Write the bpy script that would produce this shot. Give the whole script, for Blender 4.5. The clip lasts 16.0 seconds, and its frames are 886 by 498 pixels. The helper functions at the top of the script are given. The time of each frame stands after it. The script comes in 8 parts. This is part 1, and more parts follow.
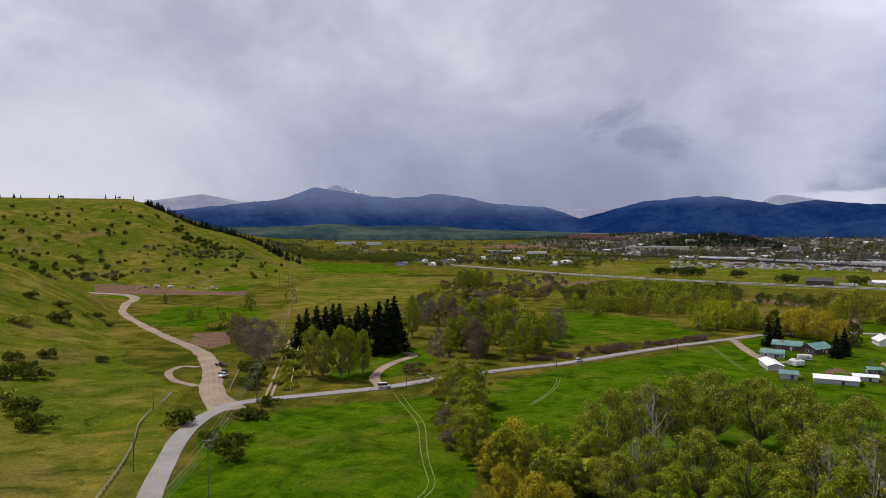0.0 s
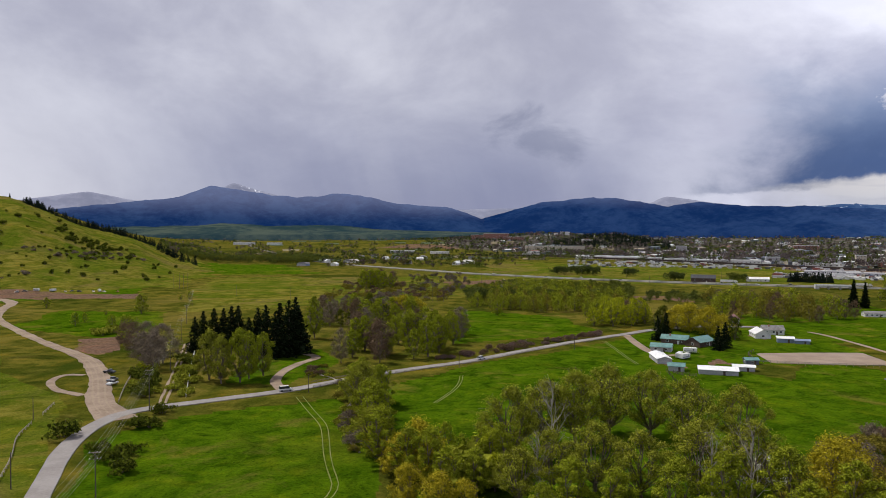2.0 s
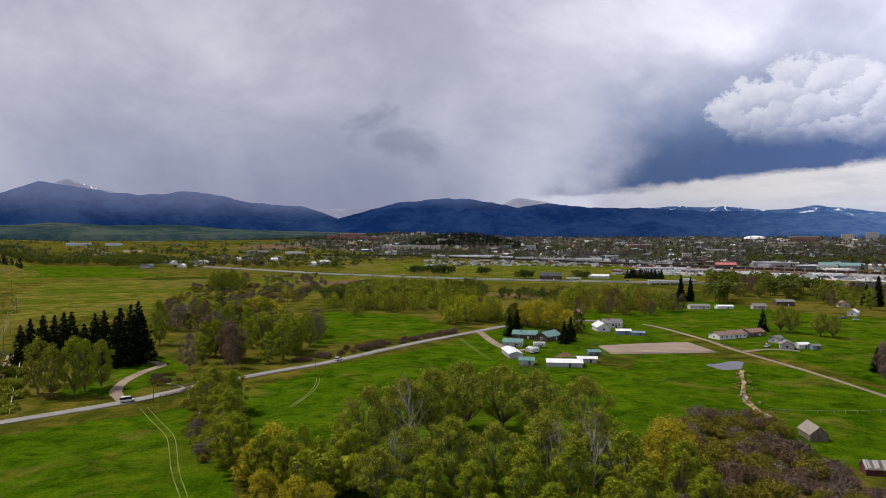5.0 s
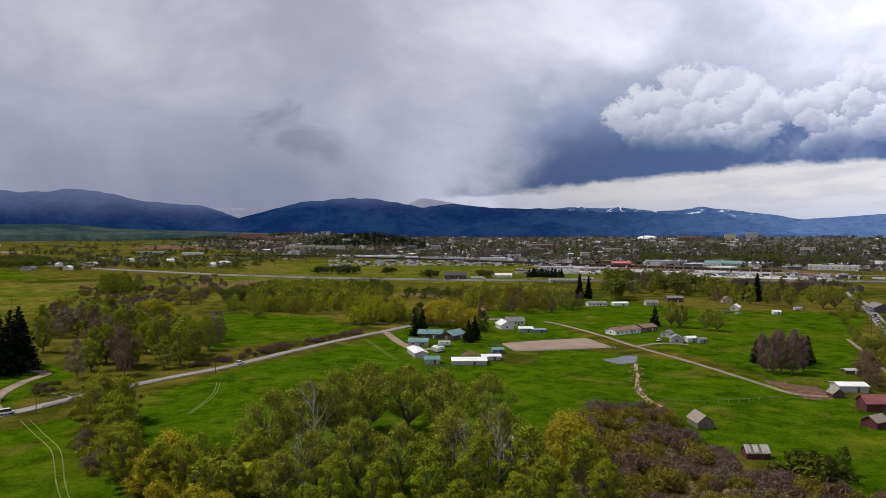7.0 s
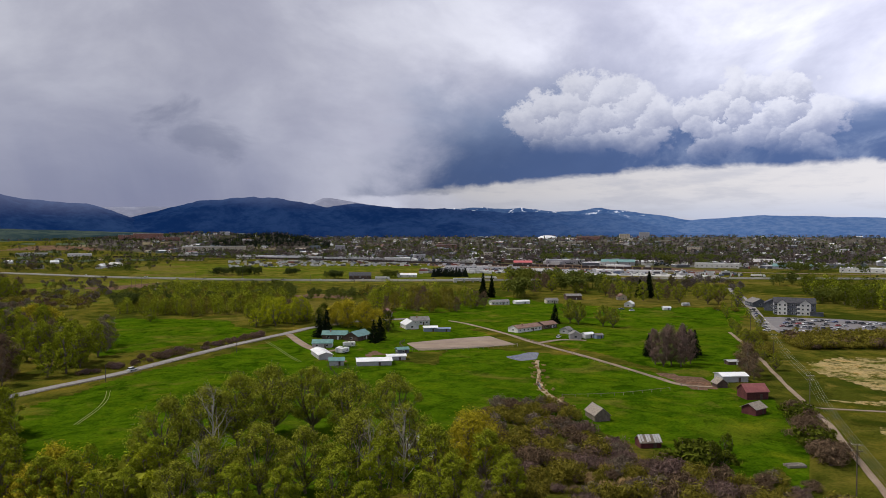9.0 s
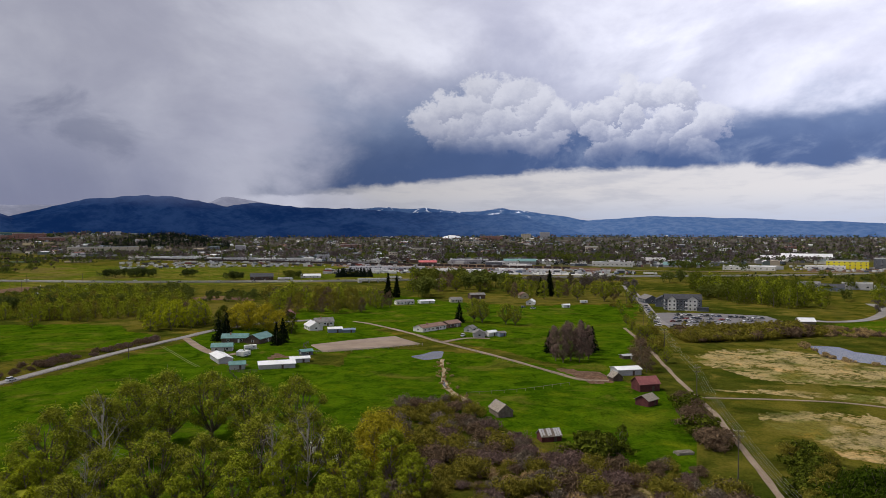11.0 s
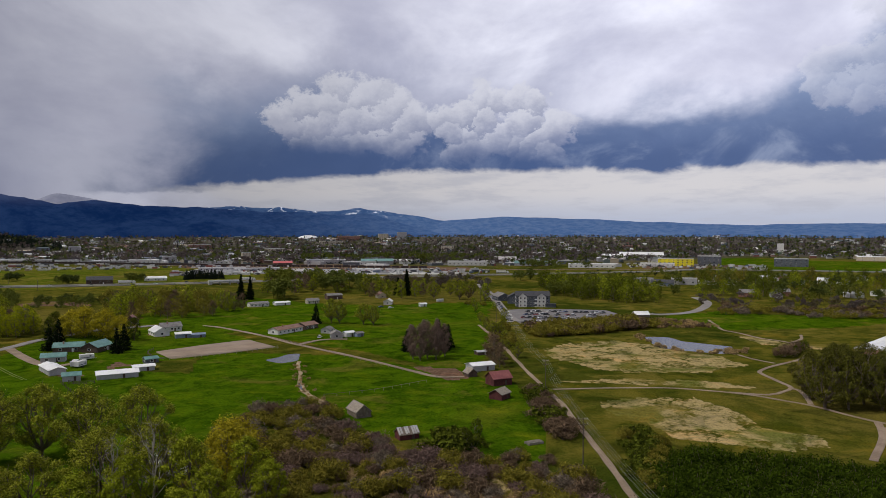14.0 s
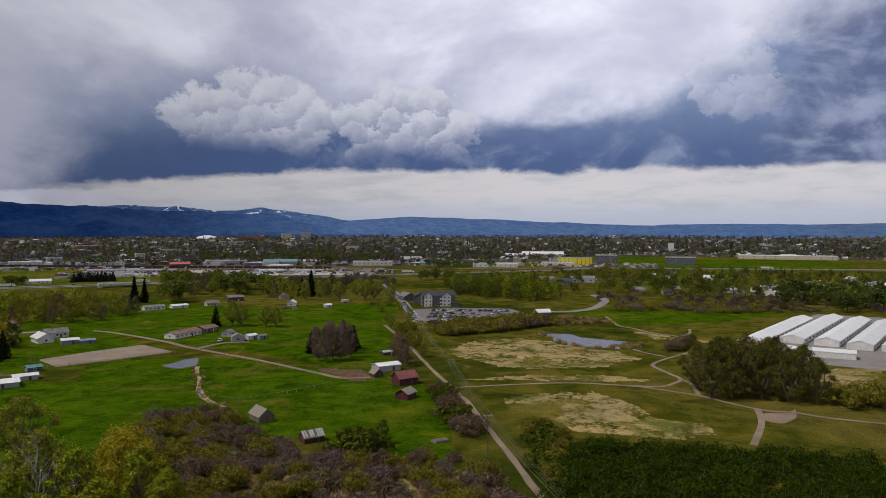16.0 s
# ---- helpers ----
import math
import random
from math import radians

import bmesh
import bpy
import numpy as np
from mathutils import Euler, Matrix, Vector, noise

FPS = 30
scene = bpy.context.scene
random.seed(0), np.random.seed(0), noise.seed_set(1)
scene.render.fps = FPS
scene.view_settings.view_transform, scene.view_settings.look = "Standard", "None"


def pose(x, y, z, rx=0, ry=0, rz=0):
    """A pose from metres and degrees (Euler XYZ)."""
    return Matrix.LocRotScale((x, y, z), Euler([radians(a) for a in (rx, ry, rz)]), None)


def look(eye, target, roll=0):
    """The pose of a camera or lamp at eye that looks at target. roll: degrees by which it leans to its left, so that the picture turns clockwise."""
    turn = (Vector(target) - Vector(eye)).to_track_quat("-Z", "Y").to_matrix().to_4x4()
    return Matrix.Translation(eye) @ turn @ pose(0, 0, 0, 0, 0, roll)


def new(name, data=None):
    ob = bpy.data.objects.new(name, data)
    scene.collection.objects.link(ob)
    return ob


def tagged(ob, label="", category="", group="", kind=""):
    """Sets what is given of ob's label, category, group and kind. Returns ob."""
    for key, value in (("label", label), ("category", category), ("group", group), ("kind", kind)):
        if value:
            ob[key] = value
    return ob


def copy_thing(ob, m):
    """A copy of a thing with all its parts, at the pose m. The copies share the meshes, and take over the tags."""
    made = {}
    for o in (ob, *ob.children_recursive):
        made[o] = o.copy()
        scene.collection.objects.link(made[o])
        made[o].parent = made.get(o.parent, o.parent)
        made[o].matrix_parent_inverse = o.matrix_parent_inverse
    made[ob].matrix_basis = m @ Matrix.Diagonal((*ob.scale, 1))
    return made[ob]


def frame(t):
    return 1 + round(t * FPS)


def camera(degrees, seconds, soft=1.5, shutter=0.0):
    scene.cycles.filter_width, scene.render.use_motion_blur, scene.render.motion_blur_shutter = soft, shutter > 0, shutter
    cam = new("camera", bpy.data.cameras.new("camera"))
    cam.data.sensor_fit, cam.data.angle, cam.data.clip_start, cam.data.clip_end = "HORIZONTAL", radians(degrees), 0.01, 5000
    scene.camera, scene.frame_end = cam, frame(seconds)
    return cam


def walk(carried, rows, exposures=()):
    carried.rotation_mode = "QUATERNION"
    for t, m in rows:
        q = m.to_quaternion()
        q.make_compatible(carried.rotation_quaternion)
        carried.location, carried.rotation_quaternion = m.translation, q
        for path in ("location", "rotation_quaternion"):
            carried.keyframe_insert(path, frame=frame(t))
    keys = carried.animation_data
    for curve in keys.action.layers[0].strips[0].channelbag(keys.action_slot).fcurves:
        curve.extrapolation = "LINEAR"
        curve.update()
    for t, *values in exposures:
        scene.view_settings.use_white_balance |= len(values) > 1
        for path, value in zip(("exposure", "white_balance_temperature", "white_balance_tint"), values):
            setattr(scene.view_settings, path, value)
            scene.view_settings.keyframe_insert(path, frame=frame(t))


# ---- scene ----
# ---------------------------------------------------------------- camera
SIZE = 1.18  # metres for one unit of the plan
EYE_H = 55.0 * SIZE
TILT = -1.294
LEAN = -0.026
TURNS = ((0, 0.0), (0.5, 1.97), (1, 3.95), (1.5, 5.92), (2, 7.87), (2.5, 9.82), (3, 11.76), (3.5, 13.71), (4, 15.64), (6.5, 25.25), (7.5, 29.12), (8.5, 33.0),
         (9.2, 35.7), (11.5, 44.6), (12.5, 48.46), (13.5, 52.32), (14.5, 56.18), (15.5, 60.01), (16, 61.93))
cam = camera(64.42, 16.0, soft=0.6)
walk(cam, [(t, pose(0, 0, EYE_H, 90 + TILT, LEAN, -a)) for t, a in TURNS],
     ((0, 0.0), (4, -0.05), (8, -0.2), (12, -0.42), (16, -0.68)))


def at(az, r):
    """Metres east and north of a place: degrees clockwise from the first line of sight, plan units from the hovering point."""
    r = r * SIZE
    return r * math.sin(radians(az)), r * math.cos(radians(az))


# ---------------------------------------------------------------- node helper
class Nodes:
    def __init__(self, tree):
        self.t = tree
        tree.nodes.clear()

    def add(self, kind, props=None, **ins):
        n = self.t.nodes.new(kind)
        props = props or {}
        if "operation" in props:
            n.operation = props["operation"]
        if "use_clamp" in props:
            n.use_clamp = props["use_clamp"]
        if "interpolation_type" in props:
            n.interpolation_type = props["interpolation_type"]
        if "data_type" in props:
            n.data_type, n.blend_type = props["data_type"], props["blend_type"]
        if "feature" in props:
            n.feature = props["feature"]
        if "attribute_name" in props:
            n.attribute_name = props["attribute_name"]
        if "sky_type" in props:
            n.sky_type, n.sun_disc = props["sky_type"], props["sun_disc"]
            n.sun_elevation, n.sun_rotation = props["sun_elevation"], props["sun_rotation"]
        for k, v in ins.items():
            key = k.replace("_", " ")
            sock = None
            if k[0] == "i" and k[1:].isdigit():
                sock = n.inputs[int(k[1:])]
            else:
                sock = n.inputs[key]
            self.put(sock, v)
        return n

    def put(self, sock, v):
        if isinstance(v, bpy.types.NodeSocket):
            self.t.links.new(v, sock)
        elif isinstance(v, bpy.types.Node):
            self.t.links.new(v.outputs[0], sock)
        else:
            if sock.type == "RGBA" and len(v) == 3:
                v = (*v, 1)
            sock.default_value = v

    def m(self, op, a, b=0.0, c=0.0, clamp=False):
        n = self.add("ShaderNodeMath", {"operation": op, "use_clamp": clamp}, i0=a, i1=b)
        if op in ("MULTIPLY_ADD", "SMOOTH_MIN", "SMOOTH_MAX"):
            self.put(n.inputs[2], c)
        return n.outputs[0]

    def smooth(self, v, lo, hi, to0=0.0, to1=1.0):
        n = self.add("ShaderNodeMapRange", {"interpolation_type": "SMOOTHSTEP"}, i0=v, i1=lo, i2=hi, i3=to0, i4=to1)
        return n.outputs[0]

    def mix(self, f, a, b, mode="MIX"):
        n = self.add("ShaderNodeMix", {"data_type": "RGBA", "blend_type": mode})
        self.put(n.inputs[0], f)
        self.put(n.inputs[6], a)
        self.put(n.inputs[7], b)
        return n.outputs[2]

    def noise(self, vec, scale, detail=4.0, rough=0.55, dist=0.0, out=0):
        n = self.add("ShaderNodeTexNoise", None, Vector=vec, Scale=scale, Detail=detail, Roughness=rough, Distortion=dist)
        return n.outputs[out]


# ---------------------------------------------------------------- sky and sun
SUN_AZ, SUN_EL = -50.0, 57.0


def build_world():
    w = bpy.data.worlds.new("sky")
    scene.world = w
    w.use_nodes = True
    n = Nodes(w.node_tree)
    way = n.add("ShaderNodeTexCoord").outputs["Generated"]
    sep = n.add("ShaderNodeSeparateXYZ", None, Vector=way)
    az = n.m("MULTIPLY", n.m("ARCTAN2", sep.outputs[0], sep.outputs[1]), 57.2958)
    el = n.m("MULTIPLY", n.m("ARCSINE", sep.outputs[2]), 57.2958)
    flat = n.add("ShaderNodeCombineXYZ", None, X=az, Y=n.m("MULTIPLY", el, 1.6), Z=0.0).outputs[0]
    broad = n.noise(flat, 0.06, 7, 0.58, 0.3)
    billow = n.noise(flat, 0.16, 8, 0.6, 0.4)
    fine = n.noise(flat, 0.5, 6, 0.6)
    # veils of rain: columns that lean a little
    lean = n.add("ShaderNodeCombineXYZ", None, X=n.m("ADD", n.m("MULTIPLY", az, 1.0), n.m("MULTIPLY", el, 0.35)), Y=n.m("MULTIPLY", el, 0.18), Z=3.0).outputs[0]
    veil = n.noise(lean, 0.14, 5, 0.55, 0.5)

    # grey overcast, darker towards the ground in the middle of the storm
    storm = n.m("MULTIPLY", n.smooth(az, -26.0, -4.0), n.smooth(az, 38.0, 14.0))
    low = n.smooth(el, 15.0, 2.0)
    shade = n.m("MULTIPLY", storm, low)
    shade = n.m("MULTIPLY", shade, n.smooth(veil, 0.2, 0.8, 0.75, 1.1))
    col = n.mix(n.smooth(broad, 0.3, 0.72), (0.44, 0.445, 0.53), (0.70, 0.705, 0.76))
    col = n.mix(n.m("MULTIPLY", shade, 0.85, clamp=True), col, (0.25, 0.27, 0.40))
    # brighter air under the left part
    col = n.mix(n.m("MULTIPLY", n.smooth(az, -12.0, -30.0), n.smooth(el, 14.0, 1.0)), col, (0.70, 0.70, 0.75))
    # loose dark patch in the storm
    dx = n.m("DIVIDE", n.m("SUBTRACT", az, 15.2), 5.0)
    dy = n.m("DIVIDE", n.m("SUBTRACT", el, 7.6), 2.6)
    d2 = n.m("SQRT", n.m("ADD", n.m("MULTIPLY", dx, dx), n.m("MULTIPLY", dy, dy)))
    patch = n.smooth(n.m("ADD", d2, n.m("MULTIPLY", n.m("SUBTRACT", billow, 0.5), 3.4)), 1.0, 0.1)
    col = n.mix(n.m("MULTIPLY", patch, 0.5), col, (0.16, 0.18, 0.28))

    # the dark bank with its flat base
    edge = n.m("ADD", n.smooth(az, 30.0, 52.0, 3.4, 4.95), n.m("MULTIPLY", n.m("SUBTRACT", billow, 0.5), 1.9))
    edge = n.m("ADD", edge, n.m("MULTIPLY", n.m("SUBTRACT", fine, 0.5), 0.5))
    above = n.m("SUBTRACT", el, edge)
    inaz = n.smooth(n.m("ADD", az, n.m("MULTIPLY", n.m("SUBTRACT", broad, 0.5), 26.0)), 27.0, 35.0)
    topn = n.m("SUBTRACT", above, n.m("MULTIPLY", n.m("SUBTRACT", n.noise(flat, 0.075, 6, 0.55, 0.2), 0.42), 11.0))
    bank = n.m("MULTIPLY", n.smooth(above, -0.7, -0.35), n.smooth(n.m("SUBTRACT", topn, n.smooth(az, 76.0, 93.0, 0.0, 8.0)), n.smooth(az, 43.0, 55.0, 9.0, 5.4), 1.8))
    bank = n.m("MULTIPLY", bank, inaz)
    dark = n.mix(n.smooth(n.m("ADD", above, n.m("MULTIPLY", n.m("SUBTRACT", billow, 0.5), 5.0)), 0.8, 6.5), (0.032, 0.066, 0.165), (0.135, 0.185, 0.30))
    dark = n.mix(n.smooth(billow, 0.54, 0.82), dark, (0.175, 0.215, 0.31))
    # towering heaps: many rounded puffs, each lit from the upper left, with ragged edges
    puffs = []
    rng_c = random.Random(21)
    for a0, a1, base, top, count, size in ((41.6, 52.0, 6.4, 12.0, 22, 1.5), (54.0, 63.6, 6.2, 11.4, 19, 1.4), (81.5, 87.5, 9.2, 12.6, 9, 1.4), (86.0, 92.0, 14.5, 18.0, 8, 1.8)):
        for k in range(count):
            u = (k + rng_c.random()) / count
            crest = base + (top - base) * math.sin(math.pi * (0.12 + 0.76 * u)) ** 0.7 * (0.86 + 0.14 * math.sin(u * 19))
            q = (1.0, 0.55, 0.2)[k % 3]
            puffs.append((a0 + (a1 - a0) * u, base + (crest - base) * q + rng_c.uniform(-0.3, 0.3), size * rng_c.uniform(0.75, 1.3), size * rng_c.uniform(0.7, 1.1)))
    cv = n.add("ShaderNodeCombineXYZ", None, X=az, Y=n.m("MULTIPLY", el, 1.2), Z=1.5).outputs[0]
    curl = n.add("ShaderNodeSeparateColor", None, Color=n.noise(cv, 0.5, 9, 0.66, 0.0, 1))
    aw = n.m("ADD", az, n.m("MULTIPLY", n.m("SUBTRACT", curl.outputs[0], 0.5), 4.6))
    ew = n.m("ADD", el, n.m("MULTIPLY", n.m("SUBTRACT", curl.outputs[1], 0.5), 3.8))
    wv = n.add("ShaderNodeCombineXYZ", None, X=aw, Y=ew, Z=0.0).outputs[0]
    least, glow = 50.0, 0.0
    for ca, ce, wa, we in puffs:
        d = n.add("ShaderNodeVectorMath", {"operation": "MULTIPLY_ADD"}, i0=wv, i1=(1 / wa, 1 / we, 0.0), i2=(-ca / wa, -ce / we, 0.0)).outputs[0]
        dist = n.add("ShaderNodeVectorMath", {"operation": "DOT_PRODUCT"}, i0=d, i1=d).outputs["Value"]
        slope = n.add("ShaderNodeVectorMath", {"operation": "DOT_PRODUCT"}, i0=d, i1=(-0.4, 0.75, 0.0)).outputs["Value"]
        nearer = n.smooth(n.m("SUBTRACT", least, dist), -0.3, 0.3)
        glow = n.m("MULTIPLY_ADD", nearer, n.m("SUBTRACT", slope, glow), glow)
        least = n.m("MINIMUM", dist, least)
    best = n.m("SUBTRACT", 1.0, least)
    heap = n.m("MULTIPLY", n.smooth(best, -0.25, 0.45), n.smooth(n.m("ADD", el, n.m("MULTIPLY", n.m("SUBTRACT", billow, 0.5), 4.0)), 5.6, 8.4))
    lit = n.smooth(n.m("ADD", n.m("MULTIPLY", glow, 0.8), n.smooth(el, 6.0, 11.5, -0.4, 0.35)), -1.0, 0.9)
    heapcol = n.mix(lit, (0.20, 0.22, 0.31), (0.52, 0.525, 0.565))
    moved = n.add("ShaderNodeVectorMath", {"operation": "ADD"}, i0=flat, i1=(-0.9, 1.1, 0.0)).outputs[0]
    relief = n.m("SUBTRACT", n.noise(flat, 0.17, 7, 0.58, 0.3), n.noise(moved, 0.17, 7, 0.58, 0.3))
    wide = n.add("ShaderNodeVectorMath", {"operation": "ADD"}, i0=flat, i1=(-0.6, 3.0, 0.0)).outputs[0]
    relief2 = n.m("SUBTRACT", n.noise(flat, 0.06, 5, 0.55, 0.3), n.noise(wide, 0.06, 5, 0.55, 0.3))
    shelf = n.m("MULTIPLY", n.smooth(n.m("ADD", az, n.m("MULTIPLY", n.m("SUBTRACT", billow, 0.5), 14.0)), 30.0, 40.0), n.smooth(az, 72.0, 58.0))
    shelf = n.m("MULTIPLY", shelf, n.smooth(n.m("ADD", el, n.m("MULTIPLY", n.m("SUBTRACT", broad, 0.5), 12.0)), 17.0, 10.0))
    col = n.mix(n.m("MULTIPLY", shelf, 0.62), col, (0.225, 0.245, 0.34))
    col = n.mix(n.m("MULTIPLY", bank, 0.95), col, dark)
    col = n.mix(n.m("MULTIPLY", heap, n.smooth(az, 65.0, 72.0, 0.95, 0.45)), col, heapcol)

    far_dark = n.m("MULTIPLY", n.smooth(n.m("ADD", az, n.m("MULTIPLY", n.m("SUBTRACT", billow, 0.5), 11.0)), 85.5, 90.5), n.smooth(n.m("ADD", el, n.m("MULTIPLY", n.m("SUBTRACT", broad, 0.5), 10.0)), 19.5, 14.5))
    col = n.mix(n.m("MULTIPLY", far_dark, 0.8), col, n.mix(n.smooth(relief, -0.14, 0.16), (0.07, 0.09, 0.17), (0.24, 0.27, 0.36)))

    bump = n.m("ADD", n.m("MULTIPLY", relief, 0.2), n.m("MULTIPLY", relief2, 0.18))
    bump = n.m("MULTIPLY", bump, n.smooth(az, 10.0, 60.0, 0.4, 0.85))
    bump = n.m("MULTIPLY", n.m("ADD", bump, 1.0), n.smooth(el, 2.0, 6.0, 1.0, 1.0))
    col = n.mix(1.0, col, n.add("ShaderNodeCombineColor", None, i0=bump, i1=bump, i2=bump).outputs[0], "MULTIPLY")
    # bright gap between the base and the hills
    gap = n.m("MULTIPLY", n.smooth(above, 0.22, -0.32), n.smooth(n.m("ADD", az, n.m("MULTIPLY", billow, 9.0)), 35.0, 44.0))
    gapcol = n.mix(n.smooth(el, 0.8, 3.6), (0.34, 0.365, 0.43), (0.47, 0.455, 0.45))
    gapcol = n.mix(n.m("MULTIPLY", n.smooth(n.noise(n.add("ShaderNodeCombineXYZ", None, X=n.m("MULTIPLY", az, 0.35), Y=n.m("MULTIPLY", el, 1.6), Z=4.0).outputs[0], 0.6, 5, 0.6), 0.42, 0.68), 0.6), gapcol, (0.33, 0.335, 0.37))
    col = n.mix(gap, col, gapcol)
    # the light grows towards the clearing west
    up = n.smooth(az, 12.0, 76.0, 1.0, 2.2)
    col = n.mix(1.0, col, n.add("ShaderNodeCombineColor", None, i0=up, i1=up, i2=up).outputs[0], "MULTIPLY")
    # the overcast goes on overhead and behind
    col = n.mix(n.smooth(el, 22.0, 45.0), col, (0.20, 0.205, 0.235))
    blue = n.add("ShaderNodeTexSky", {"sky_type": "NISHITA", "sun_disc": False, "sun_elevation": radians(SUN_EL), "sun_rotation": radians(SUN_AZ)})
    col = n.mix(1.0, col, (0.985, 0.99, 1.045), "MULTIPLY")
    clear = n.add("ShaderNodeBackground", None, Color=blue, Strength=0.06)
    cloud = n.add("ShaderNodeBackground", None, Color=col, Strength=1.0)
    both = n.add("ShaderNodeMixShader", None, i0=0.95, i1=clear, i2=cloud)
    n.add("ShaderNodeOutputWorld", None, Surface=both)


build_world()
sun = new("sun", bpy.data.lights.new("sun", "SUN"))
sun.data.energy, sun.data.angle, sun.data.color = 3.55, radians(3), (1.0, 0.95, 0.86)
sx, sy = at(SUN_AZ, math.cos(radians(SUN_EL)) / SIZE)
sun.matrix_world = look((sx * 300, sy * 300, 300 * math.sin(radians(SUN_EL))), (0, 0, 0))


# ---------------------------------------------------------------- materials
def material(name):
    mt = bpy.data.materials.new(name)
    mt.use_nodes = True
    return mt, Nodes(mt.node_tree)


def finish(n, color, rough=0.9, metal=0.0, bump=None, bump_m=0.05, bump_strength=0.6, spec=0.3):
    b = n.add("ShaderNodeBsdfPrincipled")
    n.put(b.inputs["Base Color"], color)
    n.put(b.inputs["Roughness"], rough)
    n.put(b.inputs["Metallic"], metal)
    n.put(b.inputs["Specular IOR Level"], spec)
    if bump is not None:
        bp = n.add("ShaderNodeBump", None, Height=bump, Distance=bump_m, Strength=bump_strength)
        n.put(b.inputs["Normal"], bp.outputs[0])
    n.add("ShaderNodeOutputMaterial", None, Surface=b)
    return b


def ground_vec(n):
    return n.add("ShaderNodeNewGeometry").outputs["Position"]


def plain(name, a, b, scale=0.6, rough=0.85, metal=0.0, bump_m=0.02, spec=0.3, vary=0.12):
    """A weathered surface: two tones blotched at two scales, with fine relief."""
    mt, n = material(name)
    v = n.add("ShaderNodeTexCoord").outputs["Object"]
    big = n.noise(v, scale, 4, 0.6)
    small = n.noise(v, scale * 9, 5, 0.65)
    f = n.smooth(n.m("ADD", n.m("MULTIPLY", big, 0.65), n.m("MULTIPLY", small, 0.35)), 0.36, 0.66)
    c = n.mix(f, a, b)
    rnd = n.add("ShaderNodeObjectInfo").outputs["Random"]
    c = n.mix(1.0, c, n.add("ShaderNodeCombineColor", None, i0=n.m("MULTIPLY_ADD", rnd, vary, 1 - vary / 2), i1=n.m("MULTIPLY_ADD", rnd, vary, 1 - vary / 2),
                            i2=n.m("MULTIPLY_ADD", rnd, vary, 1 - vary / 2)).outputs[0], "MULTIPLY")
    finish(n, c, rough, metal, small, bump_m, 0.5, spec)
    return mt


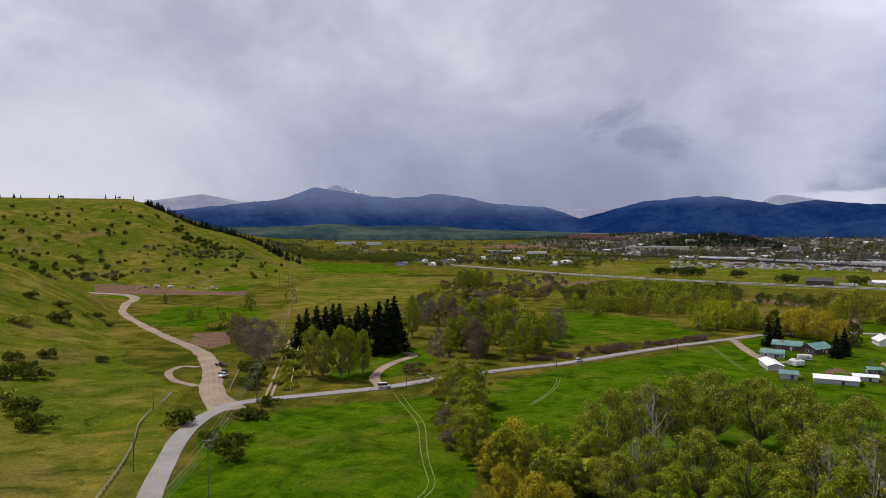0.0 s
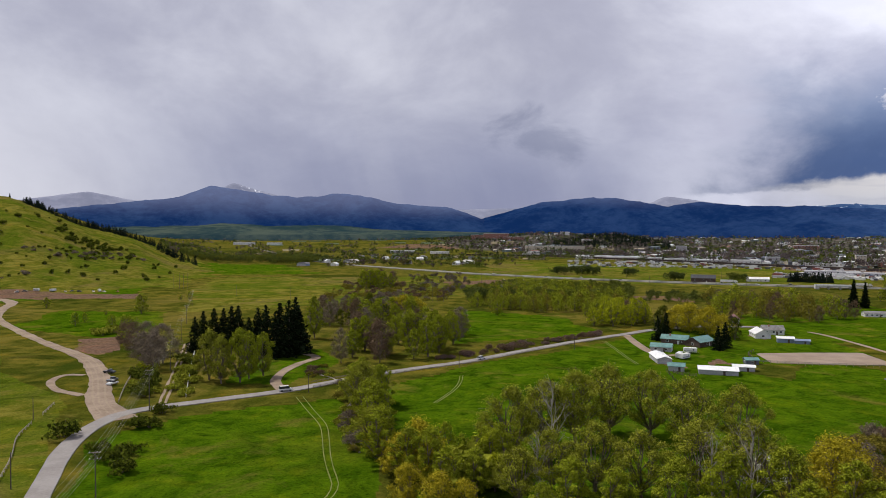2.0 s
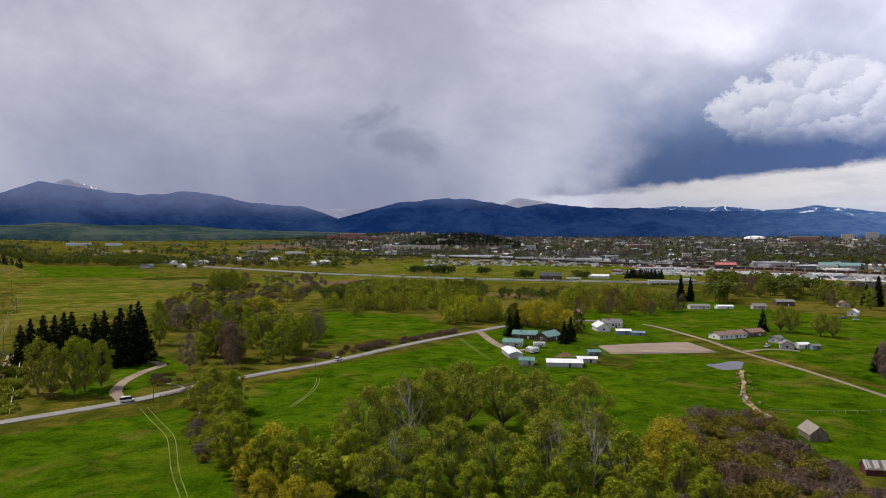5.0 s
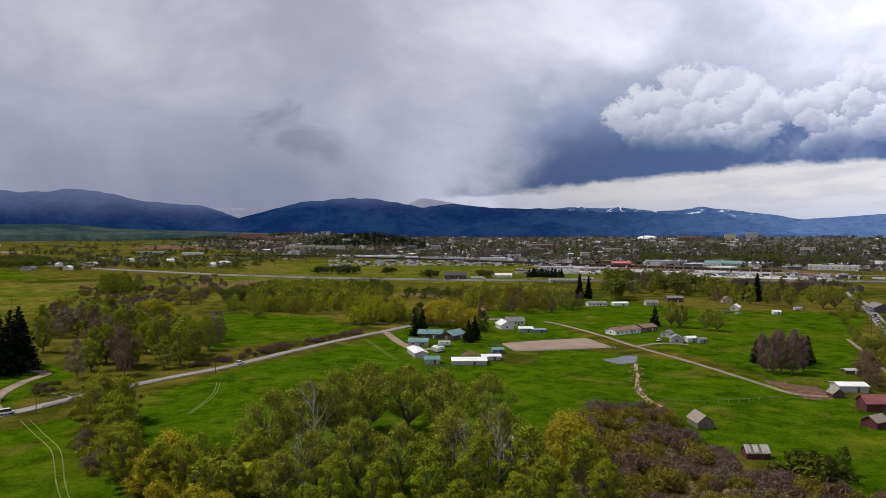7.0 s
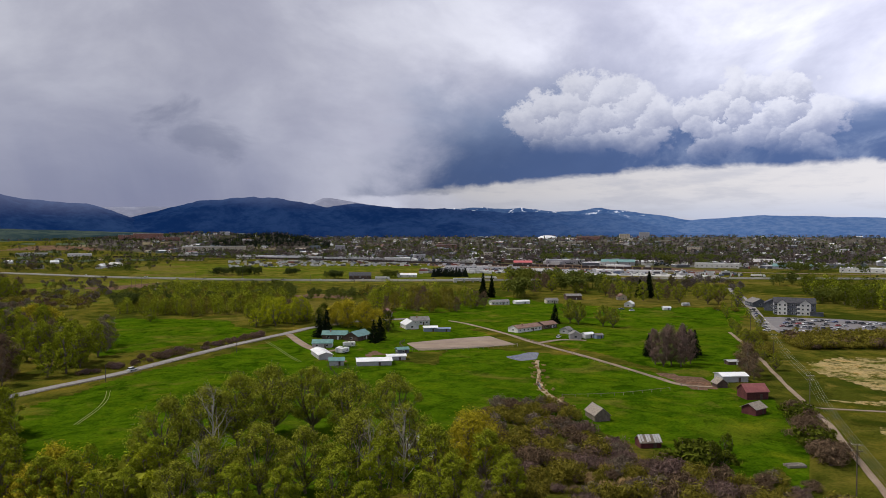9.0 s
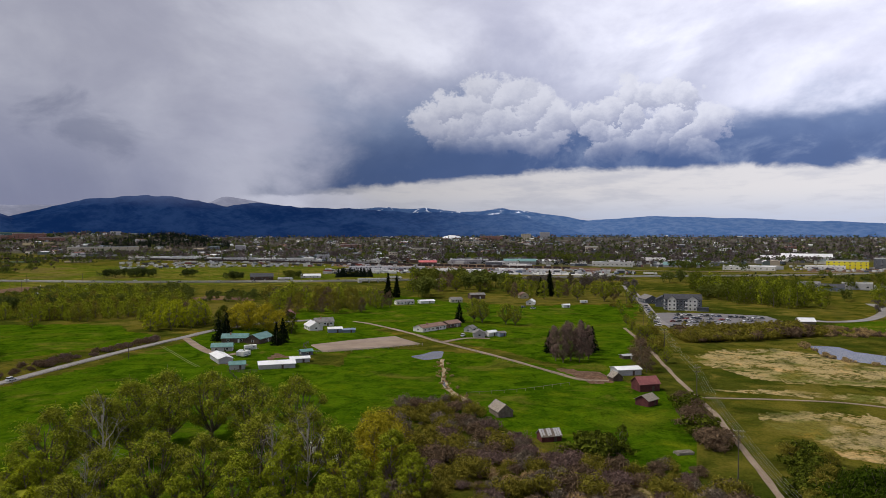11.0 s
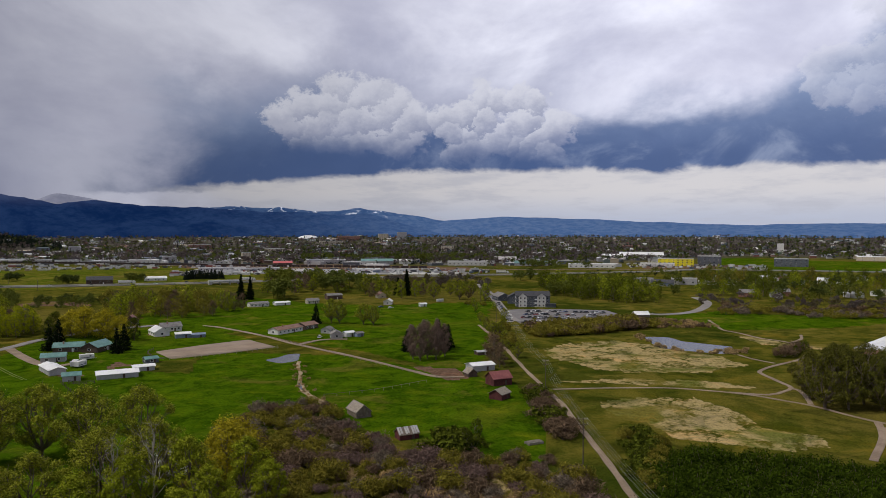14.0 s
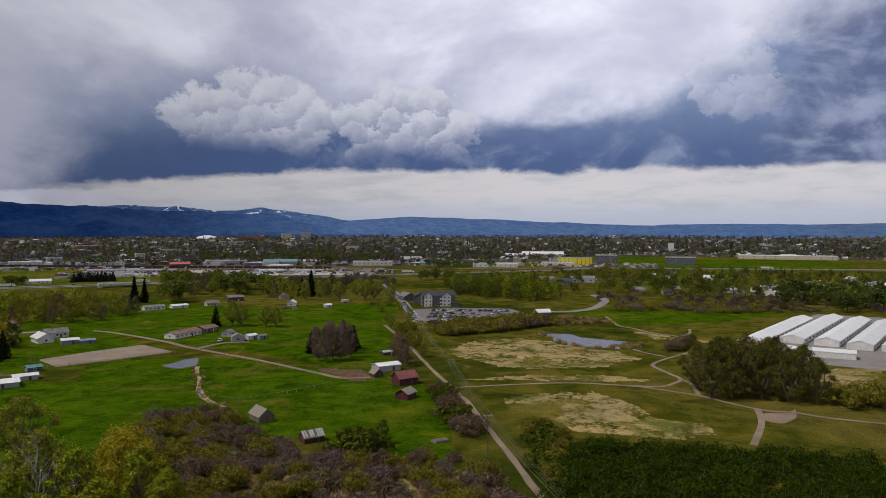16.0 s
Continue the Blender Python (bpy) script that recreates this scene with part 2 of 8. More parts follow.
def make_ground():
    mt, n = material("ground_cover")
    p = ground_vec(n)
    at1 = n.add("ShaderNodeAttribute", {"attribute_name": "cover"})
    sep = n.add("ShaderNodeSeparateColor", None, Color=at1.outputs["Color"])
    lush, dry, bare = sep.outputs[0], sep.outputs[1], sep.outputs[2]
    straw = at1.outputs["Alpha"]
    big = n.noise(p, 0.011, 5, 0.6, 0.6)
    mid = n.noise(p, 0.06, 5, 0.62, 0.4)
    small = n.noise(p, 0.45, 5, 0.68)
    tiny = n.noise(p, 2.2, 3, 0.7)
    streak = n.noise(p, 0.085, 6, 0.66, 0.9)
    clump = n.noise(p, 1.1, 4, 0.7, 0.5)
    grass = n.mix(n.smooth(mid, 0.34, 0.68), (0.052, 0.064, 0.007), (0.142, 0.124, 0.019))
    huge = n.noise(p, 0.0055, 5, 0.62, 0.8)
    grass = n.mix(n.smooth(huge, 0.52, 0.66, 0.0, 0.55), grass, (0.185, 0.145, 0.034))
    grass = n.mix(n.smooth(huge, 0.46, 0.36, 0.0, 0.8), grass, (0.034, 0.052, 0.006))
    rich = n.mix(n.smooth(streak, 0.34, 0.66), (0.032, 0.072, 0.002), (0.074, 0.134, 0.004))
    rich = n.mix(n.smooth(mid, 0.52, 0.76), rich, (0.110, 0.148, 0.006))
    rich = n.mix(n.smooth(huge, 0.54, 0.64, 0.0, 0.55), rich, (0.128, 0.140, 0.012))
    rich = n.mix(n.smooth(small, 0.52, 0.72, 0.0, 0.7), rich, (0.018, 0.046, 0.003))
    tan = n.mix(n.smooth(mid, 0.36, 0.64), (0.088, 0.100, 0.009), (0.195, 0.172, 0.030))
    tan = n.mix(n.smooth(big, 0.42, 0.58, 0.0, 0.8), tan, (0.070, 0.108, 0.006))
    tan = n.mix(n.smooth(huge, 0.44, 0.36, 0.0, 0.7), tan, (0.165, 0.125, 0.040))
    tan = n.mix(n.smooth(small, 0.54, 0.72, 0.0, 0.5), tan, (0.26, 0.225, 0.05))
    tan = n.mix(n.smooth(streak, 0.52, 0.68, 0.0, 0.75), tan, (0.045, 0.065, 0.008))
    soil = n.mix(n.smooth(small, 0.35, 0.65), (0.125, 0.070, 0.048), (0.215, 0.140, 0.100))
    hay = n.mix(n.smooth(n.m("ADD", n.m("MULTIPLY", streak, 0.6), n.m("MULTIPLY", small, 0.4)), 0.38, 0.56), (0.13, 0.115, 0.03), (0.44, 0.335, 0.16))
    hay = n.mix(n.smooth(n.noise(p, 0.035, 4, 0.6, 0.5), 0.5, 0.64, 0.0, 0.8), hay, (0.095, 0.125, 0.010))
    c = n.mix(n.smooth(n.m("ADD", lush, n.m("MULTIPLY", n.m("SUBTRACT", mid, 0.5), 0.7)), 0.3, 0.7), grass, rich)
    c = n.mix(n.smooth(n.m("ADD", dry, n.m("MULTIPLY", n.m("SUBTRACT", mid, 0.5), 0.8)), 0.25, 0.75), c, tan)
    patchy = n.m("ADD", n.m("MULTIPLY", n.m("SUBTRACT", streak, 0.5), 2.4), n.m("MULTIPLY", n.m("SUBTRACT", small, 0.5), 1.6))
    c = n.mix(n.smooth(n.m("ADD", straw, n.m("MULTIPLY", patchy, n.smooth(straw, 0.0, 0.5))), 0.62, 1.05), c, hay)
    c = n.mix(n.smooth(n.m("ADD", bare, n.m("MULTIPLY", n.m("SUBTRACT", small, 0.5), 0.8)), 0.35, 0.62), c, soil)
    worn = n.noise(p, 0.028, 6, 0.66, 0.7)
    dull = n.smooth(lush, 0.2, 0.8, 0.75, 0.45)
    c = n.mix(n.m("MULTIPLY", n.smooth(worn, 0.54, 0.66), dull), c, (0.185, 0.150, 0.030))
    sward = n.noise(p, 0.045, 6, 0.68, 1.2)
    c = n.mix(n.smooth(sward, 0.52, 0.66, 0.0, 0.8), c, n.mix(1.0, c, (0.50, 0.56, 0.6), "MULTIPLY"))
    c = n.mix(n.smooth(sward, 0.46, 0.34, 0.0, 0.7), c, n.mix(1.0, c, (1.50, 1.22, 1.1), "MULTIPLY"))
    town = n.add("ShaderNodeAttribute", {"attribute_name": "town"}).outputs["Fac"]
    c = n.mix(town, c, n.mix(n.smooth(n.noise(p, 0.02, 5, 0.65), 0.4, 0.62), (0.055, 0.055, 0.038), (0.16, 0.14, 0.125)))
    c = n.mix(n.smooth(clump, 0.40, 0.70, 0.0, 0.6), c, n.mix(1.0, c, (0.36, 0.40, 0.40), "MULTIPLY"))
    c = n.mix(n.smooth(tiny, 0.45, 0.8, 0.0, 0.5), c, n.mix(1.0, c, (1.5, 1.42, 1.3), "MULTIPLY"))
    finish(n, c, 1.0, 0, n.m("ADD", small, n.m("MULTIPLY", clump, 0.5)), 0.9, 0.8, 0.0)
    return mt


def make_leaf(name, a, b, tip, trans=0.22, vary=0.5):
    mt, n = material(name)
    isl = n.add("ShaderNodeNewGeometry").outputs["Random Per Island"]
    rnd = n.add("ShaderNodeObjectInfo").outputs["Random"]
    c = n.mix(n.smooth(isl, 0.15, 0.95), tuple(x * 0.7 for x in a), tuple(x * 1.3 for x in b))
    c = n.mix(n.m("MULTIPLY", rnd, vary), c, tip)
    d = n.add("ShaderNodeBsdfDiffuse", None, Color=c)
    tr = n.add("ShaderNodeBsdfTranslucent", None, Color=c)
    mx = n.add("ShaderNodeMixShader", None, i0=trans, i1=d, i2=tr)
    n.add("ShaderNodeOutputMaterial", None, Surface=mx)
    return mt


def make_roadway(name, a, b, rough=0.9):
    mt, n = material(name)
    p = ground_vec(n)
    big = n.noise(p, 0.09, 4, 0.6)
    small = n.noise(p, 1.3, 5, 0.7)
    c = n.mix(n.smooth(n.m("ADD", n.m("MULTIPLY", big, 0.6), n.m("MULTIPLY", small, 0.4)), 0.35, 0.65), a, b)
    finish(n, c, rough, 0, small, 0.06, 0.5, 0.25)
    return mt


def make_range(name, low, high, snow_from, haze, painted_mist_from=9000.0):
    """A far mountain side: woods, clearings, snow in the gullies near the top; the air between is haze painted in as
    glow.
    """
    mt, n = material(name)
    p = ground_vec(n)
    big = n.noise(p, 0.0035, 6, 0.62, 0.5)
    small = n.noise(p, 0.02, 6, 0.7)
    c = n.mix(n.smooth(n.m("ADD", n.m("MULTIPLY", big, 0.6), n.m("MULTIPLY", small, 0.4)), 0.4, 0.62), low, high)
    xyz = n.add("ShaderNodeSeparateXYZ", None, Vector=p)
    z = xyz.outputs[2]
    # westward the colour is painted paler and bluer, as distance haze
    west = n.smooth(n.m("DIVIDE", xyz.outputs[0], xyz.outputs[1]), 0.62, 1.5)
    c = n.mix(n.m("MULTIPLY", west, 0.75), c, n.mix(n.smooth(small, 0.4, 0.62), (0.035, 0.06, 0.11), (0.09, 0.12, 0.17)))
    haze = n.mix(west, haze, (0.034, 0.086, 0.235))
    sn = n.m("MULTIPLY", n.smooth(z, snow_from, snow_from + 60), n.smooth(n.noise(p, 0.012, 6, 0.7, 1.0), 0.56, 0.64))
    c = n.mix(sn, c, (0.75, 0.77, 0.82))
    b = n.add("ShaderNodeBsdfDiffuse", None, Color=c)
    # haze, and mist on the upper slopes, painted as emission over the woods
    veil = n.m("MULTIPLY", n.smooth(n.m("ADD", z, n.m("MULTIPLY", n.noise(p, 0.0012, 2, 0.4), 120.0)), painted_mist_from, painted_mist_from + 190), 0.7)
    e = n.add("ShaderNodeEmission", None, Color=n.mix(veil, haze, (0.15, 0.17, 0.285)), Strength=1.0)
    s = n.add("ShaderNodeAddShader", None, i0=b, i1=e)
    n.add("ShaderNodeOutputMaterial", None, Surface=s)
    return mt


def make_water():
    mt, n = material("pond_water")
    p = ground_vec(n)
    b = n.add("ShaderNodeBsdfPrincipled")
    n.put(b.inputs["Base Color"], (0.055, 0.052, 0.048, 1))
    n.put(b.inputs["Roughness"], 0.2)
    n.put(b.inputs["Specular IOR Level"], 0.38)
    bp = n.add("ShaderNodeBump", None, Height=n.noise(p, 1.5, 3), Distance=0.02, Strength=0.3)
    n.put(b.inputs["Normal"], bp.outputs[0])
    n.add("ShaderNodeOutputMaterial", None, Surface=b)
    return mt


GROUND = make_ground()
ASPHALT = make_roadway("worn_asphalt", (0.22, 0.20, 0.195), (0.30, 0.275, 0.265))
LOT = make_roadway("dark_car_park_asphalt", (0.155, 0.146, 0.15), (0.215, 0.20, 0.205))
GRAVEL = make_roadway("pale_gravel", (0.20, 0.145, 0.105), (0.33, 0.25, 0.19))
EARTH = make_roadway("packed_earth", (0.24, 0.18, 0.13), (0.34, 0.26, 0.19))
HIGHWAY = make_roadway("concrete_highway", (0.21, 0.20, 0.185), (0.29, 0.275, 0.255))
RUT = make_roadway("worn_wheel_track", (0.12, 0.15, 0.03), (0.20, 0.21, 0.06))
WATER = make_water()
BARK = plain("grey_brown_bark", (0.10, 0.075, 0.055), (0.19, 0.155, 0.12), 2.0, bump_m=0.05)
PALEBARK = plain("bleached_bark", (0.27, 0.24, 0.20), (0.40, 0.365, 0.32), 2.0, bump_m=0.05)
LEAF_FRESH = make_leaf("fresh_leaves", (0.135, 0.17, 0.010), (0.32, 0.355, 0.028), (0.22, 0.255, 0.014))
LEAF_OLIVE = make_leaf("olive_leaves", (0.14, 0.158, 0.014), (0.335, 0.345, 0.040), (0.225, 0.25, 0.020))
LEAF_YELLOW = make_leaf("yellow_catkins", (0.25, 0.21, 0.014), (0.50, 0.42, 0.03), (0.34, 0.30, 0.018))
LEAF_LIME = make_leaf("lime_leaves", (0.21, 0.25, 0.010), (0.42, 0.43, 0.022), (0.30, 0.34, 0.012))
LEAF_WOOD = make_leaf("dark_wood_leaves", (0.030, 0.052, 0.004), (0.046, 0.074, 0.006), (0.044, 0.064, 0.005))
LEAF_DUSK = make_leaf("dark_olive_leaves", (0.062, 0.066, 0.012), (0.15, 0.145, 0.026), (0.10, 0.11, 0.018))
LEAF_MID = make_leaf("middle_green_leaves", (0.060, 0.082, 0.008), (0.135, 0.155, 0.015), (0.10, 0.118, 0.011))
LEAF_BUD = make_leaf("dull_olive_buds", (0.145, 0.128, 0.020), (0.25, 0.215, 0.034), (0.19, 0.17, 0.024))
LEAF_DEEP = make_leaf("deep_green_leaves", (0.046, 0.062, 0.008), (0.105, 0.125, 0.014), (0.085, 0.10, 0.011))
NEEDLE = make_leaf("spruce_needles", (0.006, 0.012, 0.006), (0.018, 0.028, 0.012), (0.016, 0.022, 0.008), 0.1)
TWIG_BROWN = make_leaf("bare_brown_twigs", (0.115, 0.078, 0.050), (0.185, 0.128, 0.080), (0.16, 0.105, 0.070), 0.15)
TWIG_GREY = make_leaf("bare_grey_twigs", (0.14, 0.113, 0.085), (0.215, 0.175, 0.13), (0.18, 0.135, 0.105), 0.15)
TWIG_PURPLE = make_leaf("purple_buds", (0.135, 0.090, 0.078), (0.21, 0.140, 0.120), (0.17, 0.115, 0.098), 0.15)
BLOSSOM = make_leaf("white_blossom", (0.42, 0.44, 0.34), (0.66, 0.67, 0.60), (0.5, 0.52, 0.42))
TWIG_STRAW = make_leaf("dry_straw_stalks", (0.26, 0.18, 0.08), (0.46, 0.34, 0.17), (0.38, 0.24, 0.11), 0.2)


# ---------------------------------------------------------------- land forms
def lattice(ix, iy, seed):
    h = (ix * 374761393 + iy * 668265263 + seed * 974711) & 0xFFFFFFFF
    h = ((h ^ (h >> 13)) * 1274126177) & 0xFFFFFFFF
    return ((h ^ (h >> 16)) & 0xFFFF) / 65535.0


def value_noise(x, y, seed):
    x, y = np.asarray(x, float), np.asarray(y, float)
    ix, iy = np.floor(x).astype(np.int64), np.floor(y).astype(np.int64)
    fx, fy = x - ix, y - iy
    fx, fy = fx * fx * (3 - 2 * fx), fy * fy * (3 - 2 * fy)
    a, b = lattice(ix, iy, seed), lattice(ix + 1, iy, seed)
    c, d = lattice(ix, iy + 1, seed), lattice(ix + 1, iy + 1, seed)
    return (a * (1 - fx) + b * fx) * (1 - fy) + (c * (1 - fx) + d * fx) * fy


def fbm(x, y, size, octaves=4, seed=1):
    """Smooth noise from -1 to 1 with the largest lumps of that size in metres."""
    s, amp, tot = 0.0, 1.0, 0.0
    for k in range(octaves):
        s = s + amp * (value_noise(np.asarray(x) / size * 2 ** k, np.asarray(y) / size * 2 ** k, seed + k) * 2 - 1)
        tot += amp
        amp *= 0.5
    return s / tot


def step(v, lo, hi):
    t = np.clip((np.asarray(v, float) - lo) / (hi - lo), 0, 1)
    return t * t * (3 - 2 * t)


CREST_AZ = (-180, -60, -40, -32, -23, -21, -18.4, -15.4, -12, -10, -8, 180)
CREST_Z = (60, 90, 118, 115, 117, 98, 68, 50, 14, 3, 0, 0)


def terrain(x, y):
    """Height of the land in metres at a place given in metres."""
    x, y = np.asarray(x, float) / SIZE, np.asarray(y, float) / SIZE
    r = np.hypot(x, y)
    az = np.degrees(np.arctan2(x, y))
    crest = np.interp(az + 1.6 * fbm(x, y, 260, 3, 9), CREST_AZ, CREST_Z)
    climb = step(r, 720, 1420)
    gully = 1 + (0.30 * fbm(x, y, 170, 4, 4) - 0.10 * np.abs(fbm(x, y, 90, 3, 14))) * (1 - climb)
    z = crest * climb ** 0.8 * gully * (1 - 0.6 * step(r, 1500, 2600))
    # the near spur above the dirt road
    spur = np.interp(az + 0.5 * fbm(x, y, 60, 2, 6), (-180, -90, -60, -40, -33, -30.5, -28.8, -27.0, -25.4, 180), (0, 0, 60, 50, 39, 29.5, 21, 11, 0, 0))
    z = z + spur * step(r, 290, 560) * (1 - step(r, 575, 690)) * (1 + 0.05 * fbm(x, y, 50, 3, 16))
    # the verge slope on the same side
    z = z + 5.0 * step(az, -25.0, -40.0) * step(r, 60, 200) * (1 - step(r, 300, 420))
    # gentle rolls, then the valley rises towards the ranges
    z = z + 0.15 * fbm(x, y, 90, 3, 2) * step(r, 60, 150) * (1 - step(r, 420, 700))
    # wooded rises at the edge of town
    hx, hy = at(21.2, 2350 / SIZE)
    z = z + 40 * np.exp(-((x - hx) / 150) ** 2 - ((y - hy) / 190) ** 2)
    hx, hy = at(9.5, 2850 / SIZE)
    z = z + 14 * np.exp(-((x - hx) / 420) ** 2 - ((y - hy) / 260) ** 2)
    hx, hy = at(17.2, 2900 / SIZE)
    z = z + 28 * np.exp(-(np.hypot(x - hx, y - hy) / 260) ** 2)
    z = z + 57 * step(r, 1500, 4900) ** 1.25 + 5 * fbm(x, y, 900, 2, 5) * step(r, 2200, 3500)
    return z * SIZE


def tz(x, y):
    return float(terrain(x, y))


def inside(px, py, poly):
    """Which of the points lie within the outline."""
    res = np.zeros(np.shape(px), bool)
    j = len(poly) - 1
    for i in range(len(poly)):
        (xi, yi), (xj, yj) = poly[i], poly[j]
        hit = ((yi > py) != (yj > py)) & (px < (xj - xi) * (py - yi) / (yj - yi + 1e-9) + xi)
        res ^= hit
        j = i
    return res


def area(*corners):
    return [at(a, r) for a, r in corners]


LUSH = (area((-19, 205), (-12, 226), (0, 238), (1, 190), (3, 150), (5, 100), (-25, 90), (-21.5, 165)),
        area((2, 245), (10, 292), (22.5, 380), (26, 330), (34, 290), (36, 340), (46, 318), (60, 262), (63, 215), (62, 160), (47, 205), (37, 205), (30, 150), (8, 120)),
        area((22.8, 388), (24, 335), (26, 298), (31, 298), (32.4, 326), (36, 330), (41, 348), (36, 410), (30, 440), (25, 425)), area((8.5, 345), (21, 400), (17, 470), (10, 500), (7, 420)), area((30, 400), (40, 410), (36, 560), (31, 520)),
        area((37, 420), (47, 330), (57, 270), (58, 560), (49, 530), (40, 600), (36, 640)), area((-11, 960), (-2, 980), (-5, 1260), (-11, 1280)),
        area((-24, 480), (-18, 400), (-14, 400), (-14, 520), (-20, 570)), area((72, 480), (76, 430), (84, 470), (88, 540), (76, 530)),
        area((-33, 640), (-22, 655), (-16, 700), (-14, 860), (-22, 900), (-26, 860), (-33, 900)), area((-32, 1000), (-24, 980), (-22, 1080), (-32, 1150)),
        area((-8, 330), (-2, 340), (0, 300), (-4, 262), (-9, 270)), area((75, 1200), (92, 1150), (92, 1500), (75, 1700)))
DRY = (area((-60, 60), (-27, 110), (-22.5, 170), (-20.5, 250), (-24, 340), (-27, 560), (-60, 620)), area((-60, 640), (-14, 760), (-10, 950), (-12, 1500), (-60, 1500)),
       area((-13, 520), (-10, 900), (8, 900), (14, 760), (10, 600), (0, 560)), area((10, 830), (33, 780), (42, 1000), (36, 1180), (12, 1380)))
BARE = (area((-26, 700), (-15.5, 640), (-15.6, 690), (-26, 780)), area((-19.8, 410), (-16.8, 405), (-16.7, 362), (-18.5, 352), (-19.8, 372)),
        area((22.5, 640), (27, 640), (27, 600), (22, 610)), area((51.6, 290), (55.2, 288), (56.6, 268), (54.8, 262)), area((8, 800), (14, 830), (14, 780), (9, 740)),
        area((24.2, 335), (26, 320), (27, 298), (25.8, 300)), area((55, 1500), (59, 1500), (59, 1700), (55, 1700)), area((29, 330), (30.5, 318), (28.5, 312)),
        area((2.2, 2350), (12.0, 2250), (12.6, 2480), (5, 2600)), area((31.5, 408), (33.2, 396), (32, 425)), area((34, 1150), (46, 1060), (56, 1010), (57, 1120), (44, 1260), (34, 1300)), area((70, 1130), (78, 1190), (78, 1320), (70, 1290)))
STRAW = (area((62.4, 338), (64.4, 356), (68, 375), (70.8, 363), (72.1, 350), (76, 336), (77.7, 316), (75.2, 296), (69.9, 286), (66.3, 290), (63, 312)), area((67, 236), (69.9, 244), (74.3, 246), (76.5, 233), (78.6, 220), (83.4, 216), (83.8, 204), (80.7, 196), (76.5, 196), (72.6, 198), (70.4, 212), (67.2, 224)),
         area((55, 160), (60, 170), (66, 158), (64, 120), (54, 120)), area((86, 300), (94, 340), (94, 285), (88, 280)), area((76.9, 403), (77.7, 409), (82.6, 388), (83.8, 376), (80.6, 378), (78.5, 384)), area((63.6, 268), (66, 272), (74, 278), (78.5, 276), (78, 268), (70, 264)))


def r_town(x, y):
    """Metres behind the edge of the town."""
    a = np.degrees(np.arctan2(x, y))
    return np.hypot(x, y) / SIZE - np.interp(a, (4, 9, 16, 27, 35, 45, 58, 70, 78, 97, 110), (4000, 2300, 1800, 1460, 1310, 1250, 1200, 1400, 1800, 1650, 1700))


def build_ground():
    azs = np.concatenate([np.arange(-180, -42, 6.0), np.arange(-42, 102, 0.25), np.arange(102, 180, 6.0)])
    rs = np.concatenate([[0.0, 25, 50, 70, 85], np.geomspace(96, 4960, 330)])
    aa, rr = np.meshgrid(np.radians(azs), rs)
    x, y = rr * np.sin(aa), rr * np.cos(aa)
    z = terrain(x, y)
    na, nr = len(azs), len(rs)
    idx = np.arange(na * nr).reshape(nr, na)
    a = idx[:-1]
    b = idx[1:]
    quads = np.stack([a, np.roll(a, -1, 1), np.roll(b, -1, 1), b], -1).reshape(-1, 4)
    me = bpy.data.meshes.new("ground")
    me.from_pydata(np.stack([x, y, z], -1).reshape(-1, 3).tolist(), [], quads[:, ::-1].tolist())
    wob = 7 + 22 * step(rr, 420, 900)
    wx, wy = x + wob * fbm(x, y, 40, 3, 21), y + wob * fbm(x, y, 40, 3, 33)
    cover = np.zeros((nr, na, 4))
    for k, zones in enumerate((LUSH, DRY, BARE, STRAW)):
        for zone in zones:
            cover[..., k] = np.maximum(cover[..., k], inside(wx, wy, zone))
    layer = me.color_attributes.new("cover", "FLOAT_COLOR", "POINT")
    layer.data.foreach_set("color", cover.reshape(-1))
    built = step(r_town(x, y), -120, 160)
    t = me.attributes.new("town", "FLOAT", "POINT")
    t.data.foreach_set("value", built.reshape(-1))
    me.polygons.foreach_set("use_smooth", np.ones(len(me.polygons), bool))
    me.materials.append(GROUND)
    me.update()
    return tagged(new("ground", me), "rolling spring grassland, green pasture and dry hillside", "ground", kind="structure")


ground = build_ground()


def mesh_thing(name, verts, faces, mat, smooth=False):
    me = bpy.data.meshes.new(name)
    me.from_pydata([tuple(v) for v in verts], [], faces)
    me.materials.append(mat)
    if smooth:
        me.polygons.foreach_set("use_smooth", np.ones(len(me.polygons), bool))
    me.update()
    return new(name, me)


def spline(points, gap):
    """A smooth line through the plan points, cut into pieces of about that length."""
    pts = [np.array(p, float) for p in points]
    pts = [2 * pts[0] - pts[1]] + pts + [2 * pts[-1] - pts[-2]]
    out = []
    for i in range(1, len(pts) - 2):
        p0, p1, p2, p3 = pts[i - 1:i + 3]
        k = max(2, int(np.linalg.norm(p2 - p1) / gap))
        for t in np.arange(k) / k:
            out.append(0.5 * (2 * p1 + (p2 - p0) * t + (2 * p0 - 5 * p1 + 4 * p2 - p3) * t * t + (3 * p1 - p0 - 3 * p2 + p3) * t ** 3))
    out.append(pts[-2])
    return np.array(out)


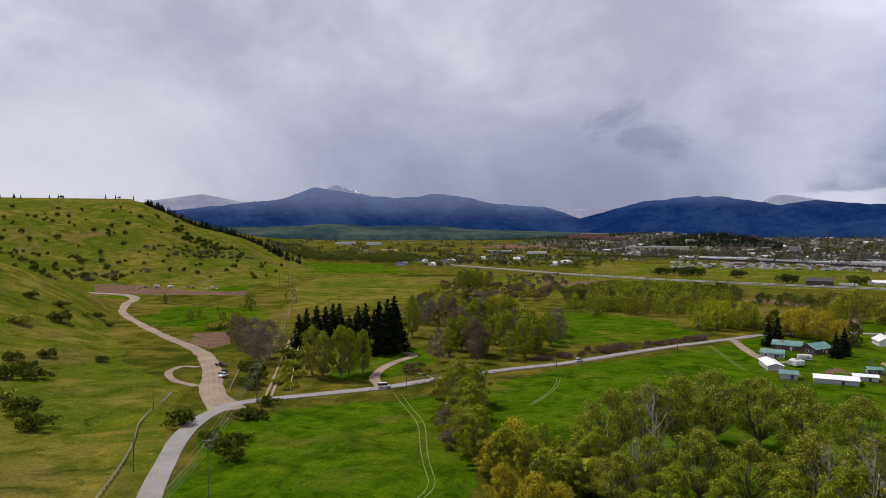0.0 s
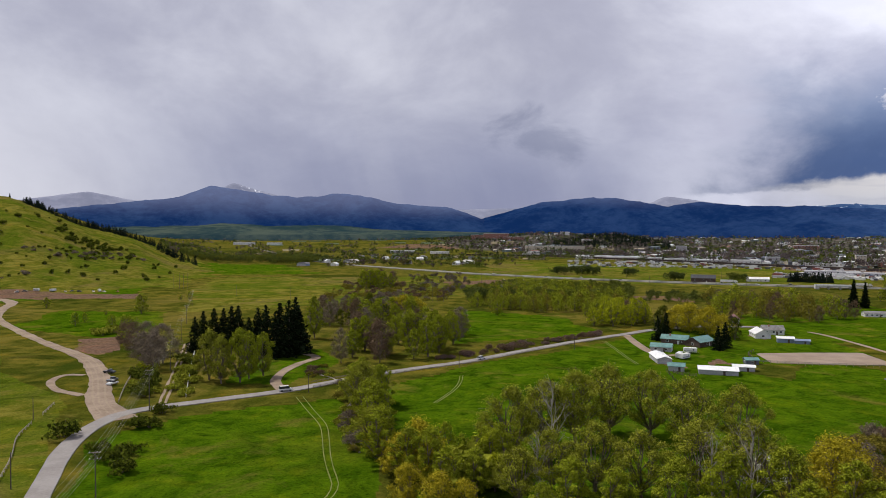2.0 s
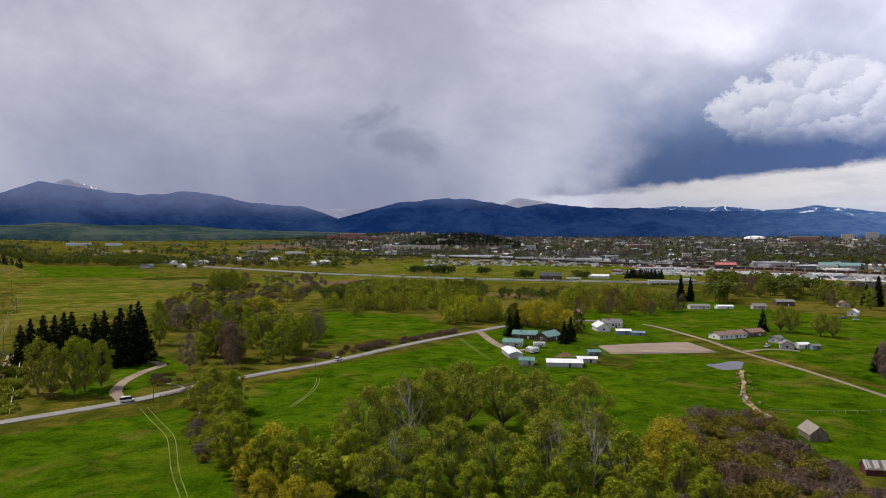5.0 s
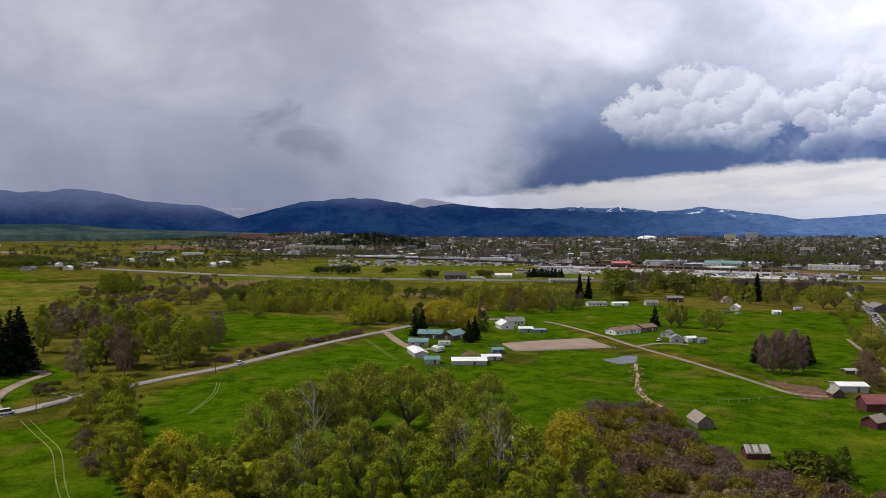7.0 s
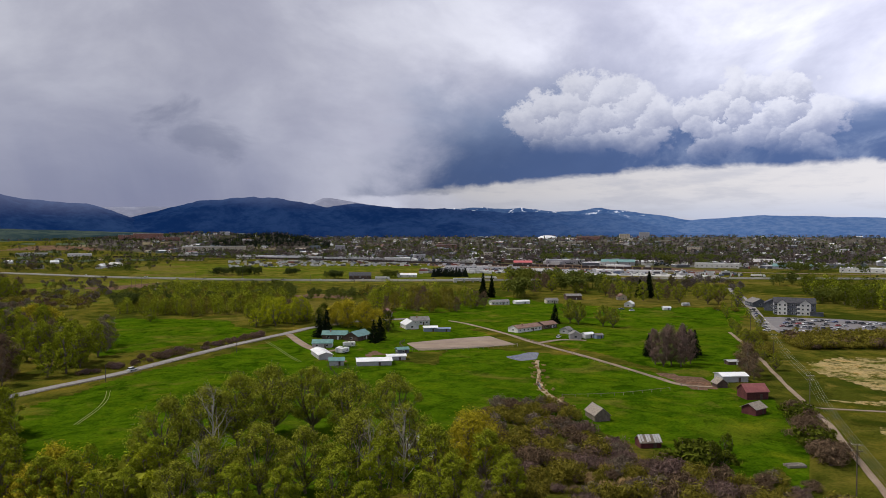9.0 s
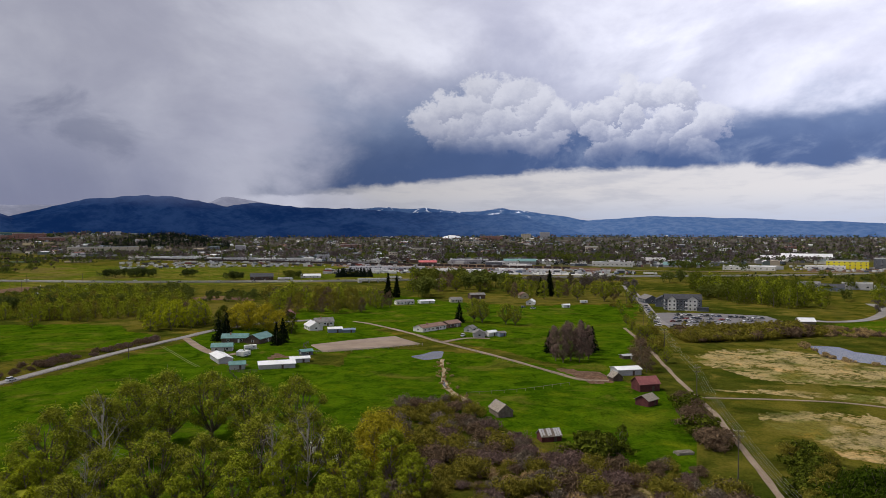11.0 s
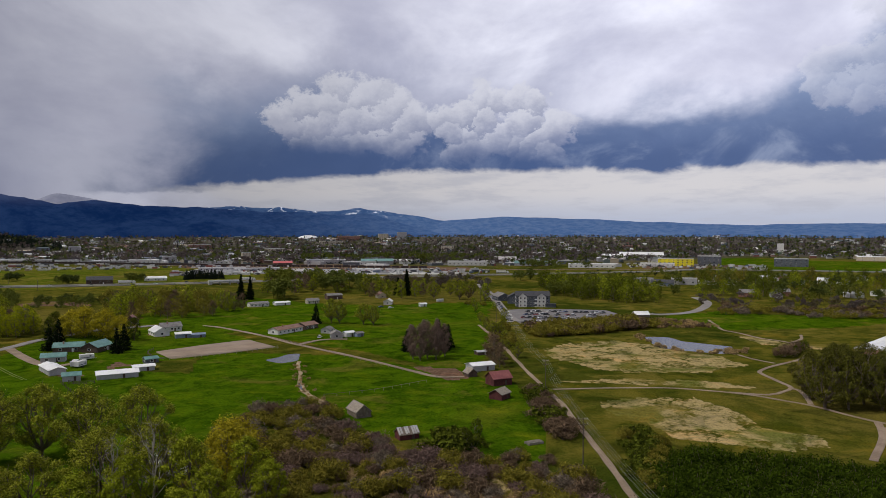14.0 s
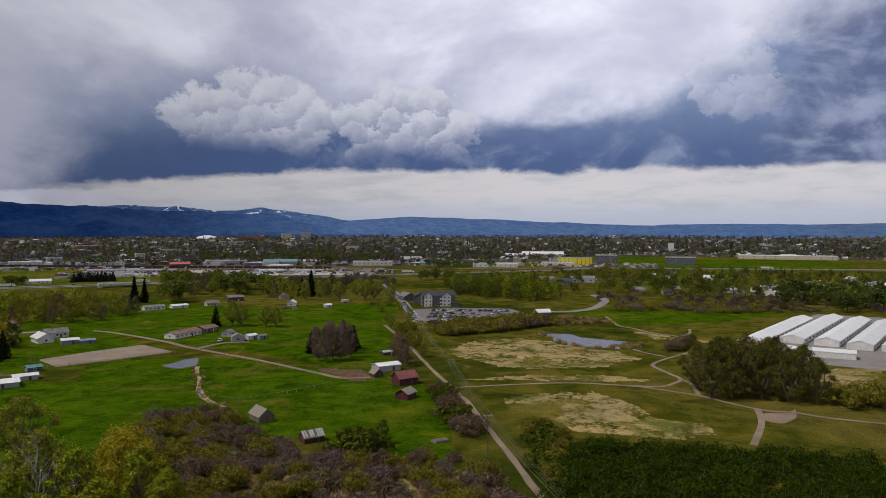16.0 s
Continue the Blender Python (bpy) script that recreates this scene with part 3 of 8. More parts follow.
def ribbon(name, points, width, mat, lift=0.12, gap=4.0, ragged=0.0, seed=3, cross=4):
    """A strip of road that follows the land, with a skirt at both edges."""
    c = spline(points, gap)
    d = np.gradient(c, axis=0)
    d /= np.linalg.norm(d, axis=1)[:, None] + 1e-9
    side = np.stack([d[:, 1], -d[:, 0]], -1)
    us = np.linspace(-0.5, 0.5, cross + 1)
    w = np.array(np.broadcast_to(width, len(c)), float) if np.ndim(width) == 0 else np.interp(np.linspace(0, 1, len(c)), np.linspace(0, 1, len(width)), width)
    rows = []
    for i in range(len(c)):
        row = []
        for u in us:
            jig = ragged * float(fbm(c[i][0] + u * 90, c[i][1], 9, 2, seed)) if abs(u) == 0.5 else 0
            row.append(c[i] + side[i] * (u * w[i] + jig))
        rows.append(row)
    rows = np.array(rows)
    z = terrain(rows[..., 0], rows[..., 1])
    z = np.maximum(z, z.mean(axis=1, keepdims=True)) + lift
    v = np.concatenate([rows, z[..., None]], -1)
    skirt_a, skirt_b = v[:, 0].copy(), v[:, -1].copy()
    skirt_a[:, 2] -= lift + 0.6
    skirt_b[:, 2] -= lift + 0.6
    v = np.concatenate([skirt_a[:, None], v, skirt_b[:, None]], 1)
    nrow, ncol = v.shape[:2]
    faces = [(i * ncol + j, i * ncol + j + 1, (i + 1) * ncol + j + 1, (i + 1) * ncol + j) for i in range(nrow - 1) for j in range(ncol - 1)]
    return mesh_thing(name, v.reshape(-1, 3), faces, mat)


def road(name, points, width, mat, label, **kw):
    return tagged(ribbon(name, area(*points), width, mat, **kw), label, "road", kind="structure")


road("road", ((-24.6, 118), (-22.8, 157), (-21.8, 176), (-20.6, 200), (-18.9, 220), (-16.8, 233), (-14.2, 238), (-10.3, 242), (-4.8, 250), (0.7, 267), (5.3, 283), (9.9, 300),
     (14.3, 328), (18.5, 360), (22.6, 395), (24.5, 415), (28, 440), (32.1, 450)), 6.0, ASPHALT, "pale worn asphalt country road", lift=0.30, ragged=0.3)
road("dirt_road", ((-16.9, 226), (-18.2, 250), (-18.2, 280), (-18.5, 315), (-19.4, 350), (-21.3, 392), (-23.3, 459), (-24.5, 528), (-24.3, 590), (-23.7, 648), (-24.7, 690), (-27, 726)),
     (13, 9, 9, 6.5, 5.8, 5.8, 5.8, 6.5, 7.5, 9, 11, 10), GRAVEL, "pale rutted gravel road climbing to the hills", lift=0.22, ragged=1.2)
road("gravel_loop", ((-19.2, 304), (-20.5, 307), (-21.4, 296), (-21.0, 280), (-19.4, 266)), 3.4, GRAVEL, "small gravel turning loop", lift=0.16, ragged=0.5, gap=2)
for side in (-0.20, 0.20):
    road("field_track", [(a + side * 270 / r, r) for a, r in ((-14.0, 243), (-13.5, 268), (-13.0, 298), (-12.2, 370))], 0.95, EARTH, "pale earth rut of a field track", lift=0.2, ragged=0.35)
for off, wide in ((-0.42, 0.7), (-0.08, 0.7), (0.32, 0.8)):
    road("wheel_track", [(a + off * (300 / r), r) for a, r in ((-17.6, 236), (-18.2, 252), (-18.25, 280), (-18.5, 315), (-19.4, 350), (-21.3, 392), (-23.3, 459), (-24.5, 528))], wide, EARTH, "pale wheel track worn into the gravel", lift=0.29, ragged=0.3)
road("driveway", ((-5.1, 252), (-5.6, 266), (-5.0, 284), (-3.8, 300), (-2.4, 314), (-3.4, 326)), 4.6, GRAVEL, "curved gravel driveway", lift=0.22, ragged=0.4, gap=2)
road("farm_drive", ((22.5, 390), (23.3, 362), (24.4, 338), (25.6, 330), (27, 336)), 5.0, GRAVEL, "pale gravel farm drive", lift=0.2, ragged=0.5)
for side in (-0.9, 0.9):
    road("wheel_track", [(a + side * 0.3, r) for a, r in ((-3.7, 240), (-2.9, 222), (-1.9, 204), (-1.65, 190), (-1.55, 176), (-1.3, 165), (-0.9, 155), (-1.3, 148), (-2.4, 142))], 0.3, RUT, "pale wheel track in the grass", lift=0.07, ragged=0.1)
    road("wheel_track", [(a + side * 0.13, r) for a, r in ((9.4, 270), (9.2, 256), (8.6, 243), (7.2, 226))], 0.3, RUT, "pale wheel track in the grass", lift=0.07, ragged=0.1)
    road("wheel_track", [(a + side * 0.12, r) for a, r in ((20.8, 366), (21.6, 345), (22.6, 320), (23.4, 305))], 0.3, RUT, "pale wheel track in the grass", lift=0.07, ragged=0.1)
road("farm_lane", ((35.4, 440), (36.9, 425), (40.0, 385), (42.3, 355), (46.9, 315), (51.5, 281), (53.8, 268), (56, 268)), 2.6, EARTH, "narrow pale earth farm lane", lift=0.2, ragged=0.5)
road("farm_lane", ((42.5, 352), (44.5, 366), (46.5, 366)), 3.4, GRAVEL, "pale gravel house drive", lift=0.22, ragged=0.3)
road("gravel_trail", ((57.2, 420), (58.8, 355), (61.0, 283), (63.6, 233), (66.2, 189), (69.1, 155), (74, 120)), 2.1, GRAVEL, "long straight gravel trail under a power line", lift=0.2, ragged=0.5)
road("walking_trail", ((63.0, 248.9), (64.9, 251.3), (68.1, 255.8), (71.7, 260.5), (74.3, 261.3), (77.7, 260), (80.2, 255.5), (82.2, 251.5), (84.2, 244.7), (85.7, 240.6), (87.2, 238.4), (88.7, 240), (91.1, 237.5), (96, 240)), 1.5, GRAVEL, "narrow pale walking trail", lift=0.16, ragged=0.2)
road("walking_trail", ((76.5, 261), (79.2, 262.2), (80.2, 269.8), (80.7, 278), (79.8, 288.5), (78.8, 299.9), (78.6, 306), (79.2, 316.5), (80.2, 328.7), (81.2, 341.7), (81.65, 356), (81.5, 374), (80.8, 390), (79.8, 398.3), (78.7, 402.4), (77.1, 419.8), (76.0, 430.2), (75.4, 456.6), (75.0, 475)), 1.9, GRAVEL, "winding pale gravel walking trail", lift=0.16, ragged=0.2)
road("walking_trail", ((80.7, 276), (81.2, 274.5), (81.7, 264.5), (82.0, 253)), 1.9, GRAVEL, "short pale gravel path", lift=0.17, ragged=0.2)
road("walking_trail", ((77.1, 344), (78.1, 335), (79.6, 327.4)), 1.4, GRAVEL, "short pale gravel path", lift=0.17, ragged=0.2)
road("walking_trail", ((80.7, 394), (81.3, 409), (81.3, 426)), 1.8, GRAVEL, "short pale gravel path", lift=0.17, ragged=0.2)
road("walking_trail", ((86.1, 240), (86.4, 228.7), (86.35, 215), (85.9, 198)), 2.2, GRAVEL, "short pale gravel path", lift=0.17, ragged=0.2)
road("side_street", ((70, 500), (71.8, 498), (74.0, 525), (74.9, 590), (74, 640)), 8.0, ASPHALT, "grey asphalt side street", lift=0.2)
for k, off in enumerate((0, 17)):
    road("highway", ((-9, 3600), (-6.8, 2300), (-4, 1640), (-2.5, 1390), (0.7, 1198 + off), (5.3, 1055 + off), (9.9, 949 + off), (14.3, 892 + off), (18.5, 850 + off), (22.5, 830 + off), (27, 812 + off),
         (35.6, 805 + off), (44.6, 835 + off), (53.8, 891 + off), (60.1, 930 + off), (67, 990 + off), (71, 1040 + off), (75, 1120 + off), (84, 1150 + off), (95, 1230 + off)), 9.5, HIGHWAY, "pale concrete highway carriageway", lift=0.9, gap=15)


# ---------------------------------------------------------------- far ranges
def mountain_range(name, profile, foot, ridge, mat, label, seed, rough=0.42, steps=420, rows=26):
    """A ridge whose skyline follows heights given in degrees over the eye."""
    pa = [p[0] for p in profile]
    pe = [p[1] for p in profile]
    azs = np.linspace(pa[0], pa[-1], steps)
    vs = np.linspace(0, 1.25, rows)
    verts = np.zeros((rows, steps, 3))
    sky = np.interp(azs, pa, pe)
    ker = np.hanning(9)
    sky = np.convolve(np.pad(sky, 4, mode="edge"), ker / ker.sum(), "valid")
    for i, v in enumerate(vs):
        r = foot + (ridge - foot) * min(v, 1.0) + 60 * max(0, v - 1.0) * 4
        x, y = r * np.sin(np.radians(azs)), r * np.cos(np.radians(azs))
        top = EYE_H + ridge * np.tan(np.radians(sky))
        rid = 1 - np.abs(fbm(x, y, 420, 5, seed))
        prof = v ** 0.9 if v <= 1 else 1 - (v - 1) * 1.2
        wob = 1 + rough * (rid - 0.8) * (1.1 if v < 1 else 1.0) * (1 - 0.55 * (v == 1.0))
        base = EYE_H - 14
        z = base + (top - base) * prof * wob
        z = z + 2.5 * fbm(x, y, 60, 3, seed + 8) * min(1, v * 2)
        verts[i] = np.stack([x, y, z], -1)
    verts[0, :, 2] = 20
    faces = [(i * steps + j, i * steps + j + 1, (i + 1) * steps + j + 1, (i + 1) * steps + j) for i in range(rows - 1) for j in range(steps - 1)]
    return tagged(mesh_thing(name, verts.reshape(-1, 3), faces, mat, True), label, "mountain range", kind="structure")


# the last colour of each is its painted haze glow
FOREST_BLUE = make_range("blue_forest_painted_haze", (0.002, 0.009, 0.028), (0.016, 0.034, 0.075), 330, (0.003, 0.014, 0.068), 265.0)
FOREST_MIST = make_range("forest_painted_mist", (0.002, 0.009, 0.028), (0.018, 0.038, 0.078), 330, (0.004, 0.015, 0.068), 185.0)
SNOWY_BLUE = make_range("snowy_blue_forest_painted_haze", (0.010, 0.022, 0.05), (0.055, 0.085, 0.13), 150, (0.010, 0.034, 0.115))
PALE_HILL = make_range("pale_hills_painted_haze", (0.035, 0.06, 0.11), (0.09, 0.12, 0.17), 900, (0.045, 0.085, 0.19))
PEAK_MIST = make_range("peak_painted_mist", (0.10, 0.11, 0.15), (0.18, 0.19, 0.24), 300, (0.15, 0.155, 0.21))
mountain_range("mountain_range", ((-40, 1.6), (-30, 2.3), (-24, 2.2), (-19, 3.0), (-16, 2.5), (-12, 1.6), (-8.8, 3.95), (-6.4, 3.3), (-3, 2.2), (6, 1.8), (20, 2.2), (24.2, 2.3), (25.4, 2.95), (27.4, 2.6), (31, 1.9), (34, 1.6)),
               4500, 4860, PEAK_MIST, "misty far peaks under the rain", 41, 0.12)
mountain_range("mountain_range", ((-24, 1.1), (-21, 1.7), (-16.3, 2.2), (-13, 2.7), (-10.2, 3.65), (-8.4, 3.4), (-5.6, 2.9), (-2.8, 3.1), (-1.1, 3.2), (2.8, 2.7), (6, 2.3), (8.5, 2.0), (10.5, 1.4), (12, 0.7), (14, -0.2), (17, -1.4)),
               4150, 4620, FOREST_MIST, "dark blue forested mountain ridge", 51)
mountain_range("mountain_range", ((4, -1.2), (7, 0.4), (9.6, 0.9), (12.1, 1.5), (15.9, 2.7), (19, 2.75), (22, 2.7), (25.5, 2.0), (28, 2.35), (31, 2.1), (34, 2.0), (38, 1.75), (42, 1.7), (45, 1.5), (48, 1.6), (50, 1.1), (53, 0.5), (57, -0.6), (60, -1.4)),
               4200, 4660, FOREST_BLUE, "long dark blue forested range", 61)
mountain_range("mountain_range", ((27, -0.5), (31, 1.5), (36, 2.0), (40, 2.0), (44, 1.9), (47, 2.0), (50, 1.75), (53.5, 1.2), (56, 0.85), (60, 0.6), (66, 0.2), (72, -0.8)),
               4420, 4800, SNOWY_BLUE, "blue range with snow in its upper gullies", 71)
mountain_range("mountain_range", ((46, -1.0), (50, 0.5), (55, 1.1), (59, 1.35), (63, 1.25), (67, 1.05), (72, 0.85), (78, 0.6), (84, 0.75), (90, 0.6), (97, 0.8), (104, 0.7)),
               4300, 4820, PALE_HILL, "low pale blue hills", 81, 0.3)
BENCH = make_range("green_benches_painted_haze", (0.010, 0.022, 0.020), (0.06, 0.072, 0.045), 900, (0.010, 0.022, 0.034))
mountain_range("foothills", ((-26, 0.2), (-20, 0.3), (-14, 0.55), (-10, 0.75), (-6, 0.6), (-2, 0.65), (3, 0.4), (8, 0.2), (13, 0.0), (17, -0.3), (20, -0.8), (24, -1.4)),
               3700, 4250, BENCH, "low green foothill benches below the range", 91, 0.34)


# ---------------------------------------------------------------- plants
def tube(verts, faces, a, b, ra, rb, sides=5):
    """A tapered piece of wood between two points."""
    a, b = Vector(a), Vector(b)
    d = (b - a).normalized()
    u = d.orthogonal().normalized()
    w = d.cross(u)
    base = len(verts)
    for p, r in ((a, ra), (b, rb)):
        for k in range(sides):
            t = 2 * math.pi * k / sides
            verts.append(p + (u * math.cos(t) + w * math.sin(t)) * r)
    for k in range(sides):
        j = (k + 1) % sides
        faces.append((base + k, base + j, base + sides + j, base + sides + k))


def leaf_quads(centres, size, rng, flat=0.0, stretch=1.0, narrow=0.62):
    """Small leaf sprays, each a bent quad turned its own way."""
    verts, faces = [], []
    for c, s, *out in centres:
        n = Vector((rng.gauss(0, 1), rng.gauss(0, 1), rng.gauss(flat, 1)))
        if out:
            n = n * 0.55 + out[0] * 1.1
        n.normalize()
        u = n.orthogonal().normalized()
        u.rotate(Matrix.Rotation(rng.uniform(0, 6.28), 3, n))
        w = n.cross(u)
        k = size * s * rng.uniform(0.6, 1.35)
        b = len(verts)
        verts += [c - u * k * stretch, c + w * k * narrow + n * k * 0.16, c + u * k * stretch * rng.uniform(0.7, 1.1), c - w * k * narrow + n * k * 0.16]
        faces.append((b, b + 1, b + 2, b + 3))
    return verts, faces


def plant(name, wood, wood_mat, crown, crown_mat, label, category):
    """A plant of a trunk mesh and a crown mesh, kept as a pattern for copies."""
    ob = new(name)
    ob.empty_display_size = 0.5
    tagged(ob, label, category)
    if wood:
        t = mesh_thing("trunk", wood[0], wood[1], wood_mat, True)
        t.parent = ob
    if crown:
        c = mesh_thing("crown", crown[0], crown[1], crown_mat)
        c.parent = ob
    return ob


def broad_tree(name, seed, height, width, lobes, leaves, leaf, mat, label, bark=None, low=0.2, stretch=1.0, narrow=0.62, airy=0.5, category="tree", stems=1, twigs=5, lobe=(0.11, 0.21), sides=5):
    """A forking trunk whose limbs carry lobes of leaf sprays, tall and uneven."""
    rng = random.Random(seed)
    wv, wf = [], []
    tr = height * 0.017
    spines = []
    for j in range(stems):
        t0 = j * 6.28 / stems + rng.uniform(-0.5, 0.5)
        out = Vector((math.cos(t0), math.sin(t0), 0)) * (height * 0.035 if stems > 1 else 0)
        spine = [Vector((0, 0, -0.5))]
        for k in range(6):
            spine.append(spine[-1] + out * (1.0 if k < 4 else 0.4) + Vector((rng.gauss(0, height * 0.018), rng.gauss(0, height * 0.018), height * rng.uniform(0.115, 0.14) + (0.5 if k == 0 else 0))))
        for k in range(6):
            if stems > 1 and k == 0 and j:
                spine[1] = spine[1].lerp(spines[0][1], 0.6)
            tube(wv, wf, spine[k], spine[k + 1], tr * (1 - k / 7), tr * (1 - (k + 1) / 7), 6)
        spines.append(spine)
    cents, heads = [], []
    for i in range(lobes):
        t = (i + rng.random()) / lobes
        z = height * (low + (0.97 - low) * t)
        rad = width * 0.5 * math.sin(math.pi * min(1, 0.10 + 0.88 * t ** 0.85)) ** 0.75
        a = i * 2.4 + rng.uniform(-0.5, 0.5)
        q = rng.uniform(0.35, 1.0) if i < lobes - 2 else 0.2
        c = Vector((math.cos(a) * rad * q, math.sin(a) * rad * q, z))
        big = width * rng.uniform(*lobe)
        root_z = max(height * 0.12, z - rad * q * rng.uniform(0.7, 1.3) - height * 0.08)
        k = min(5.0, root_z / (height * 0.13))
        spine = min(spines, key=lambda q_: (q_[4].xy - c.xy).length)
        root = spine[int(k)].lerp(spine[min(6, int(k) + 1)], k - int(k))
        mid = root.lerp(c, 0.55) + Vector((rng.gauss(0, 0.3), rng.gauss(0, 0.3), -height * 0.02))
        tube(wv, wf, root, mid, tr * 0.42, tr * 0.26, sides)
        tube(wv, wf, mid, c, tr * 0.26, tr * 0.10, max(3, sides - 1))
        heads.append((c, big, rng.uniform(0.5, 1.5)))
        for _ in range(twigs):
            e = c + Vector((rng.gauss(0, 1), rng.gauss(0, 1), rng.gauss(0.4, 0.9))).normalized() * big * rng.uniform(0.8, 1.25)
            tube(wv, wf, mid.lerp(c, rng.uniform(0.3, 1)), e, tr * 0.10, 0.02, 3)
    for _ in range(leaves):
        c, big, w = rng.choice(heads)
        if rng.random() > w:
            continue
        v = Vector((rng.gauss(0, 1), rng.gauss(0, 1), rng.gauss(0.15, 0.9))).normalized() * (rng.random() ** airy) * rng.uniform(0.7, 1.6 if height < 16 else 1.2)
        o = c + Vector((v.x * big, v.y * big, v.z * big * 0.85))
        cents.append((o, 1.0, (v + Vector(((o.x) / width, (o.y) / width, o.z / height - 0.45)) * 1.2)))
    return plant(name, (wv, wf), bark or BARK, leaf_quads(cents, leaf, rng, 0.4, stretch, narrow), mat, label, category)


def spruce_tree(name, seed, height, radius, leaf, count, label):
    rng = random.Random(seed)
    wv, wf = [], []
    tube(wv, wf, (0, 0, -0.4), (0, 0, height * 0.97), height * 0.016, 0.03, 6)
    cents = []
    tiers = int(height * 1.5)
    for i in range(tiers):
        f = i / tiers
        z = height * (0.03 + 0.95 * f)
        rad = radius * (1 - f) ** 0.85 * rng.uniform(0.75, 1.15) + 0.15
        arms = rng.randint(6, 9)
        for a in range(arms):
            t = rng.uniform(0, 6.28)
            e = Vector((math.cos(t) * rad, math.sin(t) * rad, z - rad * 0.32))
            if a % 3 == 0:
                tube(wv, wf, (0, 0, z), e, 0.04, 0.01, 3)
            for _ in range(max(2, int(count * (rad / radius)))):
                u = rng.uniform(0.15, 1.0)
                cents.append((Vector((0, 0, z)).lerp(e, u) + Vector((rng.gauss(0, 0.22), rng.gauss(0, 0.22), rng.gauss(0, 0.15))), 1.15 - 0.5 * u * f))
    return plant(name, (wv, wf), BARK, leaf_quads(cents, leaf, rng, 1.0, 1.2), NEEDLE, label, "conifer")


def bush(name, seed, height, width, count, leaf, mat, label, wood=BARK, stretch=1.0, stems=9, narrow=0.62):
    rng = random.Random(seed)
    wv, wf = [], []
    lobes = []
    for _ in range(stems):
        a, q = rng.uniform(0, 6.28), math.sqrt(rng.random())
        x, y = math.cos(a) * q * width * 0.42, math.sin(a) * q * width * 0.42
        h = height * (1 - 0.45 * q * q) * rng.uniform(0.7, 1.05)
        if not wv:
            wv += [Vector((0.06, 0, -0.25)), Vector((-0.03, 0.05, -0.25)), Vector((-0.03, -0.05, -0.25))]
        b = len(wv)
        wv += [Vector((x + 0.015, y, h * 0.8)), Vector((x - 0.008, y + 0.013, h * 0.8)), Vector((x - 0.008, y - 0.013, h * 0.8))]
        wf += [(0, 1, b + 1, b), (1, 2, b + 2, b + 1), (2, 0, b, b + 2)]
        lobes.append((Vector((x, y, h * 0.55)), width * 0.24 * rng.uniform(0.7, 1.2), h * 0.36))
    cents = []
    for _ in range(count):
        c, rw, rh = rng.choice(lobes)
        v = Vector((rng.gauss(0, 1), rng.gauss(0, 1), rng.gauss(0, 1)))
        v = v.normalized() * rng.uniform(0.35, 1.0)
        q = c + Vector((v.x * rw, v.y * rw, v.z * rh))
        cents.append((Vector((q.x, q.y, max(0.08, q.z))), 1.0, v + Vector((q.x / width, q.y / width, q.z / height - 0.4))))
    return plant(name, (wv, wf), wood, leaf_quads(cents, leaf, rng, 0.3, stretch, narrow), mat, label, "shrub")


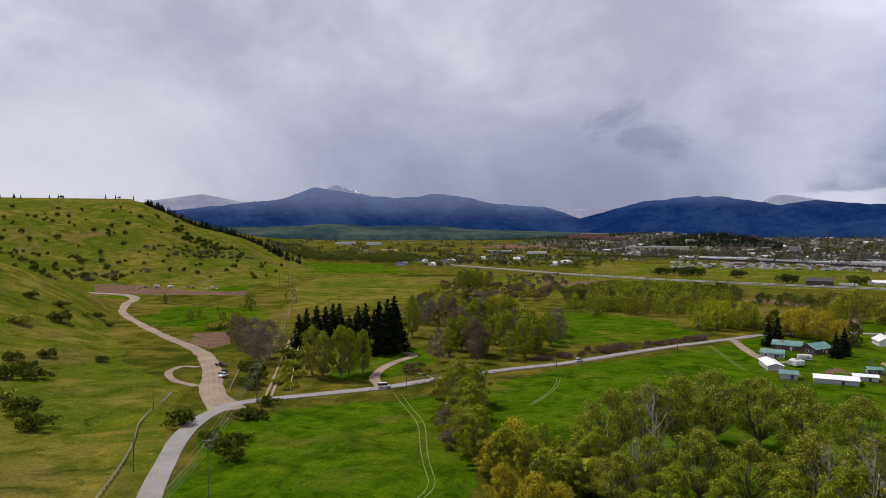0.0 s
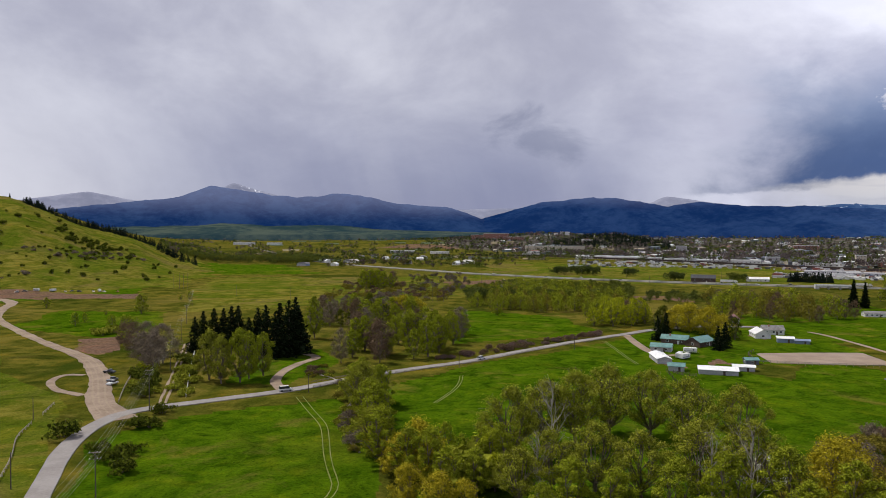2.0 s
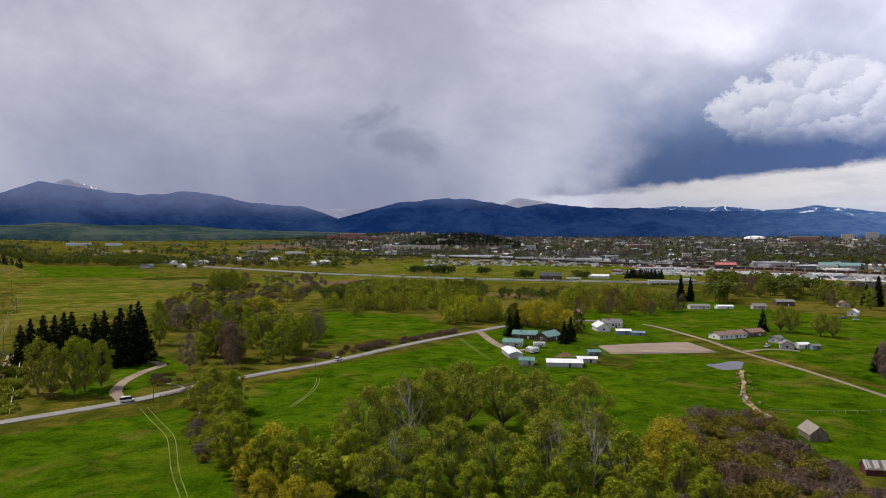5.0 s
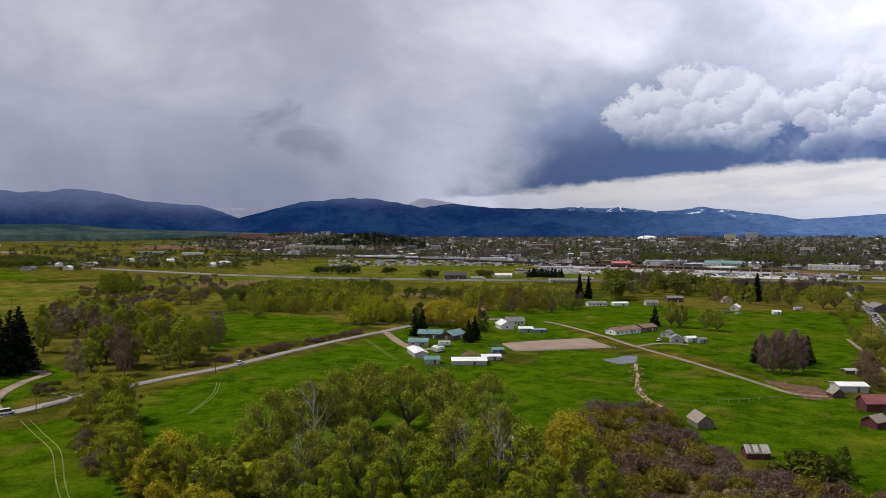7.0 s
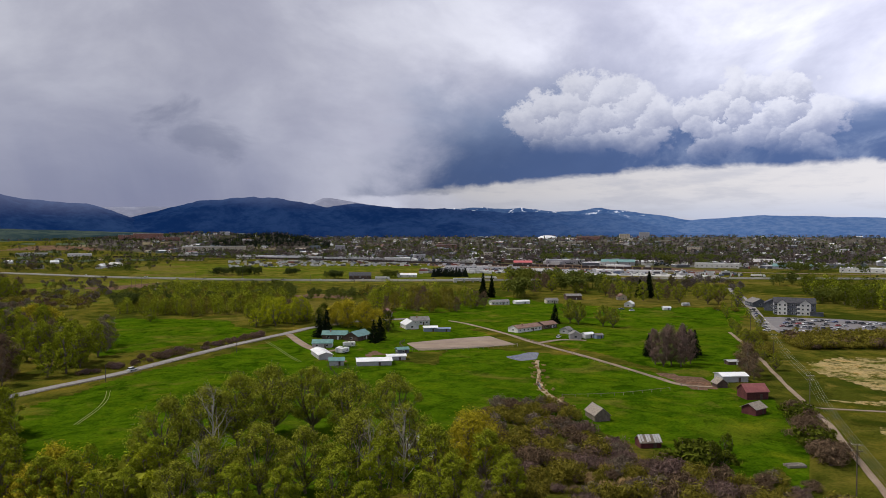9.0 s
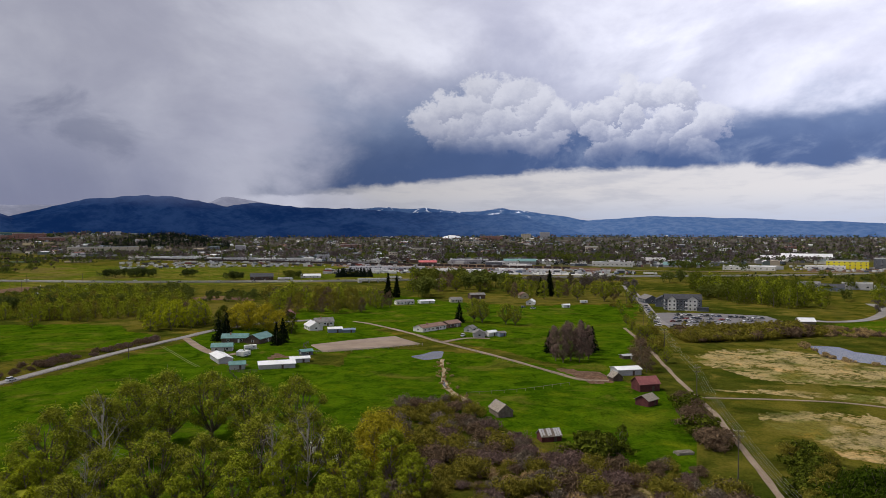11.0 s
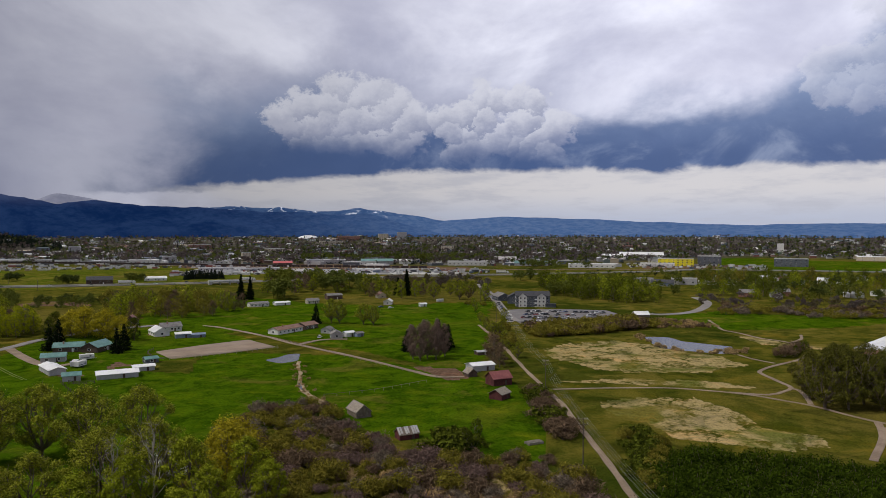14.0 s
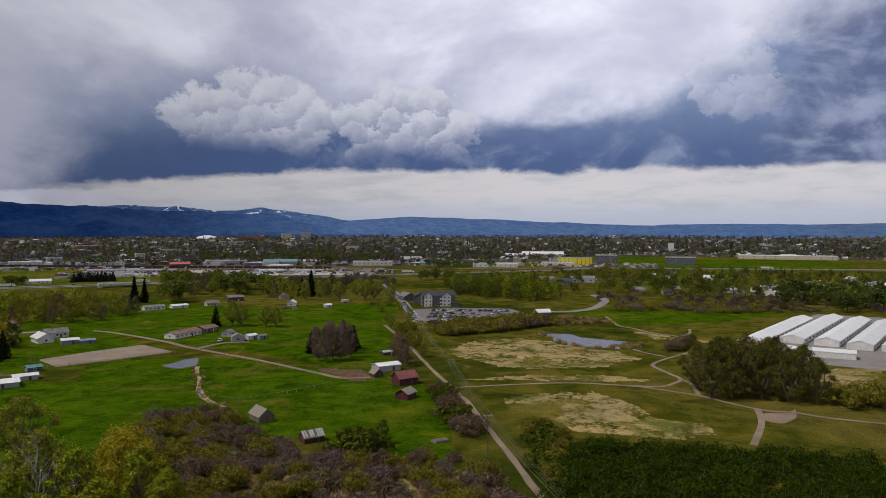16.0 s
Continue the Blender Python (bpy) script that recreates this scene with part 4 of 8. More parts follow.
PATTERNS = {
    "cotton": [broad_tree("cottonwood_tree", 10 + k, 20, 13, 40, 9000, 0.25, (LEAF_FRESH, LEAF_OLIVE, LEAF_FRESH)[k], "tall cottonwood with sparse fresh spring leaves", None, 0.14, 1.35, 0.5, 0.5, "tree", 3, 4, (0.09, 0.17)) for k in range(3)],
    "olive": [broad_tree("cottonwood_tree", 20 + k, 20, 17, 50, 10000, 0.24, LEAF_OLIVE, "spreading cottonwood with olive opening buds and visible limbs", None, 0.24, 1.5, 0.42, 0.5, "tree", 4, 5, (0.08, 0.15)) for k in range(2)],
    "green": [broad_tree("leafy_tree", 30 + k, 14, 8.6, 28, 1800, 0.32, (LEAF_FRESH, LEAF_LIME, LEAF_DEEP)[k], ("fresh green streamside tree in young leaf", "lime green streamside tree in young leaf", "deep green full-leaved streamside tree")[k], None, 0.10, 1.4, 0.5, 0.5, "tree", 3, 2, (0.10, 0.19), 4) for k in range(3)],
    "willow": [broad_tree("willow_tree", 40 + k, 13, 14, 40, 7500, 0.24, LEAF_YELLOW, "rounded golden-yellow willow in catkin", None, 0.10, 1.2, 0.55, 0.5, "tree", 2, 3, (0.08, 0.15)) for k in range(2)],
    "dusk": [broad_tree("leafy_tree", 44 + k, 18, 13, 46, 6500, 0.26, LEAF_DUSK, "dark olive tree with many upright limbs", None, 0.12, 1.4, 0.4, 0.5, "tree", 4, 4, (0.08, 0.15)) for k in range(2)],
    "grove": [broad_tree("leafy_tree", 46 + k, 14, 11, 18, 850, 0.42, (LEAF_FRESH, LEAF_FRESH, LEAF_MID, LEAF_BUD)[k], "leafy tree in a distant grove", None, 0.08, 1.2, 0.6, 0.5, "tree", 1, 0, (0.14, 0.24), 3) for k in range(4)],
    "bare": [broad_tree("bare_tree", 50 + k, 14, 9.5, 20, 2400, 0.42, (TWIG_GREY, TWIG_BROWN)[k], "leafless tree with a haze of grey-brown twigs", None, 0.15, 1.8, 0.13, 0.4) for k in range(2)],
    "plum": [broad_tree("plum_tree", 60 + k, 14, 7.5, 26, 3600, 0.32, TWIG_PURPLE, "tall tree with a haze of purple-brown buds", None, 0.12, 2.0, 0.14, 0.5, "tree", 2) for k in range(2)],
    "dead": [broad_tree("dead_tree", 66, 18, 11, 16, 120, 0.4, TWIG_GREY, "bleached dead-topped cottonwood with bare limbs", PALEBARK, 0.3, 2.0, 0.12)],
    "spruce": [spruce_tree("spruce_tree", 70 + k, 20, (6.6, 3.8)[k], 0.55, 18, "dark dense spruce tree with drooping boughs") for k in range(2)],
    "shrub": [bush("green_shrub", 80 + k, 2.6, 4.4, 420, 0.27, (LEAF_DEEP, LEAF_OLIVE, LEAF_LIME)[k], ("dark green rounded shrub in the grass", "olive green shrub in the grass", "lime green willow shrub in leaf")[k]) for k in range(3)],
    "brown": [bush("willow_thicket", 90 + k, 3.6, 5.2, 1000, 0.23, (TWIG_BROWN, TWIG_GREY, TWIG_PURPLE, LEAF_BUD)[k], "leafless " * (k < 3) + ("brown", "grey", "purple-brown", "olive budding")[k] + " willow thicket clump", stretch=1.5, stems=13, narrow=0.30) for k in range(4)],
    "reed": [bush("reed_clump", 110 + k, 1.6, 3.0, 260, 0.34, TWIG_STRAW, "dry tan reed clump at the water", stretch=2.0, stems=9, narrow=0.12) for k in range(2)],
    "low": [bush("low_tree", 120 + k, 3.0, 4.0, 750, 0.125, LEAF_WOOD, "low dark green tree in full leaf") for k in range(3)],
    "thin": [bush("willow_thicket", 130 + k, 3.6, 5.2, 460, 0.30, (TWIG_BROWN, TWIG_GREY, LEAF_BUD)[k], "distant willow thicket clump", stretch=1.4, stems=6, narrow=0.40) for k in range(3)],
    "bloom": [bush("flowering_shrub", 140, 3.0, 3.2, 700, 0.16, BLOSSOM, "shrub covered in white spring blossom")],
    "juniper": [bush("juniper_shrub", 100 + k, 3.0, 2.6, 170, 0.34, LEAF_DEEP, "dark juniper on the dry hillside", stems=7) for k in range(2)],
}
for group in PATTERNS.values():
    for ob in group:
        ob.location = (0, -160, tz(0, -160))
HEIGHTS = {"cotton": 20, "olive": 20, "green": 14, "grove": 14, "dusk": 18, "thin": 3.6, "willow": 13, "bare": 14, "plum": 14, "dead": 18, "spruce": 20, "shrub": 2.6, "brown": 3.6, "juniper": 3.0, "bloom": 3.0, "low": 3.0, "reed": 1.6}
USED = {}
plant_rng = random.Random(4)


def put(kind, az, r, height, variant=None, wide=1.0, group=""):
    """Plant one of a kind on the land."""
    rng = plant_rng
    pats = PATTERNS[kind]
    i = rng.randrange(len(pats)) if variant is None else variant
    x, y = at(az, r)
    s = height * SIZE / HEIGHTS[kind]
    m = Matrix.Translation((x, y, tz(x, y) - 0.1)) @ Matrix.Rotation(rng.uniform(0, 6.28), 4, "Z")
    size = Matrix.Diagonal((s * wide, s * wide, s, 1))
    src = pats[i]
    if (kind, i) not in USED:
        USED[kind, i] = src
        src.matrix_basis = m @ size
        ob = src
    else:
        ob = copy_thing(src, m)
        ob.scale = (s * wide, s * wide, s)
    if group:
        ob["group"] = group
    return ob


def quads_of(me):
    """Points, faces and corner counts of a mesh as arrays."""
    v = np.empty(len(me.vertices) * 3)
    me.vertices.foreach_get("co", v)
    loops = np.empty(len(me.loops), np.int32)
    me.loops.foreach_get("vertex_index", loops)
    size = np.empty(len(me.polygons), np.int32)
    me.polygons.foreach_get("loop_total", size)
    return v.reshape(-1, 3), loops, size


def big_mesh(name, pieces, mats):
    """One mesh out of pieces (points, loops, sizes, material number, tone)."""
    me = bpy.data.meshes.new(name)
    nv = sum(len(p[0]) for p in pieces)
    shift, loops, sizes, which = 0, [], [], []
    for v, lo, sz, mi, tone in pieces:
        loops.append(lo + shift)
        sizes.append(sz)
        which.append(np.full(len(sz), mi, np.int32))
        shift += len(v)
    loops, sizes, which = np.concatenate(loops), np.concatenate(sizes), np.concatenate(which)
    me.vertices.add(nv)
    me.vertices.foreach_set("co", np.concatenate([p[0] for p in pieces]).reshape(-1))
    me.loops.add(len(loops))
    me.loops.foreach_set("vertex_index", loops)
    me.polygons.add(len(sizes))
    me.polygons.foreach_set("loop_start", np.concatenate([[0], np.cumsum(sizes)[:-1]]).astype(np.int32))
    me.polygons.foreach_set("material_index", which)
    tone = me.attributes.new("tone", "FLOAT", "POINT")
    tone.data.foreach_set("value", np.concatenate([np.full(len(p[0]), p[4]) for p in pieces]))
    for m in mats:
        me.materials.append(m)
    me.update(calc_edges=True)
    return new(name, me)


def join_plants(name, label, bits):
    """Plants too many to tell apart, as one mass."""
    mats, pieces, cache = [], [], {}
    for kind, var, x, y, h, wide, turn in bits:
        if (kind, var) not in cache:
            cache[kind, var] = [(*quads_of(c.data), c.data.materials[0]) for c in PATTERNS[kind][var].children]
        s = h * SIZE / HEIGHTS[kind]
        ca, sa = math.cos(turn), math.sin(turn)
        rot = np.array(((ca * s * wide, sa * s * wide, 0), (-sa * s * wide, ca * s * wide, 0), (0, 0, s)))
        z = tz(x, y) - 0.1
        for v, lo, sz, mat in cache[kind, var]:
            if mat not in mats:
                mats.append(mat)
            pieces.append((v @ rot + (x, y, z), lo, sz, mats.index(mat), 0.5))
    return tagged(big_mesh(name, pieces, mats), label, "woodland", kind="stuff")


def belt(kinds, zone, count, lo, hi, group="", wide=(0.9, 1.2), seed=1, gap=0.0, stuff=""):
    """Plants strewn over an outline of the plan."""
    rng = random.Random(seed)
    pts = area(*zone)
    xs, ys = [p[0] for p in pts], [p[1] for p in pts]
    placed, tries, bits = [], 0, []
    while len(placed) < count and tries < count * 60:
        tries += 1
        x, y = rng.uniform(min(xs), max(xs)), rng.uniform(min(ys), max(ys))
        if not inside(np.array(x), np.array(y), pts):
            continue
        if any((x - a) ** 2 + (y - b) ** 2 < gap * gap for a, b in placed):
            continue
        placed.append((x, y))
        k = rng.choice(kinds)
        kind, var = k if isinstance(k, tuple) else (k, None)
        if stuff:
            var = rng.randrange(len(PATTERNS[kind])) if var is None else var
            bits.append((kind, var, x, y, rng.uniform(lo, hi), rng.uniform(*wide), rng.uniform(0, 6.28)))
        else:
            put(kind, math.degrees(math.atan2(x, y)), math.hypot(x, y) / SIZE, rng.uniform(lo, hi), var, rng.uniform(*wide), group)
    if stuff:
        join_plants(*stuff, bits)


# ---------------------------------------------------------------- planting
# conifers behind the roadside trees
for a, r, h in ((-11.6, 345, 17), (-11.0, 358, 18), (-10.2, 352, 20), (-9.5, 360, 19), (-8.9, 350, 21), (-8.4, 362, 20), (-7.6, 326, 18), (-6.9, 330, 22), (-6.3, 322, 24),
                (-5.6, 318, 21), (-5.2, 330, 24), (-4.5, 322, 26), (-4.0, 326, 27), (-3.8, 338, 22)):
    put("spruce", a, r, h, 0, group="row of spruces")
for a, r, h, v in ((-10.6, 276, 19, 1), (-9.7, 268, 18, 1), (-8.3, 268, 20, 0), (-7.6, 274, 18, 2), (-6.5, 278, 17, 2)):
    put("cotton", a, r, h, v, 0.85, "roadside cottonwoods")
for a, r, h in ((-15.0, 338, 16), (-15.9, 352, 15), (-14.4, 350, 13), (-16.6, 376, 12)):
    put("bare", a, r, h, None, 1.3)
put("cotton", -2.5, 372, 22, 2, 0.8)
for a, r, h in ((-14.5, 305, 16), (-13.9, 318, 17), (-15.2, 318, 14)):
    put("bare", a, r, h, 0, 1.15)
for a, r, h in ((-18.0, 418, 5.5), (-17.4, 424, 6.5), (-16.8, 420, 6), (-16.3, 402, 5), (-15.7, 396, 6.5), (-18.6, 432, 4), (-15.3, 384, 5.5)):
    put("shrub", a, r, h, 1, 1.1, "olive shrubs beyond the pull-off")
for a, r, h in ((-15.9, 262, 4), (-15.2, 256, 4.5), (-14.7, 268, 5.5), (-15.0, 284, 6), (-15.6, 292, 5)):
    put("shrub", a, r, h, 0, 1.0, "verge shrubs")
for a, r, h in ((58.5, 296, 13), (58.3, 306, 12), (58.9, 288, 10)):
    put("bare", a, r, h, 1, 1.1)
put("bare", -0.4, 300, 15, 0, 0.8)
belt(("green", ("green", 0), "shrub"), ((-16.5, 300), (-14.6, 250), (-14.3, 300), (-15, 330)), 16, 2.2, 3.6, "verge shrubs", seed=2, gap=4)
belt((("shrub", 1), ("shrub", 0)), ((-13.4, 250), (-11.8, 252), (-11.2, 320), (-12.6, 330)), 18, 2.2, 4.2, "fence shrubs", seed=3, gap=3)
for a, r, h in ((-20.7, 214, 4.6), (-15.8, 216, 3.6), (-14.9, 214, 3.2), (-17.3, 186, 4), (-16.9, 176, 3.4), (-16.2, 190, 3), (-14.0, 230, 3.2), (-18.3, 196, 3)):
    put("shrub", a, r, h * 1.3, 0, 1.0)
for a, r, h in ((-30.2, 220, 4.5), (-31.8, 300, 5.5), (-30.2, 296, 4.5), (-31.2, 238, 5.5), (-32, 262, 4.2), (-30.8, 310, 5), (-31.6, 330, 4), (-26.0, 330, 3), (-29.4, 338, 4), (-28.6, 420, 6), (-27, 455, 3), (-28.5, 455, 4), (-26.2, 470, 3.5), (-31, 400, 5), (-30.4, 455, 4), (-25.4, 455, 3)):
    put("shrub", a, r, h * 1.25, plant_rng.choice((0, 0, 1)), 1.1)
for a, r, h in ((-21.6, 590, 8), (-19.8, 470, 8), (-19.2, 486, 6), (-17.4, 440, 9), (-16.2, 430, 9), (-15.4, 520, 14), (-16.6, 455, 7), (-12.6, 610, 5), (-12.0, 620, 7), (-17.8, 520, 4)):
    put("green", a, r, h, 0, 1.2)
# hillside junipers
belt(("juniper",), ((-33, 760), (-14, 800), (-12.5, 1040), (-20, 1200), (-33, 1200)), 120, 3.5, 8.5, "junipers on the hillside", seed=5)
belt(("juniper",), ((-33, 800), (-26, 800), (-24, 900), (-33, 960)), 40, 4, 9, "junipers on the hillside", seed=6)
belt(("juniper",), ((-21, 1120), (-16.5, 1100), (-17.5, 1020), (-20, 1050)), 45, 5, 9, "junipers on the hillside", seed=8)
belt((("spruce", 1), "juniper"), ((-33, 1340), (-22, 1340), (-22, 1390), (-33, 1390)), 16, 5, 9, "conifers along the crest", seed=9)
# middle belts
belt((("green", 0), ("green", 0), ("bare", 1), ("cotton", 0), ("cotton", 2), ("bare", 0)), ((0.3, 310), (3, 296), (9.4, 322), (9.5, 380), (5, 420), (1, 380)), 44, 11, 19, "streamside trees", seed=11, gap=5)
belt((("green", 0), ("green", 2), ("bare", 0), ("bare", 1)), ((-2.8, 420), (1.2, 400), (6, 430), (4, 520), (-2, 500)), 44, 7, 15, "streamside trees", seed=12, gap=6)
for a, r, h in ((4.6, 452, 15), (5.6, 448, 14), (3.9, 470, 12)):
    put("willow", a, r, h, None, 1.2)
belt((("grove", 0), ("grove", 1), ("grove", 0), ("grove", 3)), ((10, 520), (20, 470), (24.5, 440), (24, 540), (18, 720), (11, 600)), 170, 7, 13, "grove of fresh green trees", seed=13, stuff=("grove", "bright young green grove beyond the road"), gap=4)
belt((("grove", 1), ("grove", 0), ("grove", 3)), ((10.5, 630), (21, 600), (21, 720), (14, 780)), 60, 6, 10, "grove of fresh green trees", seed=14, stuff=("grove", "young green grove beyond the meadow"), gap=5)
belt(("bare", ("green", 1)), ((21, 425), (24.3, 432), (24, 470), (20.5, 465)), 14, 11, 17, "trees at the bend", seed=15, gap=4)
put("green", 20.0, 425, 11, 1, 1.3)
put("green", 20.6, 432, 10, 1, 1.3)
put("green", 12.3, 470, 11, 0, 1.3)
belt((("brown", 2), ("brown", 0), ("brown", 0)), ((7, 297), (14, 334), (21, 388), (20.6, 396), (13, 344), (7, 304)), 46, 2.0, 4.0, "hedge along the road", seed=16, gap=2.5)
belt((("thin", 1), ("thin", 0), ("thin", 2), ("grove", 3)), ((-2, 560), (8, 560), (9, 700), (0, 760)), 100, 3, 8, "grey scrub", seed=17, stuff=("scrub", "grey scrub beyond the spruces"), gap=8)
belt((("bare", 1), ("green", 0)), ((0.8, 700), (4, 690), (4, 730), (1, 740)), 14, 14, 20, "row of thin trees", seed=18, gap=5)
# creek line in front of the road
belt((("cotton", 0), ("cotton", 2), ("olive", 0)), ((0.2, 250), (2.6, 240), (4.4, 168), (7, 150), (5, 150), (2, 170), (1, 205)), 15, 9, 17, "creekside trees", seed=21, gap=5)
belt((("green", 1), ("shrub", 1), ("green", 0)), ((6, 170), (11, 176), (13, 150), (8, 140)), 15, 6, 12, "creekside trees", seed=22, gap=4)
for a, r, h in ((4.4, 158, 9.5), (5.8, 160, 12.5), (7.0, 152, 10), (4.9, 142, 8), (7.6, 134, 9), (9.6, 134, 7.5), (37.0, 160, 14), (37.9, 168, 12), (3.0, 172, 9)):
    put("willow", a, r, h)
# the large trees nearest the hovering point
for a, r, h, v in ((13.5, 172, 17.6, 1), (16.2, 182, 17.6, 0), (18.6, 186, 19.2, 1), (21.2, 196, 19.2, 1), (24.3, 196, 18.4, 0), (27.2, 188, 18.4, 1), (30.8, 192, 16.8, 0), (16.6, 150, 13.6, 1), (20.2, 152, 15.2, 0),
                   (23.8, 150, 14.4, 1), (28.0, 156, 16.0, 0), (32.0, 160, 16.0, 1), (14.0, 142, 12.0, 0)):
    put("olive", a, r, h, v, 1.15, "large cottonwoods")
for a, r, h, v in ((18.4, 134, 12.8, 0), (22.0, 132, 12.0, 2), (26.2, 136, 13.6, 0), (30.0, 140, 14.4, 2), (34.2, 146, 15.2, 0), (35.6, 134, 12.8, 2), (12.4, 156, 12.8, 2), (10.6, 146, 10.4, 0), (38.6, 148, 13.6, 2), (33.4, 128, 11.2, 0),
                   (28.4, 126, 10.4, 2), (23.6, 122, 9.6, 0), (40.3, 140, 11.2, 0), (37.5, 130, 9.6, 2), (16.0, 126, 10.4, 2)):
    put("cotton", a, r, h, v, 1.15, "large cottonwoods")
for a, r, h in ((16.6, 172, 19.5), (31.6, 150, 18), (29.0, 150, 16), (15.6, 146, 14.5)):
    put("dead", a, r, h)
for a, r, h in ((32.4, 171, 8), (33.2, 168, 6), (32.9, 176, 6.5)):
    put("bloom", a, r, h, 0, 0.9, "blossoming shrubs")
# thicket by the ditch
belt((("brown", 0), ("brown", 3), ("brown", 1), ("brown", 3), ("brown", 0), ("brown", 3), ("brown", 2)), ((37, 212), (41, 222), (44.3, 232), (45.6, 214), (47.0, 196), (49.3, 180), (52, 171), (58, 165), (62, 175), (65, 166), (68, 142), (60, 118), (40, 130), (36, 180)), 120, 3.2, 6.4, "thicket by the ditch", seed=31, gap=4.4)
belt((("brown", 0), ("brown", 3), ("brown", 1), ("brown", 3), ("brown", 0), ("brown", 3), ("brown", 2)), ((37, 212), (41, 222), (44.3, 232), (45.6, 214), (47.0, 196), (49.3, 180), (52, 171), (58, 165), (62, 175), (65, 166), (68, 142), (60, 118), (40, 130), (36, 180)), 120, 2.0, 4.2, seed=36, gap=3.2, stuff=("thicket", "tangled leafless brown and grey thicket"))
belt((("shrub", 0), ("green", 2)), ((53, 186), (57.5, 186), (57, 176), (53, 176)), 7, 4, 7, "dark shrubs", seed=32, gap=3)
belt((("shrub", 0), ("brown", 0)), ((61.5, 250), (62.6, 235), (65.2, 192), (64.2, 185), (61.5, 215)), 22, 3, 6, "trailside shrubs", seed=33, gap=3)
belt((("low", 0), ("low", 1), ("low", 2)), ((72, 176), (76, 184), (80, 180), (88, 190), (97, 192), (97, 120), (80, 110), (71, 140)), 330, 3.5, 7.0, "low green wood", seed=34, stuff=("low_wood", "low dark green wood"), gap=2.0)
belt((("shrub", 0), ("brown", 3)), ((69, 198), (72, 188), (72, 150), (69.8, 160)), 22, 3, 5, "trailside shrubs", seed=35, gap=3)
for a, r, h in ((81.9, 262, 17), (82.9, 250, 19), (83.4, 272, 18), (84.4, 252, 19), (85.3, 262, 20), (86.4, 256, 19), (87.3, 264, 20), (88.2, 254, 18), (89.2, 262, 18), (90.1, 256, 15), (84.0, 284, 16), (86.8, 282, 17), (88.9, 278, 15)):
    put("dusk", a, r, h, None, 1.0, "dark olive trees by the path")
for a, r, h in ((92.2, 258, 10), (93.2, 262, 11), (94.5, 258, 9)):
    put("brown", a, r, h, 3, 1.0)
# farm trees
for a, r, h, k in ((27.2, 412, 16, "willow"), (28.6, 405, 15, "willow"), (26.4, 420, 14, "willow"), (29.6, 398, 12, "willow"), (25.3, 420, 14, "green"), (30.5, 392, 12, "green"), (24.9, 408, 12, "green")):
    put(k, a, r, h, 2 if k == "green" else None, 1.15)
belt((("grove", 0), ("grove", 3), ("bare", 1), ("grove", 3)), ((29.0, 490), (38, 480), (39, 520), (33, 590), (28.5, 560)), 46, 10, 17, "trees behind the farm", seed=41, gap=5)
for a, r, h in ((38.2, 600, 22), (38.9, 604, 20), (44.0, 432, 13), (24.9, 376, 13), (25.5, 386, 14), (29.3, 354, 12), (29.8, 362, 13), (51.3, 620, 24), (50.6, 625, 17), (54.3, 330, 13), (54.7, 336, 12), (51.3, 326, 11), (53.9, 338, 14)):
    put("spruce", a, r, h, 0 if h < 20 else 1)
for a, r, h in ((45.2, 436, 15), (45.9, 430, 14), (47.8, 424, 13), (48.6, 420, 12)):
    put("olive", a, r, h, None, 1.0)
for a, r, h in ((51.8, 306, 14), (52.4, 302, 15), (53.0, 306, 16), (53.7, 304, 15), (54.4, 312, 14), (52.7, 318, 15), (53.8, 322, 15), (51.6, 318, 13)):
    put("plum", a, r, h * 1.05, None, 0.8, "purple-budded trees by the barns")
belt((("green", 0), "olive", ("bare", 1)), ((39.5, 660), (47, 600), (58, 560), (58, 640), (46, 740), (40, 760)), 46, 9, 17, "trees round the houses", seed=42, gap=10)
belt(("olive", ("brown", 3), ("green", 0)), ((57, 560), (59.4, 470), (60, 360), (61.3, 300), (60, 300), (57.6, 400), (56, 540)), 24, 4, 8, "trees along the power line", seed=43, gap=5)
belt((("thin", 2), ("thin", 2), ("thin", 2), ("grove", 3), ("thin", 0)), ((61, 410), (64.9, 416), (69, 452), (71, 430), (68, 402), (62, 372)), 170, 4.5, 8.5, "scrub by the car park", seed=44, stuff=("scrub", "brown and olive scrub by the car park"), gap=3)
belt((("grove", 2), ("grove", 2), ("grove", 0)), ((64.6, 590), (71.4, 560), (71, 660), (66, 740), (62, 730)), 70, 11, 18, "trees behind the car park", seed=45, stuff=("grove", "green trees behind the car park"), gap=7)
belt((("thin", 0), ("thin", 2), ("thin", 1)), ((75.8, 500), (90, 545), (90, 600), (76, 560)), 70, 4, 8, "brown scrub", seed=46, stuff=("scrub", "brown scrub along the wet meadow"), gap=6)
belt((("grove", 2), ("grove", 2), ("grove", 3), ("grove", 0)), ((74, 640), (96, 600), (96, 900), (74, 1000)), 130, 8, 17, "trees round the houses", seed=47, stuff=("grove", "green trees among far houses"), gap=11)
belt((("brown", 0), ("green", 2)), ((80, 366), (81.8, 360), (81.6, 345), (79.8, 345)), 5, 5, 8, seed=48, gap=3)
